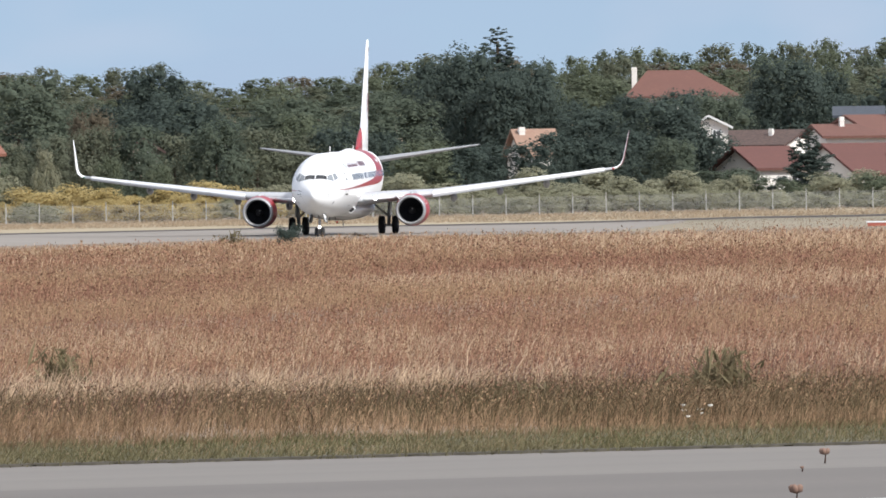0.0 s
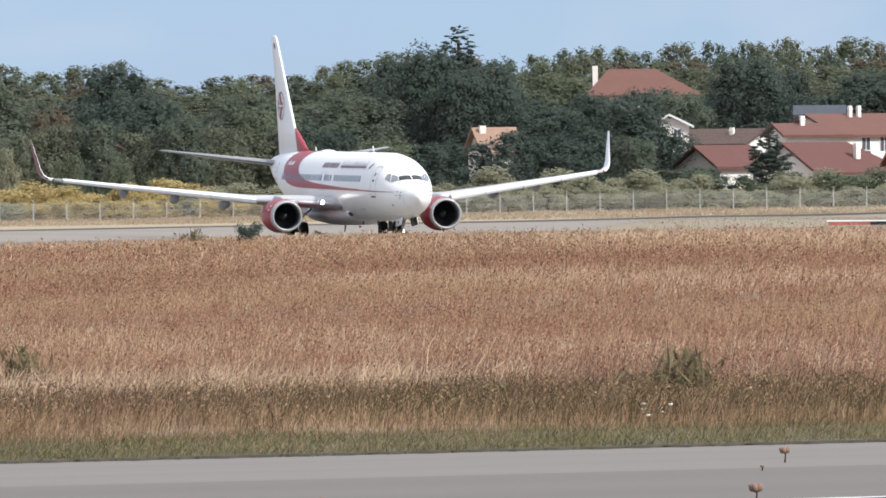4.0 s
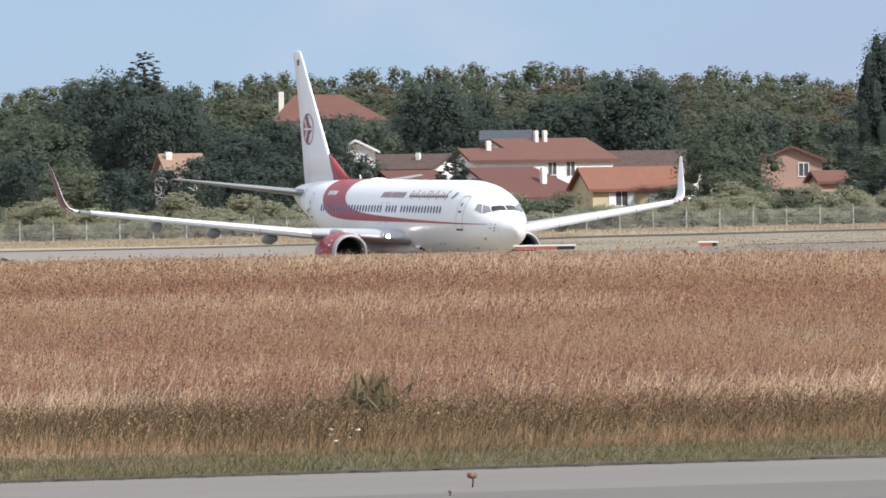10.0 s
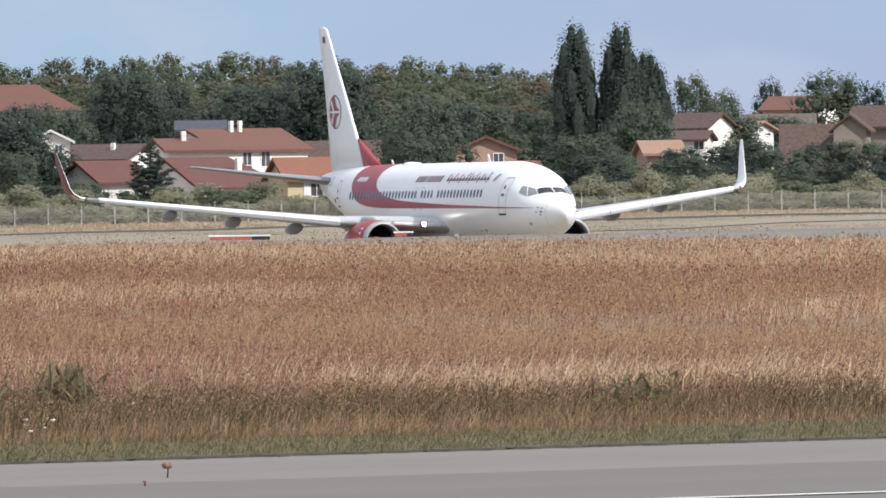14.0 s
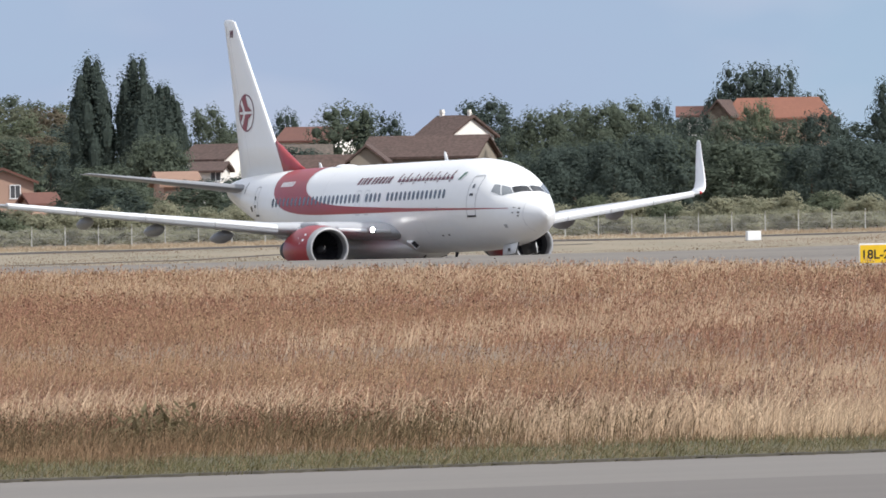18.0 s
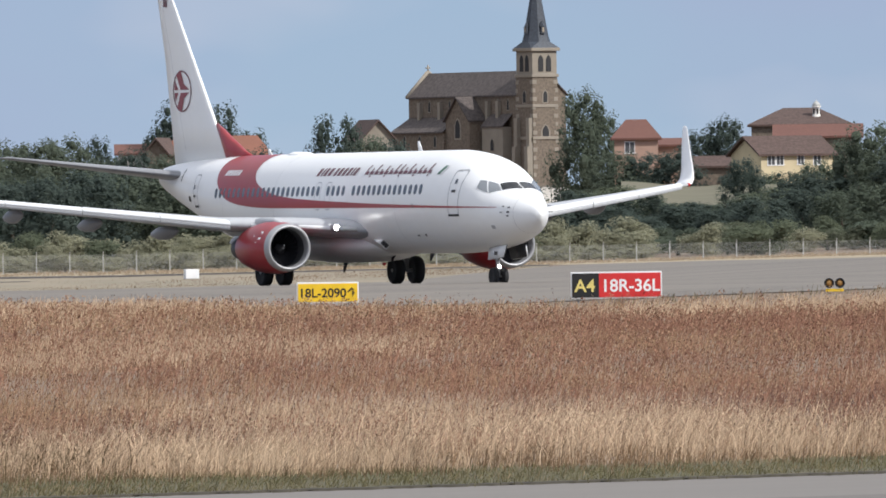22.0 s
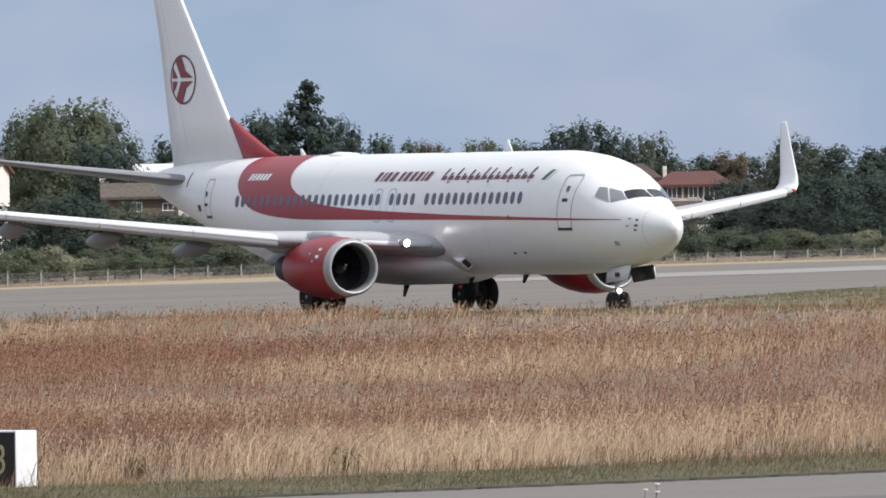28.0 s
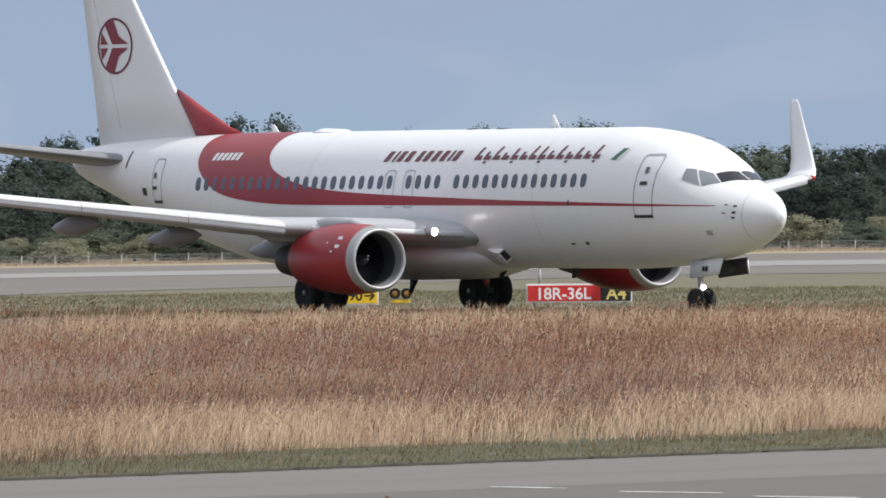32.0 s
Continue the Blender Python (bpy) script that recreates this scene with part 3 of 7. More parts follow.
def patch(bm, corners, side, out=0.012, n=6):
    """A four-cornered patch on the fuselage; corners as (s, degrees up from the widest line)."""
    c = [Vector(p) for p in corners]
    rows = []
    for i in range(n + 1):
        row = []
        for k in range(n + 1):
            q = c[0].lerp(c[1], i / n).lerp(c[3].lerp(c[2], i / n), k / n)
            t, b, w = section(q[0])
            a = radians(q[1])
            row.append(bm.verts.new((ORIGIN - q[0] + out * 0.6, side * (w + out) * math.cos(a), (t + b) / 2 + ((t - b) / 2 + out) * math.sin(a))))
        rows.append(row)
    for a, b in zip(rows, rows[1:]):
        for k in range(n):
            bm.faces.new((a[k], b[k], b[k + 1], a[k + 1]) if side > 0 else (a[k + 1], b[k + 1], b[k], a[k]))
    return bm


AIRFOIL = [(0.0, 0.0), (0.02, 0.28), (0.08, 0.46), (0.2, 0.58), (0.38, 0.6), (0.6, 0.46), (0.8, 0.24), (1.0, 0.02), (1.0, -0.02), (0.8, -0.14), (0.55, -0.32), (0.35, -0.42), (0.18, -0.40), (0.06, -0.3), (0.015, -0.16)]


def foil(stations, side):
    """Loops of an aerofoil: stations of (y, leading edge s, chord, z, thickness, lean) with lean the turn of the section towards upright."""
    out = []
    for y, le, ch, z, th, lean in stations:
        a = radians(lean)
        out.append([(ORIGIN - le - c * ch, side * (y - t * th * ch * math.sin(a)), z + t * th * ch * math.cos(a)) for c, t in AIRFOIL])
    return out


def airliner():
    jet = empty("airliner", pose(0, 0, 0), "white twin-engined airliner with red swoosh and red engines, taxiing", "aeroplane")
    # fuselage
    bm = bmesh.new()
    stations = sorted({*[round(0.02 + 0.5 * (i / 12) ** 2, 3) for i in range(13)], *[round(0.6 + 0.2 * i, 2) for i in range(34)], *range(8, 24), *[24 + 0.5 * i for i in range(29)], 38.05})
    loops = []
    for s in stations:
        t, b, w = section(s)
        loops.append([(ORIGIN - s, w * math.cos(2 * math.pi * i / 56), (t + b) / 2 + (t - b) / 2 * math.sin(2 * math.pi * i / 56)) for i in range(56)])
    part("fuselage", rings(bm, loops), M_white, jet)
    bm = bmesh.new()
    fair = [(13.2, 0.25, 0.1), (13.7, 1.1, 0.35), (14.5, 1.62, 0.52), (15.5, 1.98, 0.68), (19, 2.02, 0.72), (21.5, 1.85, 0.62), (23.5, 1.3, 0.4), (25, 0.3, 0.1)]
    rings(bm, [[(ORIGIN - s, w * math.cos(2 * math.pi * i / 28), 1.62 + h * math.sin(2 * math.pi * i / 28)) for i in range(28)] for s, w, h in fair])
    part("belly_fairing", bm, M_white, jet, "white belly fairing between the wings")
    # red swoosh over the crown, thin towards the nose
    front = [(24.95, 5.2899), (24.9, 5.2), (24.85, 5.0), (24.7, 4.65), (24.3, 4.3), (23.7, 4.04), (22.2, 3.71), (20.4, 3.53), (17.5, 3.40), (14.5, 3.31), (12, 3.24), (9.5, 3.19), (7, 3.14), (5, 3.10), (3, 3.06), (1.8, 3.03)]
    back = [(28.95, 5.266), (28.93, 5.18), (28.9, 5.0), (28.7, 4.6), (28.4, 4.25), (27.9, 3.93), (26.9, 3.5), (25.3, 3.26), (22.8, 3.14), (19.5, 3.11), (15, 3.09), (11, 3.07), (7, 3.05), (5, 3.03), (3, 3.02), (1.8, 3.01)]
    dense = lambda p: [(float(hermite(i / 4, range(len(p)), [q[0] for q in p])), float(hermite(i / 4, range(len(p)), [q[1] for q in p]))) for i in range(4 * len(p) - 3)]
    for side in (-1, 1):
        part("swoosh", ribbon(bmesh.new(), dense(back), dense(front), 16, side), M_red, jet, "red swoosh tapering to a line at the nose")
    # cockpit glass
    for side in (-1, 1):
        for name, corners in (("windscreen", ((1.60, 88.5), (2.00, 53), (2.38, 60), (2.16, 88.5))), ("side_pane", ((2.03, 51.5), (2.44, 34.5), (2.82, 50.5), (2.43, 58.5))), ("side_pane", ((2.50, 33.5), (3.10, 30.5), (3.17, 44), (2.88, 49.5)))):
            part(name, patch(bmesh.new(), corners, side), M_glass if name == "windscreen" else M_glass_b, jet, "dark cockpit window")
    # cabin windows
    t, b, w = section(15)
    bm = bmesh.new()
    ring = rounded(-0.125, 0.125, -0.185, 0.185, 0.12, 3)
    face = [bm.verts.new((p[0], 0.006, p[1])) for p in ring]
    rim = [bm.verts.new((p[0] * 1.18, -0.004, p[1] * 1.12)) for p in ring]
    bm.faces.new(face)
    for i in range(len(ring)):
        bm.faces.new((rim[i], rim[(i + 1) % len(ring)], face[(i + 1) % len(ring)], face[i]))
    me = bpy.data.meshes.new("cabin_window")
    bm.to_mesh(me)
    bm.free()
    me.materials.append(M_window)
    for side in (-1, 1):
        for i in range(42):
            if i in (14, 19):
                continue
            s = 7.35 + 0.508 * i + {17: 0.0, 19: 0.0}.get(i, 0)
            p, q = skin(s, 3.72, side, 0.006), skin(s, 3.82, side, 0.006)
            lean = math.degrees(math.atan2(abs(p.y) - abs(q.y), q.z - p.z))
            shared("cabin_window", me, jet, pose(*skin(s, 3.77, side, 0.006), 0, 0, 0 if side > 0 else 180) @ pose(0, 0, 0, lean, 0, 0))
    # doors and exits, drawn by their seams and handles
    for side in (-1, 1):
        for s0, s1, z0, z1 in ((4.05, 4.9, 2.74, 4.5), (30.6, 31.25, 3.25, 4.55)):
            door = part("cabin_door", outline(bmesh.new(), s0, s1, z0, z1, 0.16, 0.045, side), M_grey, jet, "cabin door seam")
            part("door_handle", panel(bmesh.new(), ((s0 + 0.3, 3.62), (s0 + 0.6, 3.62), (s0 + 0.6, 3.72), (s0 + 0.3, 3.72)), side, 0.02, 2), M_dark, door)
            part("door_window", panel(bmesh.new(), ((s0 + 0.38, 3.95), (s0 + 0.52, 3.95), (s0 + 0.52, 4.12), (s0 + 0.38, 4.12)), side, 0.02, 2), M_window, door)
            part("door_sill", panel(bmesh.new(), ((s0, z0 - 0.04), (s1, z0 - 0.04), (s1, z0 + 0.04), (s0, z0 + 0.04)), side, 0.02, 3), M_dark, door)
        for s0 in (16.21, 17.23):
            part("overwing_exit", outline(bmesh.new(), s0, s0 + 0.56, 3.02, 4.12, 0.16, 0.03, side), M_grey, jet, "overwing exit seam")
        # airline titles and registration, as plain slanted bars
        x = 18.2
        for wd in (0.34, 0.16, 0.34, 0.36, 0.3, 0.36, 0.34, 0.34, 0.16, 0.34):
            s1 = x
            part("title_bar", panel(bmesh.new(), ((s1 - wd * 0.72, 4.36), (s1, 4.36), (s1 - 0.14, 4.66), (s1 - 0.14 - wd * 0.72, 4.66)), side, 0.016, 3), M_title, jet)
            x -= wd + 0.09 + (0.12 if abs(x - 17.1) < 0.3 else 0)
        for i in range(14):
            s1 = 13.4 - 0.47 * i
            part("title_bar", panel(bmesh.new(), ((s1 - 0.36, 4.38), (s1, 4.38), (s1 - 0.05, 4.50), (s1 - 0.38, 4.50)), side, 0.016, 3), M_title, jet)
            hh = (0.24, 0.12, 0.26, 0.08, 0.2, 0.1, 0.26)[i % 7]
            part("title_bar", panel(bmesh.new(), ((s1 - 0.16, 4.5), (s1 - 0.04, 4.5), (s1 - 0.04 - hh * 0.5, 4.5 + hh), (s1 - 0.16 - hh * 0.5, 4.5 + hh)), side, 0.016, 2), M_title, jet)
            if i % 3 == 1:
                part("title_bar", panel(bmesh.new(), ((s1 - 0.2, 4.28), (s1 - 0.06, 4.28), (s1 - 0.09, 4.34), (s1 - 0.23, 4.34)), side, 0.016, 2), M_title, jet)
        for i in range(6):
            s1 = 27.8 - 0.27 * i
            part("registration_bar", panel(bmesh.new(), ((s1 - 0.19, 4.46), (s1, 4.46), (s1 - 0.06, 4.68), (s1 - 0.25, 4.68)), side, 0.02, 2), M_white, jet)
        part("flag_mark", panel(bmesh.new(), ((6.1, 4.34), (6.34, 4.34), (6.02, 4.66), (5.8, 4.66)), side, 0.016, 3), M_green, jet, "small green flag mark")
        part("flag_mark", panel(bmesh.new(), ((5.95, 4.34), (6.08, 4.34), (5.78, 4.66), (5.66, 4.66)), side, 0.016, 3), M_flagwhite, jet)
        # small ports and plates
        for s0, z0, ww, hh, m_ in ((1.15, 2.98, 0.10, 0.05, M_dark), (1.15, 2.80, 0.12, 0.06, M_dark), (1.18, 2.66, 0.1, 0.05, M_dark), (2.0, 2.2, 0.2, 0.14, M_grey), (8.3, 1.95, 0.22, 0.05, M_dark), (7.6, 1.95, 0.16, 0.08, M_dark), (31.7, 3.45, 0.3, 0.22, M_dark), (8.0, 3.05, 0.08, 0.16, M_dark)):
            part("service_plate", panel(bmesh.new(), ((s0, z0), (s0 + ww, z0), (s0 + ww, z0 + hh), (s0, z0 + hh)), side, 0.016, 2), m_, jet)
    # fin with its red dorsal fillet, rudder line and round mark
    bm = bmesh.new()
    finz = [(4.9, 30.7, 36.6, 0.36), (6.5, 32.1, 36.93, 0.33), (9.4, 34.6, 37.56, 0.25), (11.8, 36.68, 38.28, 0.17), (12.2, 37.02, 38.42, 0.13), (12.32, 37.45, 38.3, 0.03)]
    rings(bm, [[(ORIGIN - le - c * (te - le), t * th, z) for c, t in AIRFOIL] for z, le, te, th in finz])
    fin = part("fin", bm, M_white, jet)
    bm = bmesh.new()
    dors = [(28.4, 5.22, 5.28, 0.03), (29.2, 5.2, 5.50, 0.10), (30.0, 5.18, 5.83, 0.16), (30.75, 5.18, 6.12, 0.20), (31.0, 5.5, 6.21, 0.19), (31.5, 6.0, 6.42, 0.14), (32.1, 6.52, 6.66, 0.05)]
    rings(bm, [[(ORIGIN - s, y * w, z0 + (z1 - z0) * k) for y, k in ((1, 0), (1, 0.5), (0.7, 0.9), (0, 1), (-0.7, 0.9), (-1, 0.5), (-1, 0))] for s, z0, z1, w in dors])
    part("dorsal_fillet", bm, M_red, jet, "red dorsal fin fillet")
    for side in (-1, 1):
        def finskin(s, z, out=0.02):
            le = float(np.interp(z, [4.9, 6.5, 9.4, 11.8], [30.7, 32.1, 34.6, 36.68]))
            te = float(np.interp(z, [4.9, 6.5, 9.4, 11.8], [36.6, 36.93, 37.56, 38.28]))
            th = float(np.interp(z, [4.9, 6.5, 9.4, 11.8], [0.36, 0.33, 0.25, 0.17]))
            c = (s - le) / (te - le)
            y = float(np.interp(c, [k[0] for k in AIRFOIL[:8]], [k[1] for k in AIRFOIL[:8]])) * th
            if side < 0:
                y = float(np.interp(c, [k[0] for k in AIRFOIL[:7:-1]], [-k[1] for k in AIRFOIL[:7:-1]])) * th
            return Vector((ORIGIN - s, side * (y + out), z))

        def finpatch(name, pts, n, m_, out=0.022):
            bm = bmesh.new()
            bm.faces.new([bm.verts.new(finskin(s, z, out)) for s, z in (pts if side < 0 else pts[::-1])])
            return part(name, bm, m_, fin)

        cs, cz, ra, rb = 35.58, 8.0, 1.08, 0.86
        bm = bmesh.new()
        ring = [[bm.verts.new(finskin(cs + ra * k * math.cos(2 * math.pi * i / 40), cz + rb * k * math.sin(2 * math.pi * i / 40))) for i in range(40)] for k in (1.0, 0.92)]
        for i in range(40):
            bm.faces.new((ring[0][i], ring[0][(i + 1) % 40], ring[1][(i + 1) % 40], ring[1][i]))
        part("tail_ring", bm, M_title, fin, "dark red ring on the fin")
        finpatch("tail_wing", [(cs - 0.85, cz + 0.06), (cs + 0.15, cz + 0.06), (cs + 0.62, cz + 0.68), (cs + 0.1, cz + 0.86), (cs - 0.25, cz + 0.3)], 1, M_title_b)
        finpatch("tail_wing", [(cs - 0.85, cz - 0.06), (cs - 0.25, cz - 0.3), (cs + 0.1, cz - 0.86), (cs + 0.62, cz - 0.68), (cs + 0.15, cz - 0.06)], 1, M_title_b)
        finpatch("tail_wing", [(cs + 0.42, cz + 0.06), (cs + 0.9, cz + 0.06), (cs + 0.82, cz + 0.42)], 1, M_title_b)
        finpatch("tail_wing", [(cs + 0.42, cz - 0.06), (cs + 0.82, cz - 0.42), (cs + 0.9, cz - 0.06)], 1, M_title_b)
        finpatch("rudder_seam", [(35.3, 5.5), (35.32, 5.5), (37.83, 11.9), (37.81, 11.9)], 1, M_wing, 0.006)
        for i in range(2):
            finpatch("registration_bar", [(37.1 + 0.26 * i, 11.5), (37.28 + 0.26 * i, 11.5), (37.28 + 0.26 * i, 11.82), (37.1 + 0.26 * i, 11.82)], 1, M_title)
    # wings, tailplane
    for side in (-1, 1):
        bm = bmesh.new()
        rings(bm, foil([(1.3, 12.9, 8.6, 2.18, 0.10, 0), (1.95, 13.6, 7.7, 2.24, 0.10, 0), (3.4, 15.0, 6.3, 2.34, 0.11, 0), (5.9, 16.9, 4.6, 2.48, 0.115, 0), (9.0, 18.6, 3.75, 2.86, 0.11, 0), (13.0, 20.75, 2.75, 3.34, 0.105, 0), (16.9, 22.9, 1.7, 3.82, 0.10, 0)], side))
        wing = part("wing", bm, M_wing, jet, "pale grey swept wing")
        bm = bmesh.new()
        rings(bm, foil([(16.9, 22.9, 1.7, 3.82, 0.10, 0), (17.2, 23.15, 1.55, 3.90, 0.10, 25), (17.42, 23.45, 1.38, 4.08, 0.09, 58), (17.55, 23.75, 1.2, 4.4, 0.085, 76), (17.72, 24.45, 0.8, 5.4, 0.08, 79), (17.85, 24.95, 0.46, 6.14, 0.07, 79), (17.87, 25.08, 0.3, 6.24, 0.04, 79)], side))
        bmesh.ops.recalc_face_normals(bm, faces=bm.faces)
        tip = part("winglet", bm, M_white, wing, "blended winglet, red on its outer face")
        tip.data.materials.append(M_title)
        for p in tip.data.polygons:
            if p.normal.y * side > 0.25 and p.center.z > 3.95:
                p.material_index = 1
        bm = bmesh.new()
        rings(bm, foil([(y, le - 0.04, 0.42, z - 0.01, 0.42, 0) for y, le, z in ((1.9, 13.5, 2.24), (3.4, 15.0, 2.34), (5.2, 16.37, 2.43))], side))
        part("leading_edge", bm, M_slat, wing, "pale inboard leading edge")
        # drooped slats outboard of the engine, in four lengths
        span = [(5.95, 16.93, 2.53, 0.72), (8.4, 18.27, 2.83, 0.66), (11.1, 19.73, 3.15, 0.60), (13.8, 21.18, 3.47, 0.53), (16.45, 22.66, 3.80, 0.46)]
        for (ya, la, za, ka), (yb, lb, zb, kb) in zip(span, span[1:]):
            for name, m_, prof in (("slat", M_slat, ((-0.36, -0.16), (-0.42, -0.04), (-0.36, 0.08), (-0.16, 0.17), (0.22, 0.24), (0.24, 0.18), (-0.1, 0.05), (-0.2, -0.12))), ("slat_lip", M_wing, ((-0.33, -0.34), (-0.39, -0.26), (-0.40, -0.17), (-0.3, -0.16), (-0.2, -0.19), (-0.22, -0.32)))):
                bm = bmesh.new()
                rings(bm, [[(ORIGIN - le - u * k, side * y, z + v * k) for u, v in prof] for y, le, z, k in ((ya + 0.015, la, za, ka), (yb - 0.015, lb, zb, kb))])
                bmesh.ops.recalc_face_normals(bm, faces=bm.faces)
                part(name, bm, m_, wing, "white drooped slat" if name == "slat" else "grey lower lip of the slat", smooth=False)
        for y0, s0, z0, ln in ((3.6, 19.6, 2.0, 2.8), (6.9, 19.7, 2.36, 3.0), (9.8, 20.6, 2.72, 2.7), (12.7, 21.8, 3.1, 2.2)):
            bm = bmesh.new()
            rings(bm, [[(ORIGIN - s0 - ln * k, side * (y0 + 0.2 * w * math.cos(2 * math.pi * i / 12)), z0 - 0.08 - 0.14 * k + 0.3 * w * math.sin(2 * math.pi * i / 12)) for i in range(12)] for k, w in ((0, 0.05), (0.15, 0.6), (0.4, 1), (0.7, 0.85), (0.9, 0.45), (1, 0.08))])
            part("flap_fairing", bm, M_fairing, wing, "flap track fairing, grey darkened for shade under the wing")
        # tailplane and edge take a grey darkened to stand for shade below
        bm = bmesh.new()
        rings(bm, foil([(0.5, 33.3, 4.2, 4.45, 0.10, 0), (1.2, 33.9, 3.75, 4.55, 0.10, 0), (4.0, 35.7, 2.5, 4.93, 0.10, 0), (7.0, 37.35, 1.25, 5.34, 0.09, 0), (7.18, 37.7, 0.85, 5.36, 0.05, 0)], side))
        part("tailplane", bm, M_tail_shaded, jet, "swept tailplane, grey darkened for its shaded underside")
        bm = bmesh.new()
        rings(bm, foil([(0.45, 33.1, 0.55, 4.45, 0.3, 0), (1.2, 33.86, 0.34, 4.55, 0.3, 0), (4.0, 35.66, 0.26, 4.93, 0.3, 0), (7.0, 37.31, 0.16, 5.34, 0.3, 0)], side))
        part("tailplane_edge", bm, M_tail_shaded, jet, "tailplane leading edge in the same shade-darkened grey")
        # engine
        ex, ey, ez = ORIGIN - 13.35, side * 4.84, 1.54
        bm2 = bmesh.new()
        nac = [(-0.22, 0.955), (-0.7, 1.02), (-1.3, 1.06), (-2.0, 1.05), (-2.8, 0.96), (-3.5, 0.82), (-3.75, 0.76)]
        lathe(bm2, nac, centre=(ex, ey, ez), flat=0.05, seg=40, caps=False)
        engine = part("engine", bm2, M_red, jet, "red engine nacelle")
        bm = bmesh.new()
        lip = [(-0.32, 0.975), (-0.12, 0.945), (-0.03, 0.90), (0.0, 0.855), (-0.03, 0.81), (-0.14, 0.785), (-0.4, 0.775)]
        loops = []
        for a, r in lip:
            loops.append([(ex + a, ey + r * math.cos(2 * math.pi * i / 40), ez + (r * math.sin(2 * math.pi * i / 40)) * (0.95 if i > 20 else 1)) for i in range(40)])
        part("intake_lip", rings(bm, loops, caps=False), M_lip, engine, "dull metal intake lip")
        bm = bmesh.new()
        loops = [[(ex + a, ey + r * math.cos(2 * math.pi * i / 40), ez + (r * math.sin(2 * math.pi * i / 40)) * (0.95 if i > 20 else 1)) for i in range(40)] for a, r in ((-0.38, 0.776), (-0.8, 0.79), (-1.15, 0.79))]
        part("intake_duct", rings(bm, loops, caps=False), M_duct, engine, "grey intake duct")
        bm = bmesh.new()
        vs = [bm.verts.new((dx, w, r)) for r, w, dx in ((0.2, -0.02, 0.03), (0.2, 0.05, -0.06), (0.5, 0.08, -0.06), (0.78, 0.12, -0.05), (0.78, -0.05, 0.05), (0.5, -0.04, 0.05))]
        bm.faces.new(vs)
        blade = bpy.data.meshes.new("fan_blade")
        bm.to_mesh(blade)
        bm.free()
        blade.materials.append(M_fan)
        for i in range(24):
            shared("fan_blade", blade, engine, Matrix.Translation((ex - 1.02, ey, ez)) @ Matrix.Rotation(2 * math.pi * i / 24, 4, "X"))
        bm = bmesh.new()
        part("fan_back", lathe(bm, [(-1.16, 0.8), (-1.2, 0.8)], centre=(ex, ey, ez)), M_dark, engine)
        bm = bmesh.new()
        part("spinner", lathe(bm, [(-0.62, 0.01), (-0.72, 0.09), (-0.9, 0.19), (-1.08, 0.25)], centre=(ex, ey, ez), seg=20), M_dark, engine, "pointed fan spinner")
        bm = bmesh.new()
        tube(bm, (ex - 0.72, ey + 0.06, ez + 0.11), (ex - 0.80, ey + 0.1, ez + 0.12), 0.035, 0.02, 8)
        part("spinner_mark", bm, M_flagwhite, engine)
        bm = bmesh.new()
        part("core_nozzle", lathe(bm, [(-3.4, 0.62), (-3.9, 0.6), (-4.5, 0.5), (-5.0, 0.42), (-5.05, 0.36)], centre=(ex, ey, ez)), M_dark, engine, "dark exhaust nozzle")
        bm = bmesh.new()
        rings(bm, [[(ex - a, ey + y * w, z0 + (z1 - z0) * k) for y, k in ((1, 0), (1, 0.6), (0.6, 1), (-0.6, 1), (-1, 0.6), (-1, 0))] for a, z0, z1, w in ((0.75, ez + 0.95, ez + 1.02, 0.06), (1.4, ez + 0.9, ez + 1.18, 0.16), (2.6, ez + 0.8, ez + 1.22, 0.2), (3.6, ez + 0.6, ez + 1.1, 0.2), (5.5, ez + 0.5, ez + 0.95, 0.16), (6.6, ez + 0.7, ez + 0.9, 0.05))])
        part("pylon", bm, M_grey, engine, "grey engine pylon")
        for k, (a, ang, ww, hh) in enumerate(((0.72, 20, 0.2, 0.36), (1.0, 12, 0.06, 0.06), (1.3, 26, 0.06, 0.06))):
            bm = bmesh.new()
            for dx, da in ((0, 0), (-ww, 0), (-ww, hh), (0, hh)):
                r = float(np.interp(a - dx, [0.22, 0.7, 1.3, 2.0], [0.955, 1.02, 1.06, 1.05])) + 0.012
                q = radians(ang) + da
                bm.verts.new((ex - a + dx, ey + side * r * math.cos(q), ez + r * math.sin(q)))
            bm.verts.ensure_lookup_table()
            bm.faces.new(list(bm.verts))
            part("nacelle_placard", bm, M_white, engine)
        # strake and far-side small mark
        bm = bmesh.new()
        vs = [bm.verts.new(p) for p in ((ex - 0.9, ey - side * 0.80, ez + 0.68), (ex - 1.9, ey - side * 0.80, ez + 0.72), (ex - 1.9, ey - side * 1.08, ez + 0.98), (ex - 1.5, ey - side * 1.02, ez + 0.93))]
        bm.faces.new(vs)
        part("strake", bm, M_grey, engine)
        # lit landing lamp at the wing root
        bm = bmesh.new()
        lathe(bm, [(0.0, 0.02), (-0.02, 0.11), (-0.1, 0.11)], centre=(ORIGIN - 14.02, side * 2.55, 2.33), seg=16)
        lamp = part("landing_lamp", bm, M_light, jet, "lit landing lamp in the wing root")
        bm = bmesh.new()
        lathe(bm, [(0.06, 0.13), (0.05, 0.145), (-0.3, 0.16), (-0.12, 0.14), (0.05, 0.12)], centre=(ORIGIN - 14.02, side * 2.55, 2.33), seg=18, caps=False)
        part("lamp_housing", bm, M_wing, lamp)
        bm = bmesh.new()
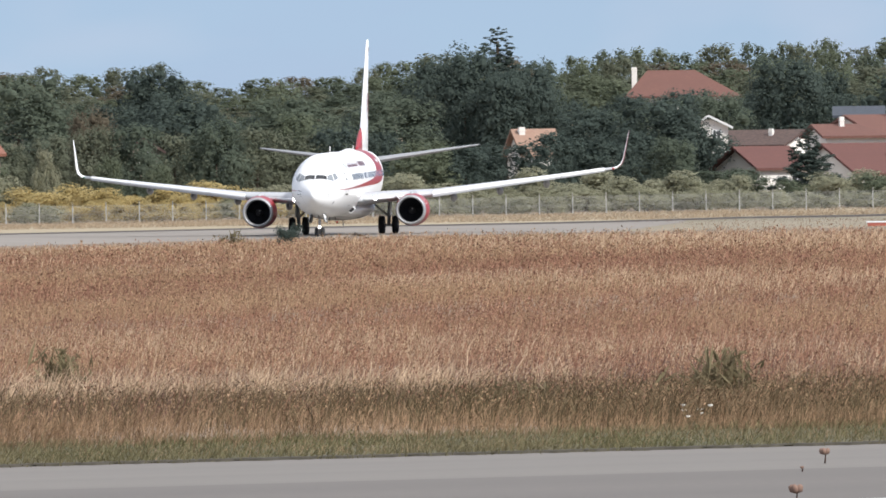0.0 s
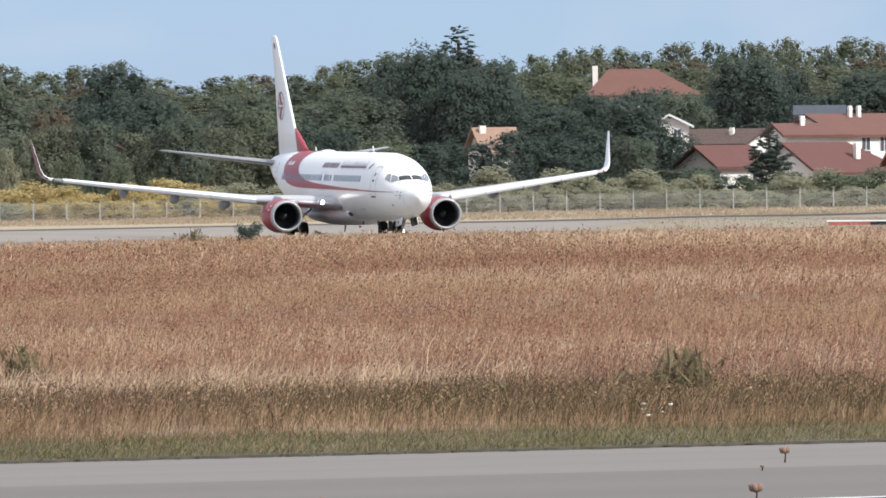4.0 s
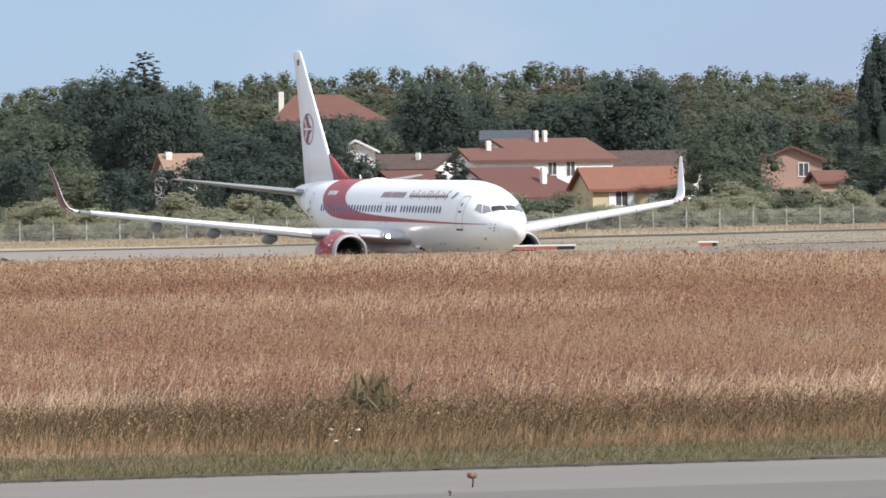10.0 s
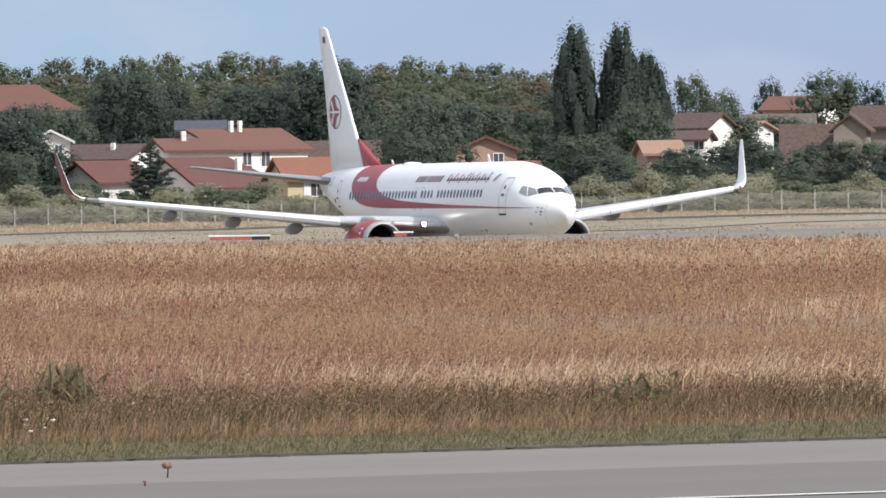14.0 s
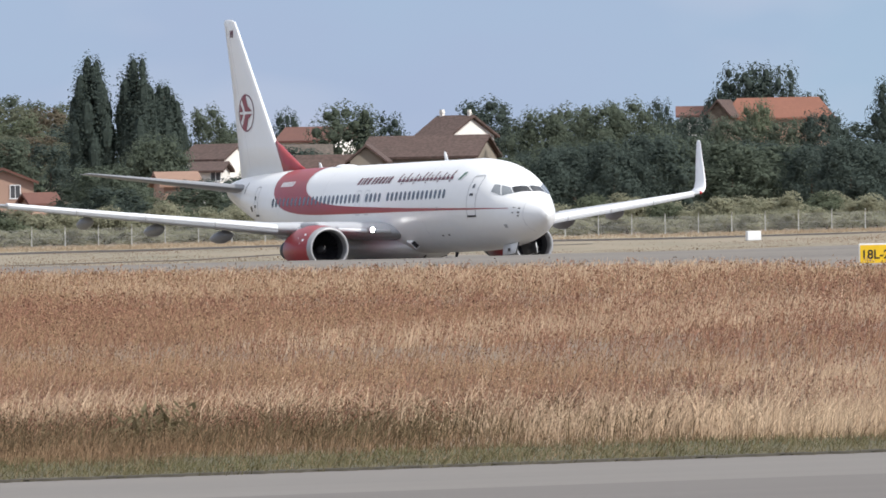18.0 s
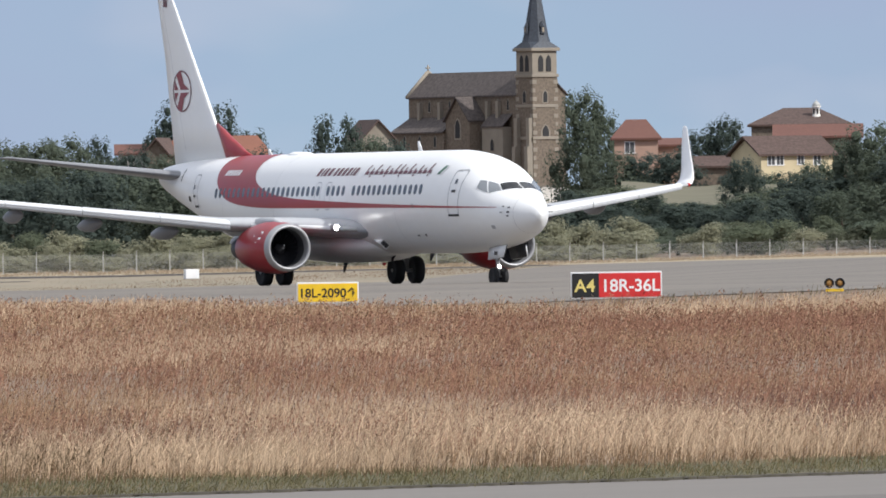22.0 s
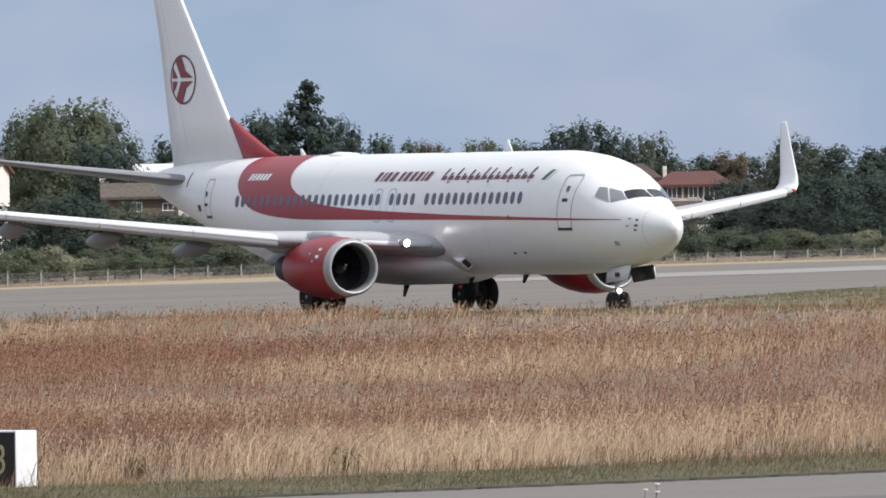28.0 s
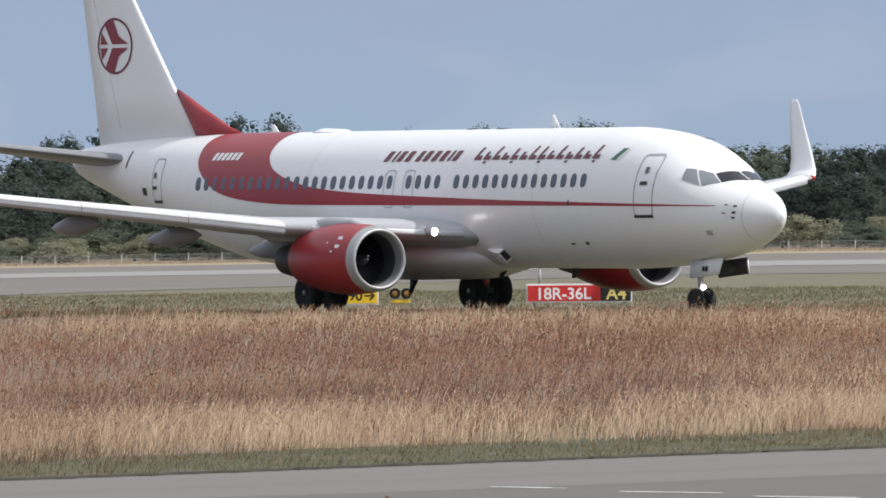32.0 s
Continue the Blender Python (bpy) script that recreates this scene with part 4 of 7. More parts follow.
        rings(bm, [[skin(s0, z0, side, o) for z0, o in ((1.56, -0.05), (1.56, w), (1.82, w), (1.82, -0.05))] for s0, w in ((12.3, 0.17), (12.6, 0.14), (13.1, 0.01))])
        scoop = part("air_scoop", bm, M_white, jet, "air scoop below the wing root", smooth=False)
        # the scoop is solid: a dark slab takes the place of its inner shade
        bm = bmesh.new()
        rings(bm, [[skin(s0, z0, side, o) for z0, o in ((1.59, -0.05), (1.59, 0.14), (1.79, 0.14), (1.79, -0.05))] for s0 in (12.285, 12.31)])
        part("scoop_mouth", bm, M_dark, scoop, "dark slab for the shaded inside of the scoop", smooth=False)
        # main gear
        gx, gy = ORIGIN - 19.6, side * 2.86
        bm = bmesh.new()
        tube(bm, (gx, gy, 0.55), (gx - 0.05, gy + side * 0.12, 2.3), 0.11, 0.14, 12)
        tube(bm, (gx, gy - 0.62, 0.56), (gx, gy + 0.62, 0.56), 0.075)
        tube(bm, (gx, gy, 1.1), (gx + 0.05, gy - side * 0.9, 1.9), 0.06)
        leg = part("main_gear_leg", bm, M_metal_g, jet, "landing gear leg")
        bm = bmesh.new()
        box(bm, gx - 0.5, gx + 0.45, gy + side * 0.15 - 0.02, gy + side * 0.15 + 0.02, 1.15, 2.0)
        part("gear_door", bm, M_white, leg)
        for dy in (-0.43, 0.43):
            wheel("main_wheel", jet, gx, gy + dy, 0.565, 0.2)
    # nose gear
    gx = ORIGIN - 4.1
    bm = bmesh.new()
    tube(bm, (gx, 0, 0.36), (gx - 0.12, 0, 1.6), 0.07, 0.09, 12)
    tube(bm, (gx, -0.24, 0.345), (gx, 0.24, 0.345), 0.05)
    tube(bm, (gx - 0.06, 0, 0.95), (gx + 0.7, 0, 1.5), 0.045)
    leg = part("nose_gear_leg", bm, M_metal_g, jet, "nose gear leg")
    bm = bmesh.new()
    lathe(bm, [(0.0, 0.02), (-0.015, 0.07), (-0.06, 0.08)], centre=(gx + 0.14, 0, 0.72), seg=14)
    part("taxi_lamp", bm, M_taxi, leg, "lit taxi lamp on the nose gear")
    for side in (-1, 1):
        bm = bmesh.new()
        vs = [(gx + 1.7, side * 0.42, 1.56), (gx + 0.1, side * 0.42, 1.45), (gx + 0.2, side * 0.52, 0.98), (gx + 1.62, side * 0.52, 1.1)]
        rings(bm, [[(x, y + d, z) for x, y, z in vs] for d in (-0.02, 0.02)])
        door = part("nose_gear_door", bm, M_white, jet, "nose gear door with small marks")
        bm = bmesh.new()
        rings(bm, [[(x, y - side * 0.045 + d, z) for x, y, z in vs] for d in (-0.02, 0.02)])
        part("door_lining", bm, M_dark, door, "dark inner face of the gear door")
        for i in range(2):
            bm = bmesh.new()
            box(bm, gx + 0.8 + 0.16 * i, gx + 0.92 + 0.16 * i, side * 0.5 + side * 0.02 - 0.004, side * 0.5 + side * 0.03, 1.18, 1.32)
            part("registration_bar", bm, M_dark, door)
        wheel("nose_wheel", jet, gx, side * 0.2, 0.345, 0.1)
    # seams round the radome and the fuselage joints
    for s0 in (0.98, 9.9, 22.0, 27.4):
        bm = bmesh.new()
        loops = []
        for ds in (0.0, 0.011):
            t, b, w = section(s0 + ds)
            loops.append([(ORIGIN - s0 - ds, (w + 0.005) * math.cos(2 * math.pi * i / 56), (t + b) / 2 + ((t - b) / 2 + 0.005) * math.sin(2 * math.pi * i / 56)) for i in range(56)])
        part("skin_seam", rings(bm, loops, caps=False), M_wing, jet)
    # beacon lamps on the crown and belly, lights at the wing tips, probes on the nose
    for z0, k in ((0.9, -1),):
        bm = bmesh.new()
        lathe(bm, [(z0, 0.09), (z0 + 0.07 * k, 0.075), (z0 + 0.12 * k, 0.02)], axis="z", centre=(ORIGIN - 15.2, 0, 0), seg=12)
        part("beacon", bm, M_beacon, jet, "red beacon lamp")
    for side in (-1, 1):
        bm = bmesh.new()
        lathe(bm, [(0.06, 0.01), (0.03, 0.07), (-0.12, 0.08)], centre=(ORIGIN - 22.95, side * 16.95, 3.83), seg=10)
        part("tip_light", bm, M_beacon if side > 0 else M_green, jet, "coloured wing tip light")
        for s0, z0 in ((1.45, 3.05), (1.5, 2.82)):
            q = skin(s0, z0, side, 0.0)
            bm = bmesh.new()
            tube(bm, q, q + Vector((0.02, side * 0.09, 0)), 0.02, 0.015, 6)
            tube(bm, q + Vector((0.0, side * 0.09, 0)), q + Vector((0.16, side * 0.10, 0)), 0.016, 0.01, 6)
            part("probe", bm, M_dark, jet)
        # dark slot where the tailplane meets the fuselage
        bm = bmesh.new()
        panel(bm, ((33.2, 4.28), (33.28, 4.28), (33.28, 4.78), (33.2, 4.78)), side, 0.012, 3)
        part("tailplane_slot", bm, M_dark, jet)
        # wiper arm across the windscreen's foot
        bm = bmesh.new()
        patch(bm, ((1.62, 84), (1.95, 56), (1.97, 56.5), (1.65, 84)), side, 0.03, 4)
        part("wiper", bm, M_dark, jet)
    # aerials and crown fittings
    for s0, h, z0, down in ((11.2, 0.42, 5.25, 1), (26.3, 0.28, 5.25, 1), (14.0, 0.3, 1.24, -1), (18.8, 0.4, 0.92, -1), (10.2, 0.28, 1.25, -1)):
        bm = bmesh.new()
        vs = [(ORIGIN - s0, z0 - 0.03 * down), (ORIGIN - s0 - 0.42, z0 - 0.03 * down), (ORIGIN - s0 - 0.5, z0 + h * down), (ORIGIN - s0 - 0.36, z0 + h * down)]
        rings(bm, [[(x, d, z) for x, z in vs] for d in (-0.015, 0.015)])
        part("blade_aerial", bm, M_white if down > 0 else M_dark, jet)
    bm = bmesh.new()
    rings(bm, [[(ORIGIN - s0, w * math.cos(math.pi * i / 8), 5.22 + h * math.sin(math.pi * i / 8)) for i in range(9)] for s0, w, h in ((22.6, 0.1, 0.02), (22.9, 0.4, 0.14), (23.8, 0.42, 0.17), (24.5, 0.15, 0.03))])
    part("aerial_dome", bm, M_white, jet, "white dome on the crown")
    for s0 in (14.2, 15.8):
        bm = bmesh.new()
        lathe(bm, [(5.22, 0.22), (5.29, 0.2), (5.31, 0.1)], axis="z", centre=(ORIGIN - s0, 0, 0), seg=14)
        part("crown_fitting", bm, M_dark, jet)
    bm = bmesh.new()
    lathe(bm, [(-22.0, 0.14), (-22.14, 0.15), (-22.16, 0.1)], centre=(0, 0, 4.56), seg=14)
    part("exhaust_pipe", bm, M_dark, jet, "exhaust of the auxiliary unit")
    return jet


WHEELS = []


def wheel(name, jet, x, y, r, w):
    bm = bmesh.new()
    lathe(bm, [(-w * 0.7, 0.01), (-w * 0.7, r * 0.35), (-w * 0.45, r * 0.42), (-w * 0.5, r * 0.56), (w * 0.5, r * 0.56), (w * 0.45, r * 0.42), (w * 0.7, r * 0.35), (w * 0.7, 0.01)], axis="y", seg=22)
    hub = part(name, bm, M_hub, jet, "grey wheel hub with black tyre")
    hub.location = (x, y, r)
    bm = bmesh.new()
    lathe(bm, [(-w * 0.8, r * 0.55), (-w, r * 0.72), (-w * 0.95, r * 0.9), (-w * 0.55, r), (w * 0.55, r), (w * 0.95, r * 0.9), (w, r * 0.72), (w * 0.8, r * 0.55)], axis="y", seg=30)
    part("tyre", bm, M_tyre, hub)
    WHEELS.append((hub, x, y, r))


jet = airliner()


# ---- trees ----
def leaf_quads(rng, centres, radii, n, size, up=0.25, squash=1.0, low=1.0):
    """Small leaf clumps scattered over lumps: verts and quads; low: how flat they are made for a crown that is stretched upwards."""
    k = rng.choice(len(centres), n, p=radii**2 / np.sum(radii**2))
    d = rng.normal(size=(n, 3))
    d[:, 2] += up
    d /= np.linalg.norm(d, axis=1)[:, None]
    p = centres[k] + d * (radii[k] * (0.5 + 0.72 * rng.beta(2.2, 1.6, n) + np.abs(rng.normal(0, 0.05, n))))[:, None] * np.array([1, 1, squash])
    out = p - centres.mean(0)
    out /= np.linalg.norm(out, axis=1)[:, None] + 1e-6
    nrm = d * 0.35 + out * 0.8 + rng.normal(size=(n, 3)) * 0.5
    nrm /= np.linalg.norm(nrm, axis=1)[:, None]
    a = np.cross(nrm, rng.normal(size=(n, 3)))
    a /= np.linalg.norm(a, axis=1)[:, None]
    b = np.cross(nrm, a)
    s = size * rng.uniform(0.6, 1.35, n)[:, None] * np.array([1, 1, low])
    v = np.stack([p - a * s * 0.8, p - b * s * 0.45, p + a * s, p + b * s * 0.5], 1).reshape(-1, 3)
    return v, np.arange(4 * n).reshape(n, 4)


def ball(centre, r, squash=1.0, seg=6, rows=4):
    vs, fs = [], []
    for i in range(rows + 1):
        t = math.pi * (i + 0.02) / (rows + 0.04)
        for j in range(seg):
            u = 2 * math.pi * j / seg
            vs.append((centre[0] + r * math.sin(t) * math.cos(u), centre[1] + r * math.sin(t) * math.sin(u), centre[2] + r * squash * math.cos(t)))
    for i in range(rows):
        for j in range(seg):
            fs.append((i * seg + j, (i + 1) * seg + j, (i + 1) * seg + (j + 1) % seg, i * seg + (j + 1) % seg))
    return np.array(vs), np.array(fs)


def crown_shape(kind, rng):
    """Lumps of a crown, one unit high and about one unit wide."""
    c, r = [], []
    if kind in ("broad", "mid", "far"):
        for i in range(70):
            t, h = i * 2.4 + rng.uniform(-0.9, 0.9), 0.06 + 0.82 * ((i + rng.uniform(0, 1)) / 70)
            w = 0.37 * math.sqrt(max(0.06, 1 - ((h - 0.40) / 0.54) ** 2)) * rng.uniform(0.45, 1.12)
            c.append((w * math.cos(t), w * math.sin(t), h))
            r.append(rng.uniform(0.055, 0.17) * (1.12 - 0.4 * h))
    elif kind == "poplar":
        for i in range(60):
            t, h = i * 2.4 + rng.uniform(-0.6, 0.6), 0.04 + 0.90 * i / 60
            w = 0.36 * max(0.05, 1 - (abs(h - 0.45) / 0.55) ** 2.6) * rng.uniform(0.5, 1.0)
            c.append((w * math.cos(t), w * math.sin(t), h))
            r.append(rng.uniform(0.10, 0.17) * (1.0 if h < 0.8 else 0.62))
    elif kind == "conifer":
        for i in range(150):
            h = 0.05 + 0.94 * (i / 150) ** 0.8
            t = i * 2.4
            w = (0.03 + 0.44 * (1 - h) ** 0.85) * rng.uniform(0.25, 1.12)
            c.append((w * math.cos(t), w * math.sin(t), h - 0.10 * w))
            r.append(0.012 + 0.11 * (1 - h) * rng.uniform(0.7, 1.2))
    elif kind == "cedar":
        for tier, h in enumerate((0.2, 0.3, 0.4, 0.5, 0.59, 0.67, 0.74, 0.8, 0.85, 0.89, 0.93, 0.96)):
            for i in range(9 if h < 0.8 else 5):
                t, w = rng.uniform(0, 2 * math.pi), (0.015 + 0.44 * (1 - h) ** 0.9) * rng.uniform(0.1, 1.15)
                c.append((w * math.cos(t), w * math.sin(t), h + rng.uniform(-0.03, 0.03)))
                r.append(rng.uniform(0.075, 0.115) * (1.25 - 0.85 * h))
    elif kind == "thin":
        for i in range(16):
            t, h = rng.uniform(0, 2 * math.pi), rng.uniform(0.35, 0.92)
            w = 0.34 * rng.uniform(0.2, 1.0)
            c.append((w * math.cos(t), w * math.sin(t), h))
            r.append(rng.uniform(0.07, 0.12))
    else:  # bush
        for i in range(16):
            t, h = rng.uniform(0, 2 * math.pi), rng.uniform(0.1, 0.78)
            w = 0.4 * rng.uniform(0.2, 1.0)
            c.append((w * math.cos(t), w * math.sin(t), h))
            r.append(rng.uniform(0.13, 0.22))
    return np.array(c), np.array(r)


TREES = {}
ARRAYS = {}


def tree_model(kind, material, seed):
    key = (kind, material.name, seed)
    if key in TREES:
        return TREES[key]
    rng = np.random.default_rng(seed * 7 + len(kind))
    c, r = crown_shape(kind, rng)
    squash = 0.5 if kind == "cedar" else (0.42 if kind == "conifer" else (1.1 if kind == "poplar" else 0.9))
    n = {"broad": 9000, "mid": 6000, "far": 3200, "poplar": 12000, "conifer": 10000, "cedar": 5600, "thin": 1300, "bush": 4200}[kind]
    v, f = leaf_quads(rng, c, r, n, {"bush": 0.026, "thin": 0.022, "far": 0.031, "mid": 0.025, "broad": 0.0195, "poplar": 0.03, "conifer": 0.019}.get(kind, 0.02), 0.2, squash, {"far": 0.65, "mid": 0.65, "broad": 0.7, "poplar": 0.3, "conifer": 0.6}.get(kind, 1.0))
    vs, fs, k = [v], [f], len(v)
    if kind != "thin":
        for p, q in zip(c, r):
            bv, bf = ball(p, q * (0.7 if kind in ("conifer", "poplar") else 0.42), squash)
            vs.append(bv)
            fs.append(bf + k)
            k += len(bv)
    crown = bpy.data.meshes.new("crown")
    ARRAYS[crown.name] = np.concatenate(vs), np.concatenate(fs)
    numpy_mesh(crown, *ARRAYS[crown.name], False)
    crown.materials.append(material)
    bm = bmesh.new()
    top = 0.5 if kind in ("broad", "mid", "bush", "thin", "far") else 0.9
    rings(bm, [[(w * math.cos(2 * math.pi * i / 8) + b, w * math.sin(2 * math.pi * i / 8), z) for i in range(8)] for z, w, b in ((-0.05, 0.035, 0), (0.05, 0.026, 0), (0.25, 0.02, 0.01), (top, 0.008, 0.0))])
    if kind in ("broad", "thin", "bush"):
        for p in c[:7]:
            tube(bm, (0.01, 0, 0.2), tuple(p), 0.014, 0.004, 6)
    trunk = bpy.data.meshes.new("trunk")
    bm.to_mesh(trunk)
    bm.free()
    trunk.materials.append(M_bark)
    TREES[key] = crown, trunk
    return TREES[key]


TREE_WORDS = {"mid": ("leafy hedge tree", "tree"), "far": ("rounded leafy tree", "tree"), "broad": ("broad leafy tree", "tree"), "poplar": ("tall dense poplar", "tree"), "conifer": ("dark pointed conifer", "tree"), "cedar": ("dark tiered cedar", "tree"), "thin": ("thin open tree", "tree"), "bush": ("rounded bush", "bush")}
LEAF_WORDS = {"leaves_haze_pale": "pale grey-green", "leaves": "mid-green", "leaves_light": "pale green", "leaves_dark": "deep green", "leaves_brown": "browning", "scrub_leaves": "grey-green", "scrub_yellow": "yellowing"}
spin = random.Random(5)


def tree(kind, material, az, r, top, wide, base=None, group=""):
    """A tree by bearing, distance, the height of its top (thousandths above eye level) and its width in metres."""
    seed = spin.randint(1, 3)
    crown, trunk = tree_model(kind, material, seed)
    p = at(az, r)
    if base is not None:
        p.z = EYE + r * base / 1000
    h = (EYE + r * top / 1000 - p.z) * 1.045
    words, cat = TREE_WORDS[kind]
    name = {"bush": "bush"}.get(kind, "tree")
    ob = new(name)
    ob.matrix_basis = Matrix.LocRotScale(p, Euler((0, 0, spin.uniform(0, 6.28))), (wide, wide, h))
    tagged(ob, LEAF_WORDS[material.name] + " " + words + " beyond the airfield fence", cat, group)
    for nm, me in (("crown", crown), ("trunk", trunk)):
        o = new(nm, me)
        o.parent = ob
    return ob


SKY_A = [-6, -4.65, -4.3, -4.0, -3.68, -3.4, -3.1, -2.9, -2.72, -2.5, -2.3, -2.1, -1.88, -1.6, -1.33, -0.98, -0.57, 0, 0.7, 1.0, 1.3, 1.83, 2.16, 2.43, 2.7, 3.06, 3.3, 3.52, 3.93, 4.1]
SKY_H = [6, 6.5, 5.2, 6.7, 4.2, 5.8, 5.4, 6.3, 6.6, 7.0, 6.6, 6.0, 7.4, 7.2, 7.4, 8.0, 7.6, 7.3, 7.0, 6.3, 5.0, 4.4, 5.5, 5.6, 3.6, 6.1, 5.0, 4.6, 5.6, 4.5]
def woods(name, label, plan):
    """Far woods that nobody could count: all crowns of a plan of (kind, material, bearing, distance, top, width) in one mesh."""
    vs, fs, ms, slots, k = [], [], [], [], 0
    for kind, material, az, r, top, wide in plan:
        crown = tree_model(kind, material, spin.randint(1, 3))[0]
        v, f = ARRAYS[crown.name]
        p = at(az, r)
        h = (EYE + r * top / 1000 - p.z) * 1.07
        t = spin.uniform(0, 6.28)
        c, s = math.cos(t) * wide, math.sin(t) * wide
        vs.append(v @ np.array([[c, s, 0], [-s, c, 0], [0, 0, h]]) + np.array(p))
        fs.append(f + k)
        k += len(v)
        if material not in slots:
            slots.append(material)
        ms.append(np.full(len(f), slots.index(material), np.int32))
    me = bpy.data.meshes.new(name)
    numpy_mesh(me, np.concatenate(vs), np.concatenate(fs), False)
    for m in slots:
        me.materials.append(m)
    me.polygons.foreach_set("material_index", np.concatenate(ms))
    return tagged(new(name, me), label, "woods", kind="stuff")


# the hill's mix leans to paler leaves: distance haze put into the colour
plan = []
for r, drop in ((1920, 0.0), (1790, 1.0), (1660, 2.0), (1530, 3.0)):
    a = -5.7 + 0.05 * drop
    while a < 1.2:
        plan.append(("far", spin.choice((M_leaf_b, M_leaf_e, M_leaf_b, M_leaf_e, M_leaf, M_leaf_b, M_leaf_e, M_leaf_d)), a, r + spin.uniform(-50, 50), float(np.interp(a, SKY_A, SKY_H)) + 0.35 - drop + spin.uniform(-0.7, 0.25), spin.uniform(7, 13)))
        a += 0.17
woods("hill_woods", "mixed green and browning woods on the far hill, paled for haze", plan)
a = -5.6
while a < 5.2:
    tree("mid", spin.choice((M_leaf, M_leaf_c, M_leaf)), a, spin.uniform(1300, 1380), spin.uniform(2.2, 4.2) if a < 1.2 else spin.uniform(0.6, 2.2), spin.uniform(8, 11), group="trees behind the houses")
    a += 0.2
plan, a = [], 1.1
while a < 17.2:
    top = float(np.interp(a, [1.1, 1.8, 2.6, 3.3, 5.0, 5.4, 5.75, 5.95, 6.05, 7.0, 7.1, 8.2, 8.8, 11.2, 11.4, 17], [4.5, 3.0, 2.2, 3.6, 3.6, 3.6, 2.6, 1.6, 0.4, 0.4, 3.6, 4.6, 5.4, 5.4, 4.7, 4.7]))
    if top > 1.2:
        plan.append(("far", spin.choice((M_leaf_c, M_leaf, M_leaf_c, M_leaf_b)), a, spin.uniform(1620, 1700), top + spin.uniform(-0.6, 0.6), spin.uniform(11, 15)))
    a += 0.24
woods("village_woods", "dark green woods behind the village and the field", plan)
a = 2.0
while a < 17.2:  # dark hedge trees near the fence
    top = float(np.interp(a, [2.0, 2.6, 3.0, 3.4, 3.9, 4.5, 5.2, 5.6, 6.1, 6.6, 7.0, 7.6, 8.4, 8.8, 9.4, 9.8, 10.8, 11.6, 12, 17], [-0.3, -0.1, 0.6, 2.0, 2.6, 2.0, 2.2, 1.8, -0.4, -1.5, -1.0, 1.2, 3.0, 1.6, -0.4, -1.3, -0.2, 0.2, 3.2, 3.6]))
    tree("mid", spin.choice((M_leaf_c, M_leaf_c, M_leaf)), a, spin.uniform(1065, 1105), top + spin.uniform(-0.5, 0.4), spin.uniform(7, 10), group="hedge trees near the fence")
    a += 0.19
a = 11.95
while a < 17.2:
    tree("mid", spin.choice((M_leaf_c, M_leaf, M_leaf_c)), a, spin.uniform(1250, 1320), spin.uniform(5.0, 6.2), spin.uniform(9, 12), group="trees behind the field")
    a += 0.24
a = -5.5
while a < 1.9:  # lower growth between the houses and the fence
    top = float(np.interp(a, [-5.5, -4.2, -3.0, -2.4, -2.0, -1.42, -1.3, -1.15, -0.9, -0.8, -0.2, -0.1, 0.26, 0.32, 0.6, 0.7, 1.0, 1.15, 1.9], [0.5, 1.5, 1.5, -0.8, 1.0, 0.6, -3.2, -5.2, -5.2, -3.6, -3.8, -5.0, -5.0, -1.2, -1.0, -3.0, -3.2, -1.4, -1.5]))
    tree("mid", spin.choice((M_leaf_c, M_leaf, M_leaf_b) if a > -3.2 else (M_leaf, M_leaf_b, M_leaf_e, M_leaf_d)), a, spin.uniform(1062, 1095), top + spin.uniform(-0.6, 0.5), spin.uniform(6, 9), group="low trees near the fence")
    a += 0.2
for k, (a, top) in enumerate(((6.2, 0.6), (6.3, 0.5), (6.42, 0.9), (6.52, 0.4), (6.6, -0.1), (6.68, -0.7), (6.76, -0.5), (6.84, -0.8), (6.93, -0.9), (7.02, -0.6), (7.1, 0.2), (7.2, 0.7))):
    tree("mid", (M_leaf_c, M_leaf, M_leaf_b)[k % 3], a, 1215 + 9 * (k % 3), top, 6.5 + k % 4, group="trees along the pasture")
# single trees, by bearing, distance, top and width
tree("broad", M_leaf, -4.65, 1120, 6.4, 16)
tree("broad", M_leaf_c, -4.0, 1350, 6.7, 13)
tree("broad", M_leaf_c, -3.85, 1110, 3.9, 13)
tree("broad", M_leaf, -3.35, 1115, 4.1, 14)
tree("thin", M_leaf_b, -3.38, 1180, 5.9, 9)
tree("broad", M_leaf_c, -2.6, 1250, 6.9, 12)
tree("conifer", M_leaf_c, -2.34, 1250, 9.0, 18)
tree("broad", M_leaf_c, -2.18, 1236, 6.4, 11)
tree("broad", M_leaf_c, -2.5, 1238, 7.7, 11)
tree("broad", M_leaf_c, -2.3, 1230, 5.6, 11)
tree("broad", M_leaf, -2.85, 1150, 4.0, 13)
tree("broad", M_leaf_c, -1.72, 1385, 3.7, 9)
tree("broad", M_leaf, -1.58, 1385, 3.5, 9)
tree("broad", M_leaf_c, -1.42, 1385, 4.2, 9)
tree("broad", M_leaf, -1.26, 1385, 3.6, 9)
tree("broad", M_leaf_c, -1.1, 1385, 3.8, 9)
tree("broad", M_leaf_c, 11.62, 1180, 3.0, 8)
tree("broad", M_leaf_c, -1.9, 1115, 2.6, 11)
tree("broad", M_leaf_c, -1.56, 1110, 3.9, 13)
tree("broad", M_leaf_c, -1.43, 1112, 2.3, 6)
tree("broad", M_leaf, -1.3, 1235, 3.6, 10)
tree("broad", M_leaf_c, -0.35, 1300, 5.3, 14)
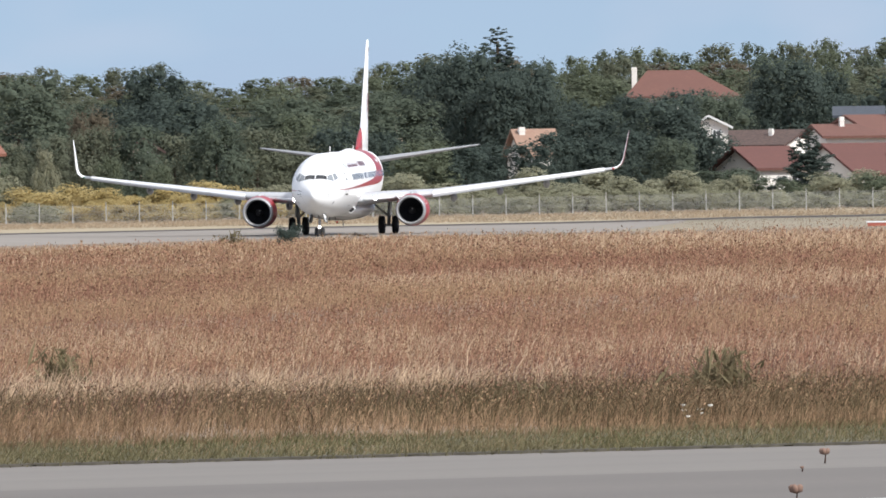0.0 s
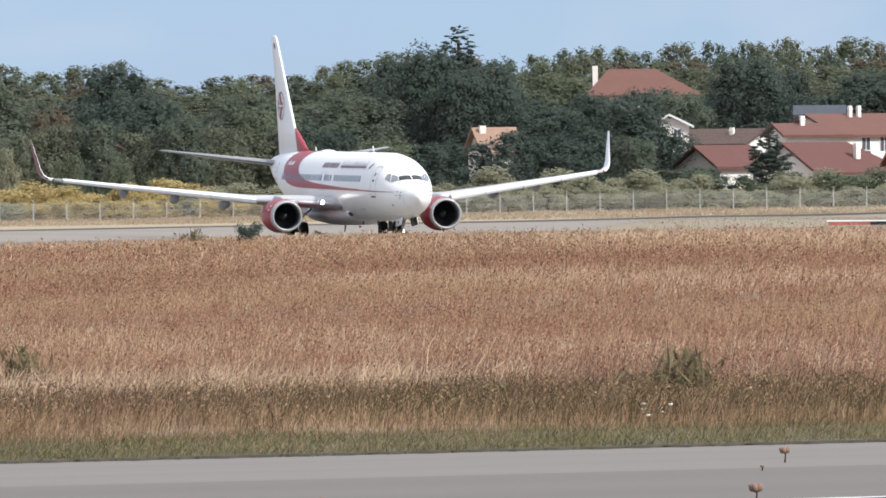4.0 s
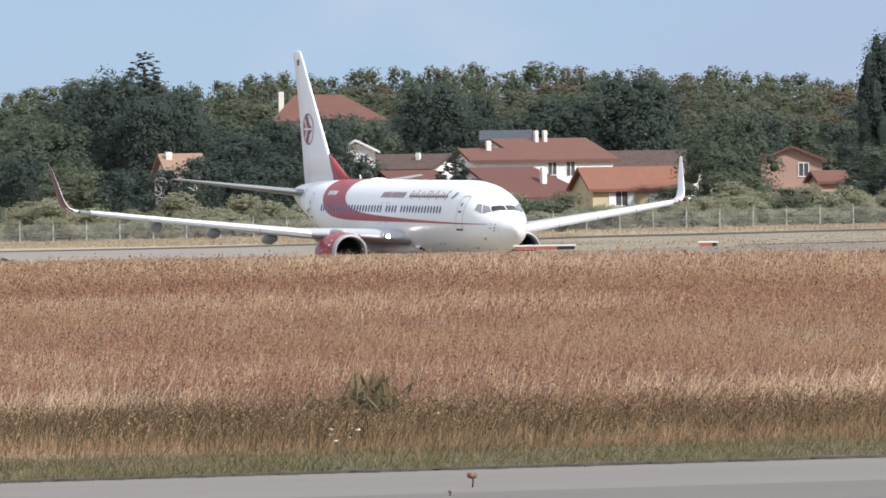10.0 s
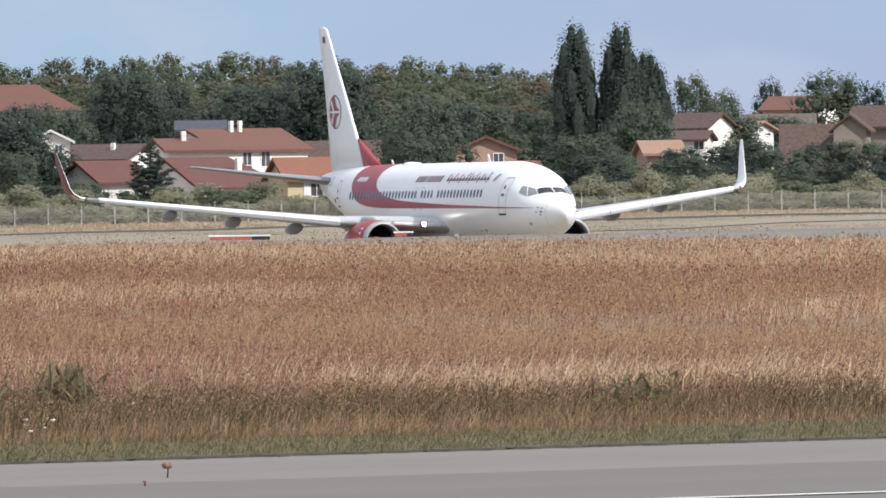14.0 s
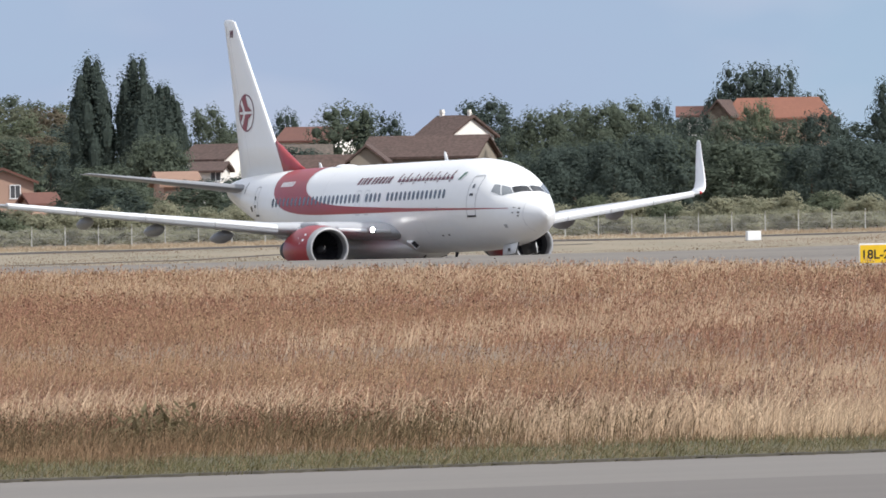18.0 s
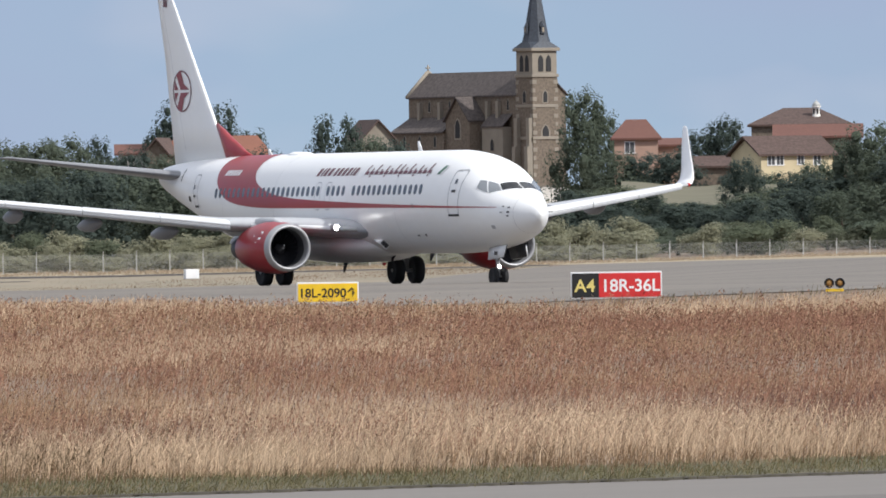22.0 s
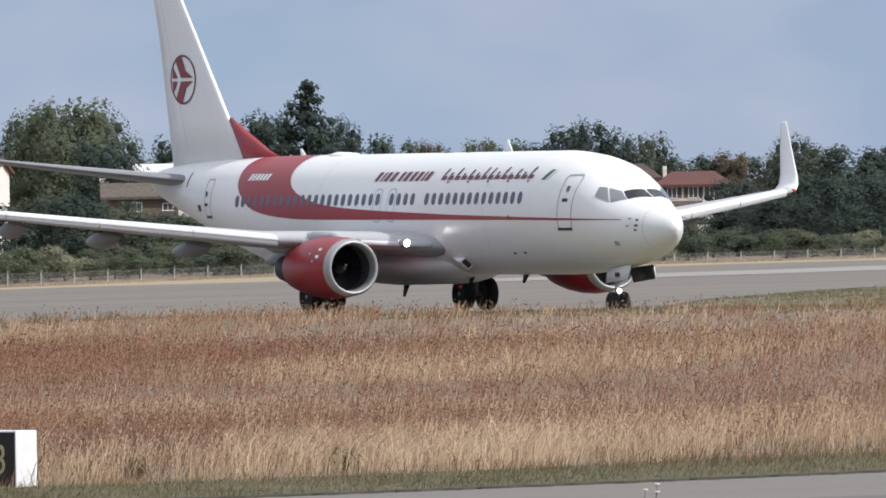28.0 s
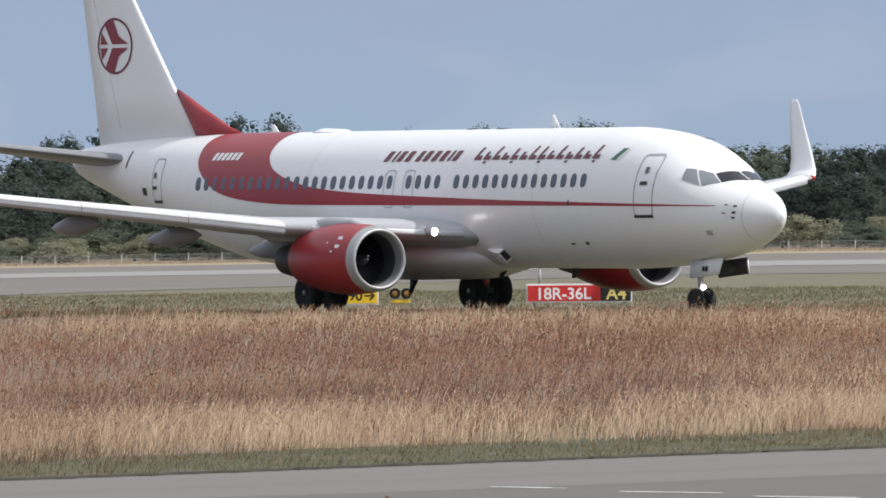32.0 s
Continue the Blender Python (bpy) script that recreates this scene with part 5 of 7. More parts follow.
tree("conifer", M_leaf_c, -0.85, 1085, 0.5, 8)
tree("broad", M_leaf, 0.79, 1100, -2.9, 5)
tree("broad", M_leaf_c, 1.72, 1110, -0.4, 8)
tree("mid", M_leaf_c, 1.9, 1105, -0.2, 5.5)
tree("broad", M_leaf_c, 0.02, 1290, 7.1, 15)
tree("broad", M_leaf_c, -0.94, 1290, 6.7, 13)
tree("broad", M_leaf_c, -0.76, 1300, 5.8, 9)
tree("broad", M_leaf_d, -4.3, 1085, 2.9, 7)
tree("mid", M_leaf_b, -3.98, 1050, -1.5, 3.4)
tree("mid", M_leaf, -4.16, 1056, -1.6, 2.2)
tree("mid", M_leaf_b, -4.8, 1050, -0.9, 4)
tree("mid", M_bush, -4.52, 1047, -0.2, 2.8)
tree("mid", M_leaf_b, -4.22, 1046, -0.7, 3.2)
tree("mid", M_leaf_b, -3.3, 1090, 2.6, 7)
tree("broad", M_leaf, 0.48, 1098, 4.4, 10.5)
tree("broad", M_leaf, 0.45, 1090, 0.6, 8)
tree("poplar", M_leaf_c, 1.2, 1200, 9.4, 5.8)
tree("poplar", M_leaf_c, 1.42, 1200, 9.3, 6.0)
tree("poplar", M_leaf_c, 1.55, 1205, 7.2, 6)
tree("broad", M_leaf_c, -1.3, 1120, 0.1, 7)
tree("broad", M_leaf, -1.18, 1105, -2.6, 6)
tree("broad", M_leaf, 6.43, 1450, 3.9, 9)
tree("broad", M_leaf_c, 6.58, 1450, 3.7, 9)
tree("broad", M_leaf_c, 6.72, 1450, 3.8, 9)
tree("broad", M_leaf, 1.5, 1180, 3.2, 9)
tree("broad", M_leaf, 1.25, 1100, 1.0, 11)
tree("broad", M_leaf, 1.76, 1400, 5.8, 8)
tree("broad", M_leaf, 1.9, 1450, 4.2, 9)
tree("broad", M_leaf_c, 2.58, 1400, 5.0, 9)
tree("broad", M_leaf, 3.5, 1300, 5.1, 9)
tree("broad", M_leaf, 3.78, 1300, 5.7, 10)
tree("broad", M_leaf_c, 2.14, 1450, 5.1, 5.5)
tree("broad", M_leaf, 2.43, 1400, 5.6, 12)
tree("broad", M_leaf_c, 3.1, 1400, 6.0, 13)
tree("broad", M_leaf, 3.35, 1250, 5.0, 9)
tree("broad", M_leaf, 3.65, 1240, 5.4, 10)
tree("broad", M_leaf_c, 3.93, 1350, 5.8, 5)
tree("broad", M_leaf_c, 4.36, 1500, 8.7, 11)
tree("broad", M_leaf_c, 4.48, 1500, 8.6, 10)
tree("broad", M_leaf_c, 4.25, 1500, 6.6, 9)
tree("broad", M_leaf_c, 4.65, 1500, 6.2, 9)
tree("broad", M_leaf_c, 5.08, 1500, 7.3, 9)
tree("broad", M_leaf, 5.22, 1520, 5.3, 9)
tree("broad", M_leaf_c, 5.34, 1530, 4.9, 9)
tree("broad", M_leaf_b, 4.41, 1445, 5.2, 7)
tree("broad", M_leaf, 4.28, 1440, 3.9, 9)
tree("broad", M_leaf, 4.55, 1440, 3.9, 9)
tree("broad", M_leaf_c, 4.72, 1440, 4.3, 9)
tree("broad", M_leaf_c, 4.1, 1450, 4.3, 9)
tree("broad", M_leaf_c, 8.88, 1108, 0.6, 8)
tree("broad", M_leaf_c, 9.08, 1108, 0.8, 8)
tree("broad", M_leaf_c, 9.36, 1108, 1.6, 7)
tree("broad", M_leaf_d, 9.55, 1106, 4.2, 8)
tree("broad", M_leaf_c, 9.66, 1108, 3.2, 6)
tree("broad", M_leaf_c, 3.5, 1110, 2.0, 13)
tree("broad", M_leaf_c, 4.0, 1110, 2.6, 13)
tree("broad", M_leaf_c, 4.4, 1110, 2.0, 12)
tree("broad", M_leaf_c, 4.8, 1110, 1.8, 12)
tree("broad", M_leaf_c, 5.2, 1110, 1.0, 12)
tree("broad", M_leaf_c, 5.6, 1110, 1.0, 11)
tree("broad", M_leaf_c, 6.0, 1110, -0.6, 10)
tree("broad", M_leaf_c, 6.4, 1110, -1.4, 9)
tree("broad", M_leaf_c, 7.04, 1300, 3.1, 6)
tree("broad", M_leaf, 7.4, 1300, 2.6, 7)
tree("broad", M_leaf, 6.27, 1590, 9.2, 10.5)
tree("broad", M_leaf, 6.36, 1590, 7.4, 8)
tree("broad", M_leaf_c, 6.96, 1530, 6.6, 9)
tree("broad", M_leaf_c, 6.85, 1530, 5.4, 9)
tree("broad", M_leaf_b, 8.42, 1330, 10.9, 15)
tree("broad", M_leaf_b, 8.32, 1338, 10.2, 12)
tree("broad", M_leaf, 8.55, 1336, 10.0, 12)
tree("broad", M_leaf_b, 8.46, 1322, 8.2, 13)
tree("broad", M_leaf_d, 9.25, 1106, 2.4, 6)
tree("broad", M_leaf_d, 9.43, 1104, 3.3, 7)
tree("broad", M_leaf_c, 9.13, 1108, 1.0, 6)
tree("broad", M_leaf_c, 10.02, 1106, -0.6, 3)
tree("broad", M_leaf, 8.2, 1345, 9.6, 9)
tree("broad", M_leaf_c, 8.62, 1160, 7.6, 11)
tree("broad", M_leaf_c, 7.4, 1120, 1.5, 12)
tree("broad", M_leaf_c, 7.02, 1410, 1.9, 8)
tree("broad", M_leaf, 7.14, 1410, 1.7, 8)
tree("broad", M_leaf_c, 7.28, 1410, 2.0, 8)
tree("broad", M_leaf_c, 7.42, 1410, 1.9, 8)
tree("broad", M_leaf, 7.53, 1460, 4.6, 9)
tree("broad", M_leaf, 7.69, 1120, 6.1, 10)
tree("broad", M_leaf_c, 7.82, 1115, 3.6, 9)
tree("broad", M_leaf_c, 8.96, 1360, 7.6, 11)
tree("broad", M_leaf_c, 9.1, 1350, 8.4, 12)
tree("broad", M_leaf_c, 9.3, 1345, 9.0, 12)
tree("broad", M_leaf_c, 9.44, 1352, 9.4, 9)
tree("broad", M_leaf_c, 9.72, 1352, 8.8, 10)
tree("broad", M_leaf_c, 9.86, 1345, 7.4, 10)
tree("cedar", M_leaf_c, 9.58, 1340, 11.3, 17)
tree("broad", M_leaf, 10.0, 1350, 7.0, 10)
tree("broad", M_leaf_d, 10.16, 1350, 6.7, 8)
tree("broad", M_leaf_b, 10.4, 1400, 6.9, 8)
tree("broad", M_leaf, 10.52, 1400, 6.8, 9)
tree("broad", M_leaf_c, 10.7, 1400, 6.6, 10)
tree("broad", M_leaf_c, 10.82, 1400, 8.0, 9)
tree("broad", M_leaf_c, 10.94, 1400, 8.3, 10)
tree("broad", M_leaf_c, 11.06, 1400, 6.6, 9)
tree("broad", M_leaf, 11.2, 1400, 7.2, 9)
tree("broad", M_leaf_c, 11.4, 1400, 5.3, 11)
tree("broad", M_leaf_d, 11.6, 1400, 5.4, 10)
tree("broad", M_leaf_c, 11.92, 1400, 6.4, 9)
tree("cedar", M_leaf_c, 12.73, 1350, 8.5, 15)
tree("broad", M_leaf_c, 12.5, 1350, 7.2, 10)
tree("broad", M_leaf_c, 13.44, 1300, 9.0, 13)
tree("broad", M_leaf_b, 14.02, 1400, 6.5, 9)
tree("broad", M_leaf, 14.2, 1380, 7.1, 9)
tree("broad", M_leaf_c, 14.36, 1350, 6.3, 10)
tree("broad", M_leaf_c, 14.53, 1300, 7.7, 11)
tree("broad", M_leaf_c, 14.68, 1320, 7.1, 11)
tree("broad", M_leaf_c, 14.88, 1320, 7.3, 11)
tree("broad", M_leaf_c, 15.05, 1300, 8.1, 12)
tree("broad", M_leaf_c, 15.5, 1320, 6.6, 11)
a = -5.4
while a < 17:
    y = a < -3.2
    open_wall = -1.14 < a < -0.92 or -0.1 < a < 0.22
    tree("bush", spin.choice((M_bush_y, M_bush_y, M_bush)) if y else (spin.choice((M_bush, M_bush, M_bush, M_leaf_b)) if a < 6.5 else spin.choice((M_bush, M_leaf_b, M_leaf_e, M_leaf))), a, spin.uniform(1015, 1050), float(np.interp(a, [-5, 5, 9, 12, 16], [-3.5, -2.9, -1.9, -1.2, -0.4])) + (-1.9 if open_wall else spin.uniform(-0.7, 1.0)), spin.uniform(3, 4) if open_wall else spin.uniform(4, 8), group="scrub behind the fence")
    if a < 6.5:
        tree("bush", spin.choice((M_bush_y, M_bush_y, M_bush)) if y else M_bush, a + 0.05, spin.uniform(1006, 1013), float(np.interp(a, [-5, 5], [-4.6, -4.0])) + spin.uniform(-0.4, 0.3), spin.uniform(3, 5), group="scrub behind the fence")
    a += 0.12

# ---- the boundary fence ----
fence = empty("fence", pose(0, 0, 0), "grey wire mesh fence on angled posts", "fence")
bm = bmesh.new()
box(bm, -0.045, 0.045, -0.045, 0.045, 0, 1.75)
tube(bm, (0, 0, 1.7), (0, -0.25, 2.05), 0.05, 0.04, 6)
post = bpy.data.meshes.new("post")
bm.to_mesh(post)
bm.free()
post.materials.append(M_post)
wire_v, wire_f = [], []
prev = None
a = -6.0
while a < 17.5:
    p = at(a, 1000)
    tall = float(np.interp(a, [5, 7, 9, 11.5, 16], [0.88, 0.76, 0.58, 0.45, 0.45]))
    shared("post", post, fence, Matrix.Translation(p) @ Matrix.Diagonal((1, 1, tall, 1)))
    if prev:
        for h in (0.05 * tall, 0.9 * tall, 1.72 * tall):
            k = len(wire_v)
            for q in (prev, p):
                wire_v += [(q.x, q.y, q.z + h), (q.x, q.y, q.z + h + 0.016), (q.x, q.y + 0.016, q.z + h + 0.016), (q.x, q.y + 0.016, q.z + h)]
            for i in range(4):
                wire_f.append((k + i, k + (i + 1) % 4, k + 4 + (i + 1) % 4, k + 4 + i))
        run = (p - prev).length
        for i in range(int(run / 0.13)):  # the mesh: wires crossing both ways
            for lean in (-1, 1):
                u0, u1 = (i + 0.5 - 2 * lean) * 0.13 / run, (i + 0.5 + 2 * lean) * 0.13 / run
                q0, q1 = prev.lerp(p, min(1, max(0, u0))), prev.lerp(p, min(1, max(0, u1)))
                k, e = len(wire_v), (p - prev).normalized() * 0.006
                wire_v += [tuple(q0 - e), tuple(q0 + e), (q1.x + e.x, q1.y + e.y, q1.z + 1.7 * tall), (q1.x - e.x, q1.y - e.y, q1.z + 1.7 * tall)]
                wire_f.append((k, k + 1, k + 2, k + 3))
    prev = p
    a += 0.1605
me = bpy.data.meshes.new("wire")
numpy_mesh(me, np.array(wire_v), np.array(wire_f), False)
me.materials.append(M_wire)
shared("wire", me, fence, Matrix())


# ---- houses beyond the fence ----
def gable_roof(bm, w, d, z0, z1, over=0.5, thick=0.25, front=False, hip=0.0):
    """A pitched roof over a w by d plan, centred; front: the gable end faces -y. hip: how far the ridge stops short of the ends."""
    if front:
        w, d = d, w
    a, b = w / 2 + over, d / 2 + over
    drop = (z1 - z0) * over / (d / 2)
    hl, hr = hip if isinstance(hip, tuple) else (hip, hip)
    pts = [(-a, -b, z0 - drop), (a, -b, z0 - drop), (a, b, z0 - drop), (-a, b, z0 - drop), (-a + hl, 0, z1), (a - hr, 0, z1)]
    if front:
        pts = [(-y, x, z) for x, y, z in pts]
    lo = [bm.verts.new((x, y, z)) for x, y, z in pts]
    hi = [bm.verts.new((x, y, z + thick)) for x, y, z in pts]
    for v, flip in ((hi, False), (lo, True)):
        for f in ((0, 1, 5, 4), (2, 3, 4, 5)) + (((1, 2, 5),) if hr else ()) + (((3, 0, 4),) if hl else ()):
            bm.faces.new([v[i] for i in (f[::-1] if flip else f)])
    for i, j in ((0, 1), (2, 3)) + (((1, 2),) if hr else ((1, 5), (5, 2))) + (((3, 0),) if hl else ((0, 4), (4, 3))):
        bm.faces.new((lo[i], lo[j], hi[j], hi[i]))
    bmesh.ops.recalc_face_normals(bm, faces=bm.faces)
    return bm


def house(az0, az1, r, ridge, eave, sill, roof, wall, depth=9.0, front=False, hip=0.0, turn=0.0, windows=(), chimneys=(), label="", shutters=None):
    """A house by its bearings and heights; sill: where its wall goes out of sight; windows: (share of width, height, width m, height m)."""
    az = (az0 + az1) / 2
    p = at(az, r)
    c, sn = math.cos(radians(turn)), math.sin(radians(turn))
    w = max(2.5, (r * radians(az1 - az0) - depth * abs(sn)) / c)
    p = p + Vector((math.cos(radians(az)), -math.sin(radians(az)), 0)) * (depth * sn / 2)
    ground = p.z - 1.5
    z = lambda k: EYE + r * k / 1000 - ground
    hs = empty("house", Matrix.Translation((p.x, p.y, ground)) @ pose(0, 0, 0, 0, 0, -az + turn), label, "house")
    bm = bmesh.new()
    ze, zr = z(eave), z(ridge)
    box(bm, -w / 2, w / 2, 0, depth, 0, ze)
    if front:
        vs = [bm.verts.new(q) for y in (0, depth) for q in ((-w / 2, y, ze), (w / 2, y, ze), (0, y, zr - 0.1))]
        bm.faces.new(vs[:3][::-1]), bm.faces.new(vs[3:])
    else:
        hl, hr = hip if isinstance(hip, tuple) else (hip, hip)
        for x, h in ((-w / 2, hl), (w / 2, hr)):
            if not h:
                bm.faces.new([bm.verts.new(q) for q in ((x, 0, ze), (x, depth, ze), (x, depth / 2, zr - 0.1))])
    body = part("wall", bm, wall, hs, smooth=False)
    bm = bmesh.new()
    gable_roof(bm, w, depth, ze, zr, front=front, hip=hip)
    bmesh.ops.translate(bm, verts=bm.verts, vec=(0, depth / 2, 0))
    top = part("roof", bm, roof, hs, smooth=False)
    for fx, hz, ww, wh in windows:
        x, zz = (fx - 0.5) * w, z(hz)
        bm = bmesh.new()
        for x0, x1, z0, z1 in ((-ww / 2 - 0.08, -ww / 2, -wh / 2, wh / 2), (ww / 2, ww / 2 + 0.08, -wh / 2, wh / 2), (-ww / 2 - 0.08, ww / 2 + 0.08, wh / 2, wh / 2 + 0.08), (-ww / 2 - 0.15, ww / 2 + 0.15, -wh / 2 - 0.1, -wh / 2), (-0.03, 0.03, -wh / 2, wh / 2)):
            box(bm, x + x0, x + x1, -0.08, 0.0, zz + z0, zz + z1)
        win = part("window", bm, M_lettering, hs, smooth=False)
        bm = bmesh.new()
        box(bm, x - ww / 2, x + ww / 2, -0.03, -0.004, zz - wh / 2, zz + wh / 2)
        part("pane", bm, M_pane, win, smooth=False)
        if shutters:
            for sgn in (-1, 1):
                bm = bmesh.new()
                xc = x + sgn * (ww / 2 + 0.1 + ww * 0.26)
                box(bm, xc - ww * 0.26, xc + ww * 0.26, -0.07, -0.004, zz - wh / 2, zz + wh / 2)
                part("shutter", bm, shutters, win, smooth=False)
    for fx, fy, hz0, hz1, cw in chimneys:
        bm = bmesh.new()
        x = (fx - 0.5) * w
        cw *= 0.85
        box(bm, x - cw / 2, x + cw / 2, depth * fy - cw / 2, depth * fy + cw / 2, z(hz0), z(hz1) + 0.2, 0.04)
        box(bm, x - cw / 2 - 0.04, x + cw / 2 + 0.04, depth * fy - cw / 2 - 0.04, depth * fy + cw / 2 + 0.04, z(hz1) - 0.2, z(hz1) - 0.1)
        part("chimney", bm, wall if wall != M_wall_y else M_wall, hs, smooth=False)
    return hs


RED, DRK, NEW = "red tiled roof", "brown tiled roof", "bright orange tiled roof"
house(-2.30, -2.05, 1135, 0.62, -1.3, -3, M_roof_s, M_wall, 8, turn=12, windows=((0.2, -2.3, 0.9, 1.2),), chimneys=((0.12, 0.4, -0.2, 0.8, 0.7),), label="rendered house with faded tiled roof among trees")
house(-4.98, -4.74, 1070, 0.0, -0.8, -3, M_roof_n, M_stone_p, 7, turn=10, label="low house with orange tiled roof behind scrub")
house(-4.13, -3.97, 1070, 0.3, -0.6, -3, M_roof_d, M_stone_p, 6, front=True, windows=((0.5, -1.2, 0.8, 1.0),), label="small rendered house half hidden by trees")
house(-1.71, -1.19, 1420, 5.45, 3.4, 2, M_roof, M_wall, 13, hip=(2.7, 5.5), chimneys=((0.05, 0.3, 3.4, 5.75, 0.75),), label="large house with hipped red tiled roof")
house(-1.42, -1.235, 1190, 1.6, 0.8, -0.5, M_whiteroof, M_wall, 6, front=True, windows=((0.7, 0.1, 0.7, 0.9),), label="white gabled house end behind trees")
house(-1.36, -0.79, 1210, 0.3, -0.85, -2, M_roof_d, M_wall, 9, turn=-26, chimneys=((0.72, 0.3, -0.4, 0.42, 0.5),), label="low white house with brown tiled roof")
house(-1.30, -0.86, 1110, -1.1, -2.75, -4.6, M_roof_b, M_wall, 9, turn=27, windows=((0.8, -3.6, 1.0, 1.1),), label="white bungalow with red tiled roof")
house(-0.93, -0.21, 1118, -0.92, -3.3, -4.6, M_roof_b, M_wall, 12, turn=31, hip=(0, 3.0), windows=((0.7, -4.0, 0.9, 0.9),), chimneys=((0.62, 0.2, -2.2, -1.0, 0.6),), label="white bungalow with broad red tiled roof")
house(-0.866, -0.475, 1160, 0.7, -0.2, -2, M_roof, M_wall, 8, turn=15, hip=(0, 2.4), chimneys=((0.4, 0.4, 0.2, 1.34, 0.55),), label="white house wing with red tiled roof")
house(-0.81, -0.09, 1180, 1.46, -0.2, -3, M_roof, M_wall, 11, turn=34, windows=((0.3, -0.9, 1.0, 1.2), (0.51, -0.9, 1.0, 1.5), (0.3, -2.1, 1.1, 1.4)), chimneys=((0.42, 0.42, 0.9, 2.15, 0.45), (0.52, 0.42, 0.9, 2.15, 0.45)), label="two-storey white house with red tiled roof")
house(-0.71, -0.5, 1260, 2.2, 1.5, 0, M_slate, M_wall, 8, label="house with slate grey roof behind others")
house(-0.12, 0.34, 1200, 0.32, -1.15, -2, M_roof_d, M_wall, 9, turn=-10, label="white house with dull red roof")
house(-0.29, 0.27, 1105, -1.05, -2.7, -4.9, M_roof_n, M_wall_y, 8, turn=14, windows=((0.3, -3.5, 1.1, 1.3), (0.78, -3.6, 1.6, 1.1)), shutters=M_lettering, label="cream house with white shutters and red tiled roof")
house(0.62, 0.915, 1135, 0.55, -0.5, -3, M_roof, M_wall_p, 7, front=True, windows=((0.7, -1.3, 0.9, 1.2),), label="pink rendered gabled house with tiled roof")
house(0.86, 1.02, 1125, -1.6, -2.3, -4, M_roof, M_wall_p, 3, turn=20, label="low pink house wing")
house(1.64, 1.965, 1300, 2.24, 1.1, -1, M_roof_d, M_wall, 7, turn=-27, windows=((0.4, 0.5, 1.0, 1.0),), label="white gabled house with brown tiled roof")
house(1.49, 1.71, 1160, -0.05, -1.0, -3, M_roof_s, M_wall_p, 6, turn=10, label="low house with terracotta roof among trees")
house(1.68, 1.86, 1240, 0.75, 0.1, -2, M_roof_d, M_wall, 6, turn=-10, windows=((0.85, -0.3, 1.0, 0.9),), label="low white house with brown tiled roof")
house(1.95, 2.135, 1330, 1.5, 0.85, -1, M_roof_s, M_wall, 8, turn=-20, label="white cottage with pale tiled roof")
house(2.03, 2.34, 1365, 2.05, 0.6, -1, M_roof_g, M_stone, 9, label="house with weathered grey-brown roof")
house(2.22, 2.53, 1150, -1.2, -2.2, -4, M_roof_d, M_stone, 6, label="low shed with rusty tiled roof")
house(2.10, 2.47, 1420, 3.55, 2.5, 1, M_roof, M_wall, 9, turn=-16, label="house with red tiled roof among trees")
house(2.20, 2.46, 1238, 1.15, -0.98, -2, M_roof_d, M_stone, 8, label="outbuilding under a large dark brown roof")
# pale stone colour here stands for render in shade
house(2.44, 2.62, 1232, 1.95, 0.85, -1.5, M_roof_d, M_stone_p, 7, front=True, turn=-4, label="rendered gable, wall greyed for shade, with dark brown roof")
house(2.50, 3.15, 1250, 2.62, 1.0, -1.5, M_roof_d, M_stone_p, 10, turn=-14, label="long house with dark brown tiled roof")
house(2.77, 3.135, 1325, 4.27, 2.7, 1, M_roof_d, M_wall, 7.5, turn=-42, windows=((0.6, 2.3, 0.7, 0.9),), chimneys=((0.06, 0.5, 3.9, 4.8, 0.5), (0.95, 0.5, 3.9, 4.75, 0.4)), label="tall gabled house with steep brown roof")
house(4.03, 4.18, 1500, 4.7, 4.0, 3, M_roof, M_wall, 8, label="house roof showing above trees")
house(4.25, 4.76, 1480, 5.3, 3.75, 2, M_roof_n, M_wall_p, 9, hip=2.0, label="house with bright orange tiled roof")
house(4.17, 4.32, 1475, 5.2, 4.2, 2, M_roof_d, M_stone, 9, front=True, turn=-10, label="brown gable end of a house")
house(5.12, 5.36, 1650, 6.5, 5.0, 3, M_roof_d, M_stone_p, 9, front=True, turn=16, label="pale gabled house beside the church")
house(6.42, 6.63, 1550, 6.2, 4.8, 3, M_roof, M_wall_p, 8, hip=2.0, windows=((0.35, 4.0, 1.2, 1.4),), label="orange rendered house with red roof")
house(6.62, 6.74, 1560, 4.6, 4.1, 3, M_roof, M_wall_p, 7, label="low annex with red roof")
house(6.76, 6.99, 1485, 3.05, 2.3, 1, M_roof_d, M_stone, 7, label="low dark-roofed house among trees")
house(7.08, 7.55, 1500, 7.0, 5.7, 3, M_roof_d, M_stone, 13, hip=4.5, label="long building with hipped brown roof")
house(6.98, 7.47, 1440, 4.65, 3.25, 1, M_roof_d, M_wall_y, 9, turn=24, windows=((0.14, 2.75, 0.9, 1.1), (0.26, 2.75, 0.9, 1.1), (0.55, 2.75, 0.8, 1.0), (0.78, 2.75, 0.9, 1.1)), label="cream building with brown roof and a row of windows")
house(7.2, 7.6, 1478, 5.6, 4.7, 3, M_roof, M_stone, 7, label="lower wing with red-brown roof")
house(7.84, 8.14, 1300, 5.5, 4.45, 1, M_roof, M_wall, 9, turn=-12, windows=((0.5, 3.7, 1.1, 1.2), (0.8, 3.7, 0.9, 1.0)), label="white house with red tiled roof")
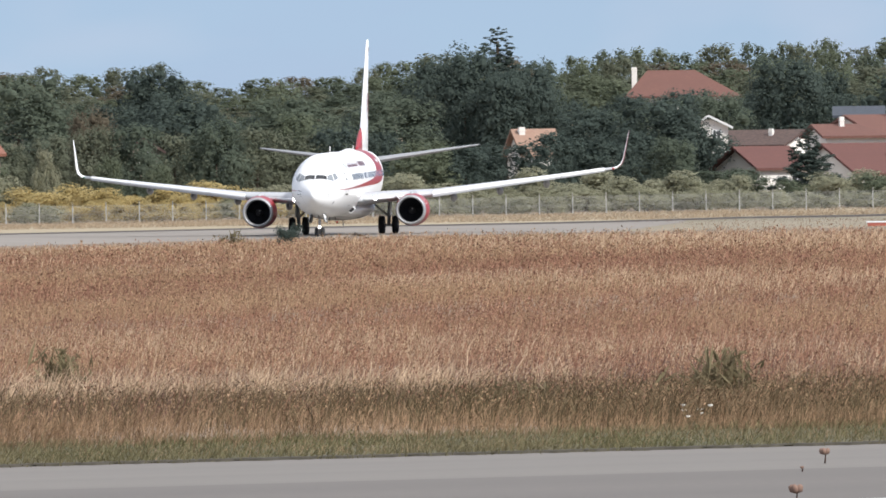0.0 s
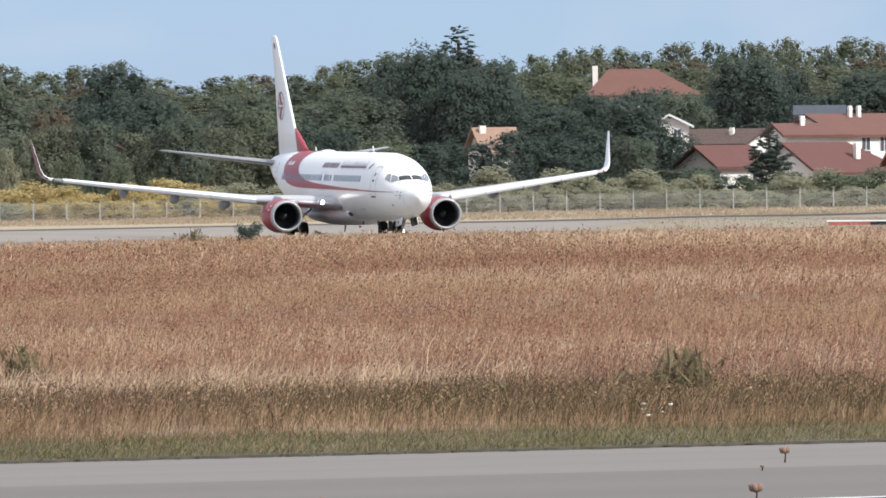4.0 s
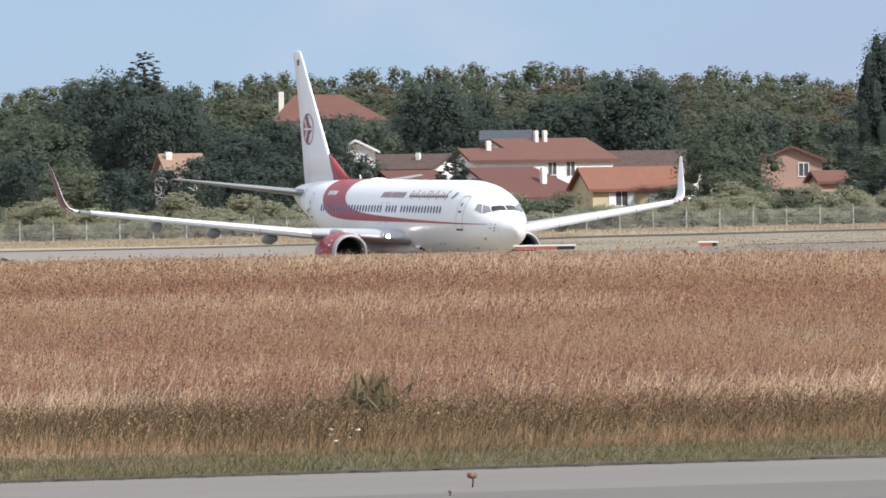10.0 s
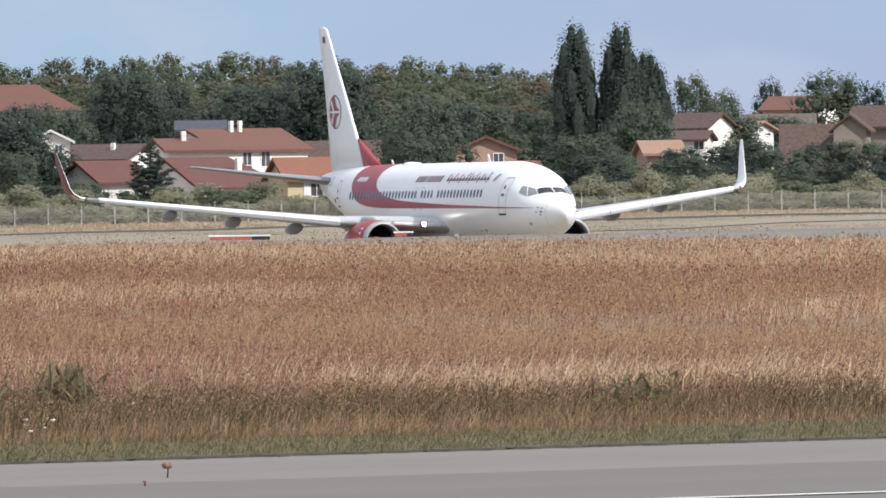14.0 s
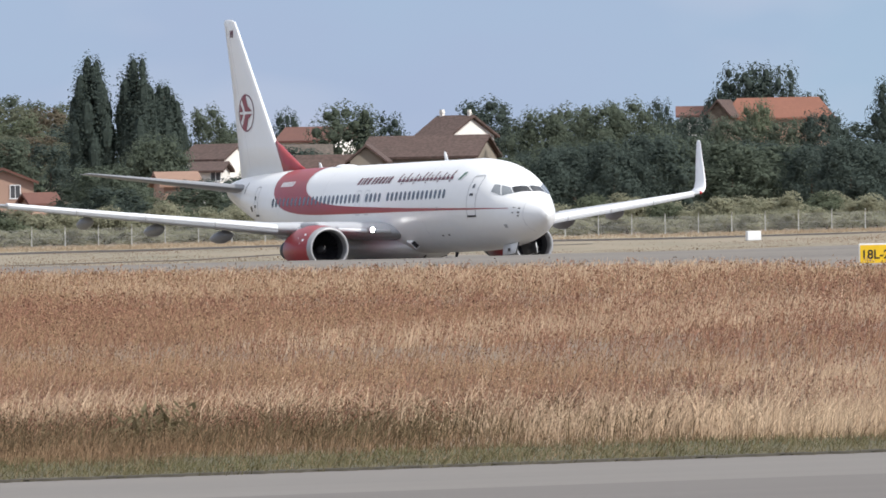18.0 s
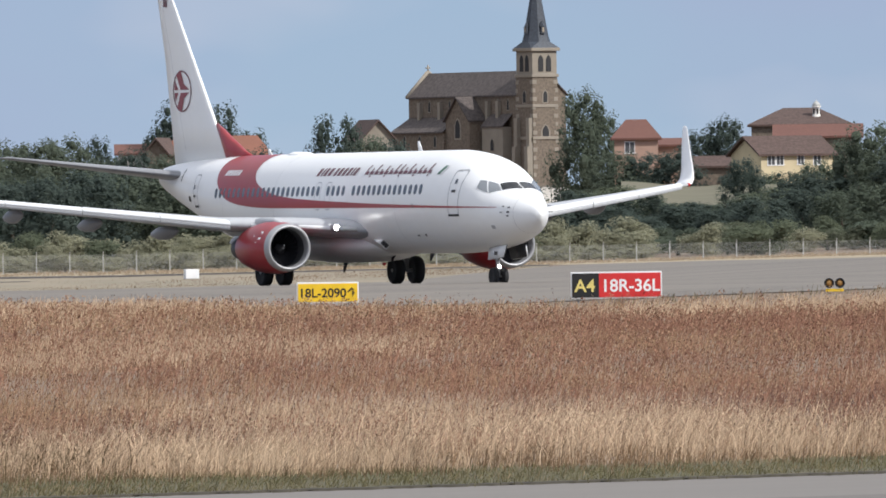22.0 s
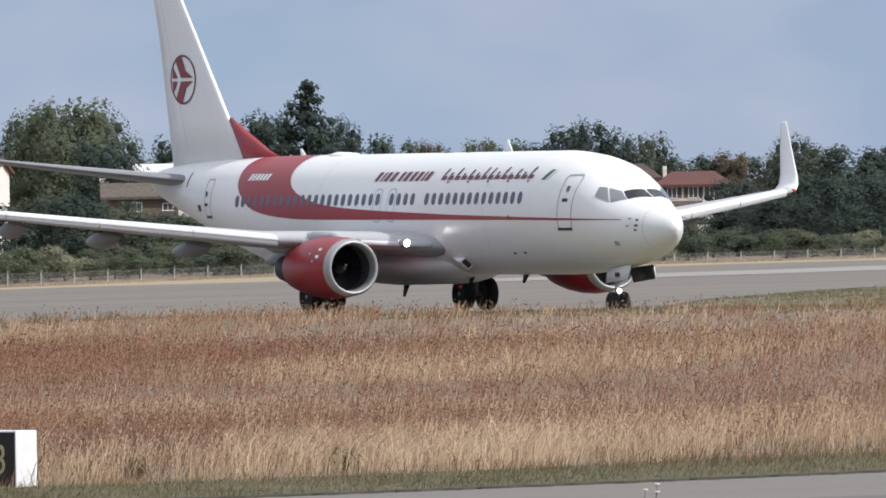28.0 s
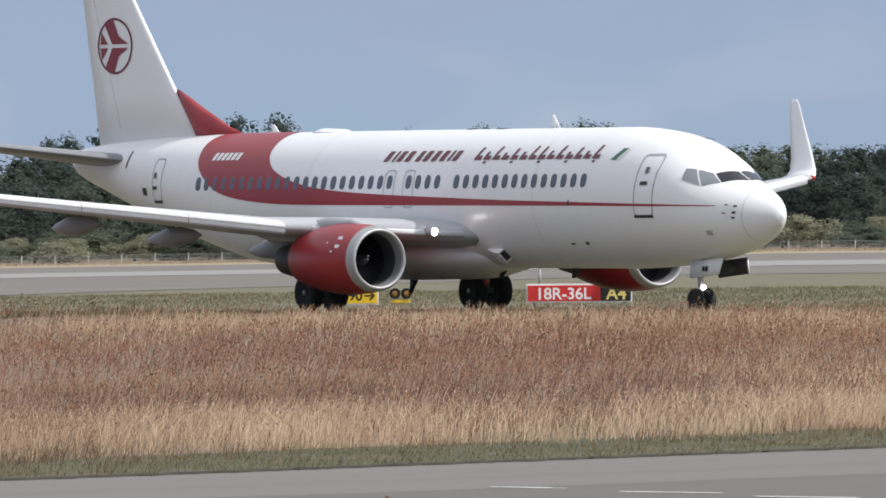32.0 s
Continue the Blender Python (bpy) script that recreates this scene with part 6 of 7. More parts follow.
house(8.60, 9.342, 1170, 4.85, 3.65, 1, M_whiteroof, M_wall, 11, turn=-18, label="long shed with white metal roof")
house(8.60, 9.10, 1150, 3.25, 2.2, -2, M_roof_g, M_stone, 8, windows=((0.3, 1.4, 0.9, 0.8), (0.6, 1.4, 0.9, 0.6)), label="low building with dark weathered roof")
house(8.98, 9.56, 1140, 3.6, 2.25, -2, M_roof_b, M_wall, 9, turn=14, windows=((0.3, 1.2, 1.0, 1.3), (0.7, 1.2, 1.0, 1.3)), label="white house with dull red roof")
house(8.95, 9.09, 1125, 2.1, 1.35, -2, M_roof_b, M_wall, 6, front=True, label="small white gabled house with dull red roof")
house(9.62, 10.40, 1130, 3.2, 2.05, -2, M_roof_b, M_wall, 10, windows=((0.2, 0.6, 1.0, 1.2), (0.5, 0.6, 1.0, 1.2), (0.68, 0.9, 1.1, 1.3)), label="long white building with red roof")
house(10.86, 11.26, 1250, 4.2, 3.15, 0, M_roof_d, M_wall_y, 8, hip=2.0, windows=((0.15, 2.5, 0.5, 0.6), (0.3, 2.5, 0.5, 0.6), (0.62, 2.4, 1.0, 1.3), (0.86, 2.4, 1.0, 1.3)), chimneys=((0.35, 0.4, 3.6, 4.75, 0.6),), label="cream house with hipped red roof")
house(11.26, 11.6, 1270, 3.5, 2.5, 0, M_roof_b, M_wall, 8, hip=2.0, windows=((0.2, 1.9, 0.9, 1.1), (0.5, 1.9, 0.9, 1.1), (0.8, 1.9, 0.9, 1.1)), shutters=M_bark, chimneys=((0.1, 0.4, 3.0, 4.0, 0.5),), label="white house with hipped red roof and brown shutters")
house(10.85, 11.45, 1150, 1.0, 0.0, -2, M_roof_d, M_stone, 8, label="low shed with dark roof behind the hedge")
# bell turret on the long roof
bm = bmesh.new()
turret = empty("bell_turret", Matrix.Translation(at(7.394, 1503, 6.45)), "small domed turret on a roof ridge", "turret")
lathe(bm, [(-0.8, 0.55), (0.0, 0.55), (0.1, 0.46), (1.0, 0.46), (1.1, 0.62), (1.2, 0.62)], axis="z", seg=12)
part("drum", bm, M_wall, turret)
bm = bmesh.new()
lathe(bm, [(1.2, 0.56), (1.5, 0.46), (1.75, 0.26), (1.85, 0.06), (2.1, 0.02)], axis="z", seg=12)
part("dome", bm, M_post, turret)
# dark slabs on the solid drum stand for shade inside its openings
for i in range(6):
    bm = bmesh.new()
    box(bm, -0.12, 0.12, -0.02, 0.02, 0.2, 0.9)
    bmesh.ops.translate(bm, verts=bm.verts, vec=(0, -0.45, 0))
    bmesh.ops.rotate(bm, verts=bm.verts, matrix=Matrix.Rotation(i * math.pi / 3 + 0.2, 3, "Z"))
    part("opening", bm, M_shade, turret, smooth=False)


# ---- the church ----
def church():
    r = 1900
    base = at(6.03, r, 0.2)
    u, v = Vector((-0.554, 0.832, 0)), Vector((0.832, 0.554, 0))
    turn = Matrix.Rotation(radians(-6.03), 4, "Z")
    axes = Matrix(((v.x, u.x, 0, 0), (v.y, u.y, 0, 0), (0, 0, 1, 0), (0, 0, 0, 1)))
    ch = empty("church", Matrix.Translation(base) @ turn @ axes, "brown stone village church with slate spire", "church")
    z = lambda k: EYE + r * k / 1000 - base.z
    # local x: along the facade, away from the long side; local y: along the nave, away from the tower. The tower's near corner is the origin.
    a = 4.75
    bm = bmesh.new()
    box(bm, 0, a, 0, a, -6, z(10.15))
    tower = part("tower", bm, M_stone, ch, "brown stone bell tower", smooth=False)
    bm = bmesh.new()
    box(bm, 0.05, a - 0.05, 0.05, a - 0.05, z(10.15), z(12.35))
    part("belfry", bm, M_stone_p, tower, "pale stone belfry", smooth=False)
    for k, o in ((4.9, 0.18), (7.6, 0.12), (10.15, 0.2), (12.35, 0.38)):
        bm = bmesh.new()
        box(bm, -o, a + o, -o, a + o, z(k) - 0.25, z(k) + 0.25, 0.06)
        part("string_course", bm, M_stone_p, tower, smooth=False)
    for x0, y0 in ((-0.25, -0.25), (a - 0.55, -0.25), (-0.25, a - 0.55), (a - 0.55, a - 0.55)):  # corner stones
        for i in range(14):
            zz, w = i * 1.35, 0.8 if i % 2 else 0.55
            if zz + 0.6 < z(10):
                bm = bmesh.new()
                xx, yy = (-0.06 if x0 < 0 else a - w + 0.06), (-0.06 if y0 < 0 else a - w + 0.06)
                box(bm, xx, xx + w, yy, yy + w, zz, zz + 0.66)
                part("corner_stone", bm, M_stone_p, tower, smooth=False)

    def lancet(parent, face, c, k0, k1, w, surround=True):
        """A pointed opening: face 'x' on the long side (x = c[0]), 'y' on the facade."""
        z0, z1 = z(k0), z(k1)
        pts = [(-w / 2, z0), (w / 2, z0), (w / 2, z1 - w * 0.8), (w * 0.28, z1 - w * 0.3), (0, z1), (-w * 0.28, z1 - w * 0.3), (-w / 2, z1 - w * 0.8)]
        for scale, out, m_, nm in (((1.5, 0.05, M_stone_p, "window"),) if surround else ()) + ((1.0, 0.09, M_shade, "pane"),):
            bm = bmesh.new()
            mid = (z0 + z1) / 2
            loops = []
            for d in (0.25, -out):
                loops.append([((c[0] + d, c[1] + p * scale, mid + (q - mid) * (1 + (scale - 1) * 0.35)) if face == "x" else (c[0] + p * scale, c[1] + d, mid + (q - mid) * (1 + (scale - 1) * 0.35))) for p, q in pts])
            rings(bm, loops)
            parent = part(nm, bm, m_, parent, smooth=False) if nm == "window" else (part(nm, bm, m_, parent, smooth=False), parent)[1]

    # the open belfry's inner shade is a dark slab, without glass
    for off in (-0.75, 0.75):
        lancet(tower, "y", (a / 2 + off, 0.05), 10.5, 11.9, 0.95, False)
        lancet(tower, "x", (0.05, a / 2 + off), 10.5, 11.9, 0.95, False)
    lancet(tower, "y", (a / 2, 0), 7.9, 8.9, 0.75)
    lancet(tower, "x", (0, a / 2), 7.9, 8.9, 0.75)
    lancet(tower, "y", (a / 2, 0), 4.9, 6.0, 1.2)
    # spire with flared foot and small lucarnes
    bm = bmesh.new()
    loops = []
    for h, k in ((0.0, 1.0), (0.08, 0.78), (0.16, 0.68), (1.0, 0.02)):
        zz = z(12.45) + (z(19.2) - z(12.45)) * h
        loops.append([(a / 2 + (a / 2 + 0.35) * k * cx, a / 2 + (a / 2 + 0.35) * k * cy, zz) for cx, cy in ((-1, -0.42), (-0.42, -1), (0.42, -1), (1, -0.42), (1, 0.42), (0.42, 1), (-0.42, 1), (-1, 0.42))])
    loops[0] = [(a / 2 + (a / 2 + 0.35) * cx, a / 2 + (a / 2 + 0.35) * cy, loops[0][0][2]) for cx, cy in ((-1, -1), (-1, -1), (1, -1), (1, -1), (1, 1), (1, 1), (-1, 1), (-1, 1))]
    spire = part("spire", rings(bm, loops), M_slate, ch, "slate octagonal spire", smooth=False)
    for x, y, k in ((a / 2, 0.62, 14.0), (0.62, a / 2, 14.0)):
        bm = bmesh.new()
        box(bm, x - 0.34, x + 0.34, y - 0.34, y + 0.34, z(k) - 0.6, z(k) + 0.5)
        lathe(bm, [(z(k) + 0.5, 0.52), (z(k) + 1.5, 0.03)], axis="z", centre=(x, y, 0), seg=4)
        lucarne = part("lucarne", bm, M_slate, spire, smooth=False)
        bm = bmesh.new()
        box(bm, *((x - 0.2, x + 0.2, y - 0.38, y - 0.34) if y < 1 else (x - 0.38, x - 0.34, y - 0.2, y + 0.2)), z(k) - 0.4, z(k) + 0.4)
        part("louvre", bm, M_stone_p, lucarne, "pale louvre", smooth=False)
    bm = bmesh.new()
    tube(bm, (a / 2, a / 2, z(19.1)), (a / 2, a / 2, z(20.1)), 0.08)
    part("finial", bm, M_dark, spire)
    # nave
    y0, y1, half = 3.0, 37.2, 3.9
    x0 = 0.55
    bm = bmesh.new()
    box(bm, x0, x0 + 2 * half, y0, y1, -6, z(8.6))
    vs = [bm.verts.new(q) for y in (y0, y1) for q in ((x0, y, z(8.6)), (x0 + 2 * half, y, z(8.6)), (x0 + half, y, z(10.5)))]
    bm.faces.new(vs[:3][::-1]), bm.faces.new(vs[3:])
    nave = part("nave", bm, M_stone, ch, smooth=False)
    bm = bmesh.new()
    gable_roof(bm, y1 - y0, 2 * half, z(8.6), z(10.5), over=0.3)
    bmesh.ops.rotate(bm, verts=bm.verts, matrix=Matrix.Rotation(radians(90), 3, "Z"))
    bmesh.ops.translate(bm, verts=bm.verts, vec=(x0 + half, (y0 + y1) / 2, 0))
    part("roof", bm, M_roof_c, ch, "brown tiled nave roof", smooth=False)
    bm = bmesh.new()
    for sgn in (-1, 1):
        tube(bm, (x0 + half + sgn * (half + 0.3), y1 + 0.1, z(8.55)), (x0 + half, y1 + 0.1, z(10.75)), 0.35, 0.35, 6)
    tube(bm, (x0 + half, y1 + 0.1, z(10.6)), (x0 + half, y1 + 0.1, z(11.35)), 0.12)
    tube(bm, (x0 + half - 0.45, y1 + 0.1, z(11.1)), (x0 + half + 0.45, y1 + 0.1, z(11.1)), 0.1)
    part("gable_coping", bm, M_stone_p, nave, "pale gable coping with cross")
    for yy in (8.0, 11.0, 25.0, 31.0):
        lancet(nave, "x", (x0, yy), 7.3, 8.2, 0.5)
        bm = bmesh.new()
        box(bm, x0 - 0.7, x0 + 0.1, yy + 2.0, yy + 2.7, -6, z(8.1))
        part("buttress", bm, M_stone_p, nave, smooth=False)
    # side chapel with its own gable, low aisle
    bm = bmesh.new()
    box(bm, x0 - 3.2, x0, 14.4, 21.4, -6, z(6.5))
    vs = [bm.verts.new(q) for q in ((x0 - 3.2, 14.4, z(6.5)), (x0 - 3.2, 21.4, z(6.5)), (x0 - 3.2, 17.9, z(8.4)))]
    bm.faces.new(vs)
    chapel = part("chapel", bm, M_stone, ch, smooth=False)
    bm = bmesh.new()
    gable_roof(bm, 3.6, 7.0, z(6.5), z(8.4), over=0.25)
    bmesh.ops.translate(bm, verts=bm.verts, vec=(x0 - 1.6, 17.9, 0))
    part("chapel_roof", bm, M_roof_c, chapel, smooth=False)
    lancet(chapel, "x", (x0 - 3.2, 17.9), 5.0, 6.6, 1.3)
    bm = bmesh.new()
    box(bm, x0 - 3.6, x0, 21.4, 36.6, -6, z(5.5))
    aisle = part("aisle", bm, M_stone, ch, smooth=False)
    bm = bmesh.new()
    rings(bm, [[(x0 - 4.0, y, z(5.45)), (x0, y, z(6.7)), (x0, y, z(6.82)), (x0 - 4.0, y, z(5.57))] for y in (21.4, 36.9)])
    part("aisle_roof", bm, M_roof_c, aisle, smooth=False)
    for yy in (24.0, 28.5, 33.0):
        lancet(aisle, "x", (x0 - 3.6, yy), 4.3, 5.25, 0.6)
    bm = bmesh.new()
    box(bm, x0 - 1.8, x0, 7.0, 13.0, -6, z(5.9))
    porch = part("porch", bm, M_stone_p, ch, smooth=False)
    bm = bmesh.new()
    rings(bm, [[(x0 - 2.0, y, z(5.85)), (x0, y, z(6.9)), (x0, y, z(7.0)), (x0 - 2.0, y, z(5.97))] for y in (6.8, 13.2)])
    part("porch_roof", bm, M_roof_c, porch, smooth=False)
    lancet(porch, "x", (x0 - 1.8, 10.0), 3.9, 4.9, 0.9)
    bm = bmesh.new()
    box(bm, a, a + 1.3, 0.5, 1.6, -6, z(5.3))
    box(bm, a, a + 0.8, 0.55, 1.55, z(5.3), z(7.0))
    part("buttress", bm, M_stone, tower, smooth=False)
    for yy in (0.1, a - 1.1):
        bm = bmesh.new()
        box(bm, -1.1, 0, yy, yy + 1.0, -6, z(4.2))
        box(bm, -0.7, 0, yy + 0.05, yy + 0.95, z(4.2), z(6.6))
        part("buttress", bm, M_stone_p, tower, smooth=False)


church()
# the sloping pasture below the churchyard
a, k = np.linspace(6.45, 7.2, 30)[:, None], np.linspace(0, 1, 12)[None, :]
r = 1240 + 200 * k + 0 * a
x, y = r * np.sin(np.radians(a)), r * np.cos(np.radians(a))
z = EYE + r * (-1.6 + 2.5 * k + 0.25 * np.sin(a * 9)) / 1000
me = grid_mesh("pasture", x, y, np.where(k == 0, land(x, y), z))
me.materials.append(M_pasture)
tagged(new("pasture", me), "sloping dry pasture below the churchyard", "field", kind="structure")
bm = bmesh.new()
p0, p1 = at(6.03, 1700, 0.85), at(6.56, 1700, 0.75)
rings(bm, [[(p.x, p.y + dy, p.z + dz) for dy, dz in ((0, -3), (0.4, -3), (0.4, 0), (0, 0))] for p in (p0, p1)])
wall = new("churchyard_wall")
tagged(wall, "low white churchyard wall", "wall")
part("masonry", bm, M_wall, wall, smooth=False)
bm = bmesh.new()
rings(bm, [[(p.x, p.y + dy, p.z + dz) for dy, dz in ((-0.1, 0.0), (0.5, 0.0), (0.5, 0.15), (-0.1, 0.15))] for p in (p0, p1)])
part("coping", bm, M_stone_p, wall, smooth=False)


# ---- signs, markers and lights on the airfield ----
def lettering(text, size, m, parent, x, z, y=-0.02):
    cu = bpy.data.curves.new("lettering", "FONT")
    cu.body, cu.size, cu.extrude, cu.align_x = text, size, 0.004, "CENTER"
    cu.offset = size * 0.018
    cu.materials.append(m)
    ob = new("lettering", cu)
    ob.parent = parent
    ob.matrix_basis = pose(x, y, z, 90, 0, 0)
    return ob


def sign(az, r, w, h, foot, panels, label, turn=0.0, deep=0.28):
    """A lit-face airfield sign: panels of (x0, x1, material, text, letter material, letter size) by shares of its width; foot: the height of its lower edge."""
    p = at(az, r, foot)
    z0 = 0.35
    sg = empty("taxiway_sign", Matrix.Translation(p) @ pose(0, 0, 0, 0, 0, -az + turn), label, "sign")
    bm = bmesh.new()
    box(bm, -w / 2, w / 2, 0, deep, 0, h, 0.015)
    part("housing", bm, M_flagwhite, sg, "white sign housing", smooth=False)
    for x0, x1, m, text, lm, size in panels:
        bm = bmesh.new()
        box(bm, -w / 2 + w * x0 + (0.045 if x0 == 0 else 0.0), -w / 2 + w * x1 - (0.045 if x1 == 1 else 0.0), -0.016, 0.0, 0.05, h - 0.05)
        face = part("face", bm, m, sg, smooth=False)
        if text:
            lettering(text, size, lm, face, -w / 2 + w * (x0 + x1) / 2, h / 2 - size * 0.36)
    for x in (-w / 2 + 0.25, w / 2 - 0.25):
        bm = bmesh.new()
        tube(bm, (x, deep / 2, -z0 - 0.3), (x, deep / 2, 0.01), 0.05)
        part("foot", bm, M_post, sg)
    return sg


sign(5.03, 401, 2.09, 0.71, -8.74, ((0, 1, M_yellow, "18L-2090\u2191", M_black, 0.42),), "yellow taxiway sign with black lettering 18L-2090")
sign(6.42, 407, 3.12, 0.92, -8.68, ((0, 0.31, M_black, "A4", M_letter_y, 0.6), (0.31, 1, M_signred, "18R-36L", M_lettering, 0.59)), "black and red holding-point sign A4 18R-36L")
sign(13.835, 368, 2.3, 0.6, -7.35, ((0, 1, M_yellow, "18R-2090\u2192", M_black, 0.44),), "yellow taxiway sign with black lettering 18R-2090")
sign(14.98, 366, 3.26, 0.58, -7.28, ((0, 0.7, M_signred, "18R-36L", M_lettering, 0.5), (0.7, 1, M_black, "A4", M_letter_y, 0.53)), "red and black holding-point sign 18R-36L A4")
# the near sign stands turned, its white end to the sun
p = at(8.09, 186.2) - Vector((0, 0, 0.05))
near = empty("taxiway_sign", Matrix.Translation(p) @ pose(0, 0, 0, 0, 0, -8.09 - 31), "black taxiway sign T3 in a white housing", "sign")
bm = bmesh.new()
box(bm, -0.42, 0.42, -0.32, 0.32, 0.03, 0.93, 0.012)
part("housing", bm, M_flagwhite, near, smooth=False)
bm = bmesh.new()
box(bm, -0.40, 0.40, -0.34, -0.32, 0.055, 0.905)
face = part("face", bm, M_black, near, smooth=False)
ob = lettering("T3", 0.66, M_letter_dim, face, 0, 0.26, -0.346)
ob.data.offset, ob.scale = 0.0, (0.72, 1, 1)
bm = bmesh.new()
box(bm, -0.45, 0.45, -0.35, 0.35, -0.1, 0.03)
part("plinth", bm, M_concrete, near, smooth=False)


def guard_light(az, r, foot):
    p = at(az, r, foot)
    g = empty("guard_light", Matrix.Translation(p) @ pose(0, 0, 0, 0, 0, -az), "yellow runway guard light with two lamps", "guard light", "runway guard lights")
    bm = bmesh.new()
    box(bm, -0.30, 0.30, -0.10, 0.10, 0.0, 0.10, 0.02)
    part("base", bm, M_yellow, g, "yellow base", smooth=False)
    for x in (-0.18, 0.18):
        bm = bmesh.new()
        lathe(bm, [(-0.02, 0.08), (-0.14, 0.17), (-0.10, 0.15), (0.12, 0.14), (0.16, 0.05)], axis="y", centre=(x, 0, 0.29), seg=16, caps=False)
        lamp = part("lamp", bm, M_black, g, "black lamp hood")
        bm = bmesh.new()
        lathe(bm, [(-0.10, 0.01), (-0.09, 0.08), (-0.06, 0.125)], axis="y", centre=(x, 0, 0.29), seg=14)
        part("lens", bm, M_bronze, lamp, "bronze-coloured lens")


guard_light(7.47, 400, -8.35)
guard_light(14.12, 371, -7.2)


def marker_board(az0, az1, r, k):
    az = (az0 + az1) / 2
    p = at(az, r)
    w = r * radians(az1 - az0)
    mb = empty("marker_board", Matrix.Translation((p.x, p.y, EYE + r * k / 1000)) @ pose(0, 0, 0, 0, 0, -az), "low red and black sign with a white top edge", "marker", "marker boards")
    for x0, x1, m_ in ((0.0, 0.7, M_faded), (0.7, 1.0, M_black)):
        bm = bmesh.new()
        box(bm, -w / 2 + w * x0, -w / 2 + w * x1, -0.1, 0.1, 0, 0.13, 0.01)
        part("face", bm, m_, mb, smooth=False)
    bm = bmesh.new()
    box(bm, -w / 2 - 0.05, w / 2 + 0.05, -0.12, 0.12, 0.13, 0.19, 0.015)
    part("cap", bm, M_flagwhite, mb, "white top edge", smooth=False)


marker_board(-0.57, -0.28, 455, -7.72)
marker_board(0.32, 0.405, 455, -7.62)
# cabinet by the runway
p = at(4.375, 892)
cab = empty("equipment_cabinet", Matrix.Translation((p.x, p.y, EYE - 892 * 0.0066)) @ pose(0, 0, 0, 0, 0, 10), "small white equipment cabinet on a plinth", "cabinet")
bm = bmesh.new()
box(bm, -0.52, 0.52, -0.35, 0.35, 0.08, 0.78, 0.03)
part("body", bm, M_flagwhite, cab, smooth=False)
bm = bmesh.new()
box(bm, -0.6, 0.6, -0.4, 0.4, -0.6, 0.08)
part("plinth", bm, M_concrete, cab, smooth=False)
# wind-measuring mast with red and white bands
p = at(14.79, 480, -4.7)
mast = empty("wind_mast", Matrix.Translation(p), "red and white banded mast on a white box", "mast")
for i in range(6):
    bm = bmesh.new()
    tube(bm, (0, 0, 0.55 + 0.33 * i), (0, 0, 0.88 + 0.33 * i), 0.05, 0.05, 8)
    part("band", bm, (M_signred, M_flagwhite)[i % 2], mast)
bm = bmesh.new()
box(bm, -0.17, 0.17, -0.17, 0.17, 0.25, 0.7, 0.02)
part("box", bm, M_flagwhite, mast, smooth=False)
bm = bmesh.new()
tube(bm, (-0.5, 0, 2.1), (0.3, 0, 2.1), 0.03)
part("cross_arm", bm, M_flagwhite, mast)
bm = bmesh.new()
tube(bm, (0, 0, -0.6), (0, 0, 0.3), 0.06)
part("foot", bm, M_post, mast)


# ---- weeds and flowers that stand out of the meadow ----
def weed_model(seed):
    """A loose weed, one unit high: thin stems that lean apart, with narrow leaves along them."""
    rng = np.random.default_rng(seed + 40)
    vs, fs, k = [], [], 0
    for i in range(30):
        t, lean, h = rng.uniform(0, 6.28), abs(rng.normal(0.18, 0.16)), rng.uniform(0.45, 1.05)
        foot = np.array([rng.normal(0, 0.2), rng.normal(0, 0.2), 0])
        d = np.array([math.cos(t) * lean, math.sin(t) * lean, 1.0])
        e = np.array([0.007, 0.002, 0])
        vs += [foot - e, foot + e, foot + d * h + e * 0.4, foot + d * h - e * 0.4]
        fs.append((k, k + 1, k + 2, k + 3))
        k += 4
        for j in range(7):
            p = foot + d * h * rng.uniform(0.15, 1.0)
            q = rng.normal(size=3) * np.array([1, 1, 0.6])
            q[2] += 0.35
            q *= rng.uniform(0.04, 0.09) / np.linalg.norm(q)
            w = np.cross(q, rng.normal(size=3)) * 2.2
            vs += [p, p + q * 0.5 - w, p + q, p + q * 0.5 + w]
            fs.append((k, k + 1, k + 2, k + 3))
            k += 4
    me = bpy.data.meshes.new("leaves")
    numpy_mesh(me, np.array(vs), np.array(fs), False)
    me.materials.append(M_clump)
    return me


WEEDS = [weed_model(i) for i in range(3)]


def clump(az, r, h, w, material, label, sink=0.0):
    p = at(az, r)
    ob = new("weed_clump", spin.choice(WEEDS))
    ob.matrix_basis = Matrix.LocRotScale((p.x, p.y, p.z - sink), Euler((0, 0, spin.uniform(0, 6.28))), (w, w, h))
    return tagged(ob, label, "weed", "weed clumps")


p = at(-3.37, 436)
shrub = new("bush")
shrub.matrix_basis = Matrix.LocRotScale(p, Euler((0, 0, 1.0)), (1.2, 1.2, 1.1))
tagged(shrub, "dark green bush on the meadow's crest", "bush")
for nm, me in zip(("crown", "trunk"), tree_model("bush", M_leaf_c, 2)):
    o = new(nm, me)
    o.parent = shrub
for az, h in ((-3.67, 0.6), (-3.63, 0.75), (-3.59, 0.5)):
    clump(az, 444, h, 0.6, M_clump, "tall thin weeds on the meadow's crest")
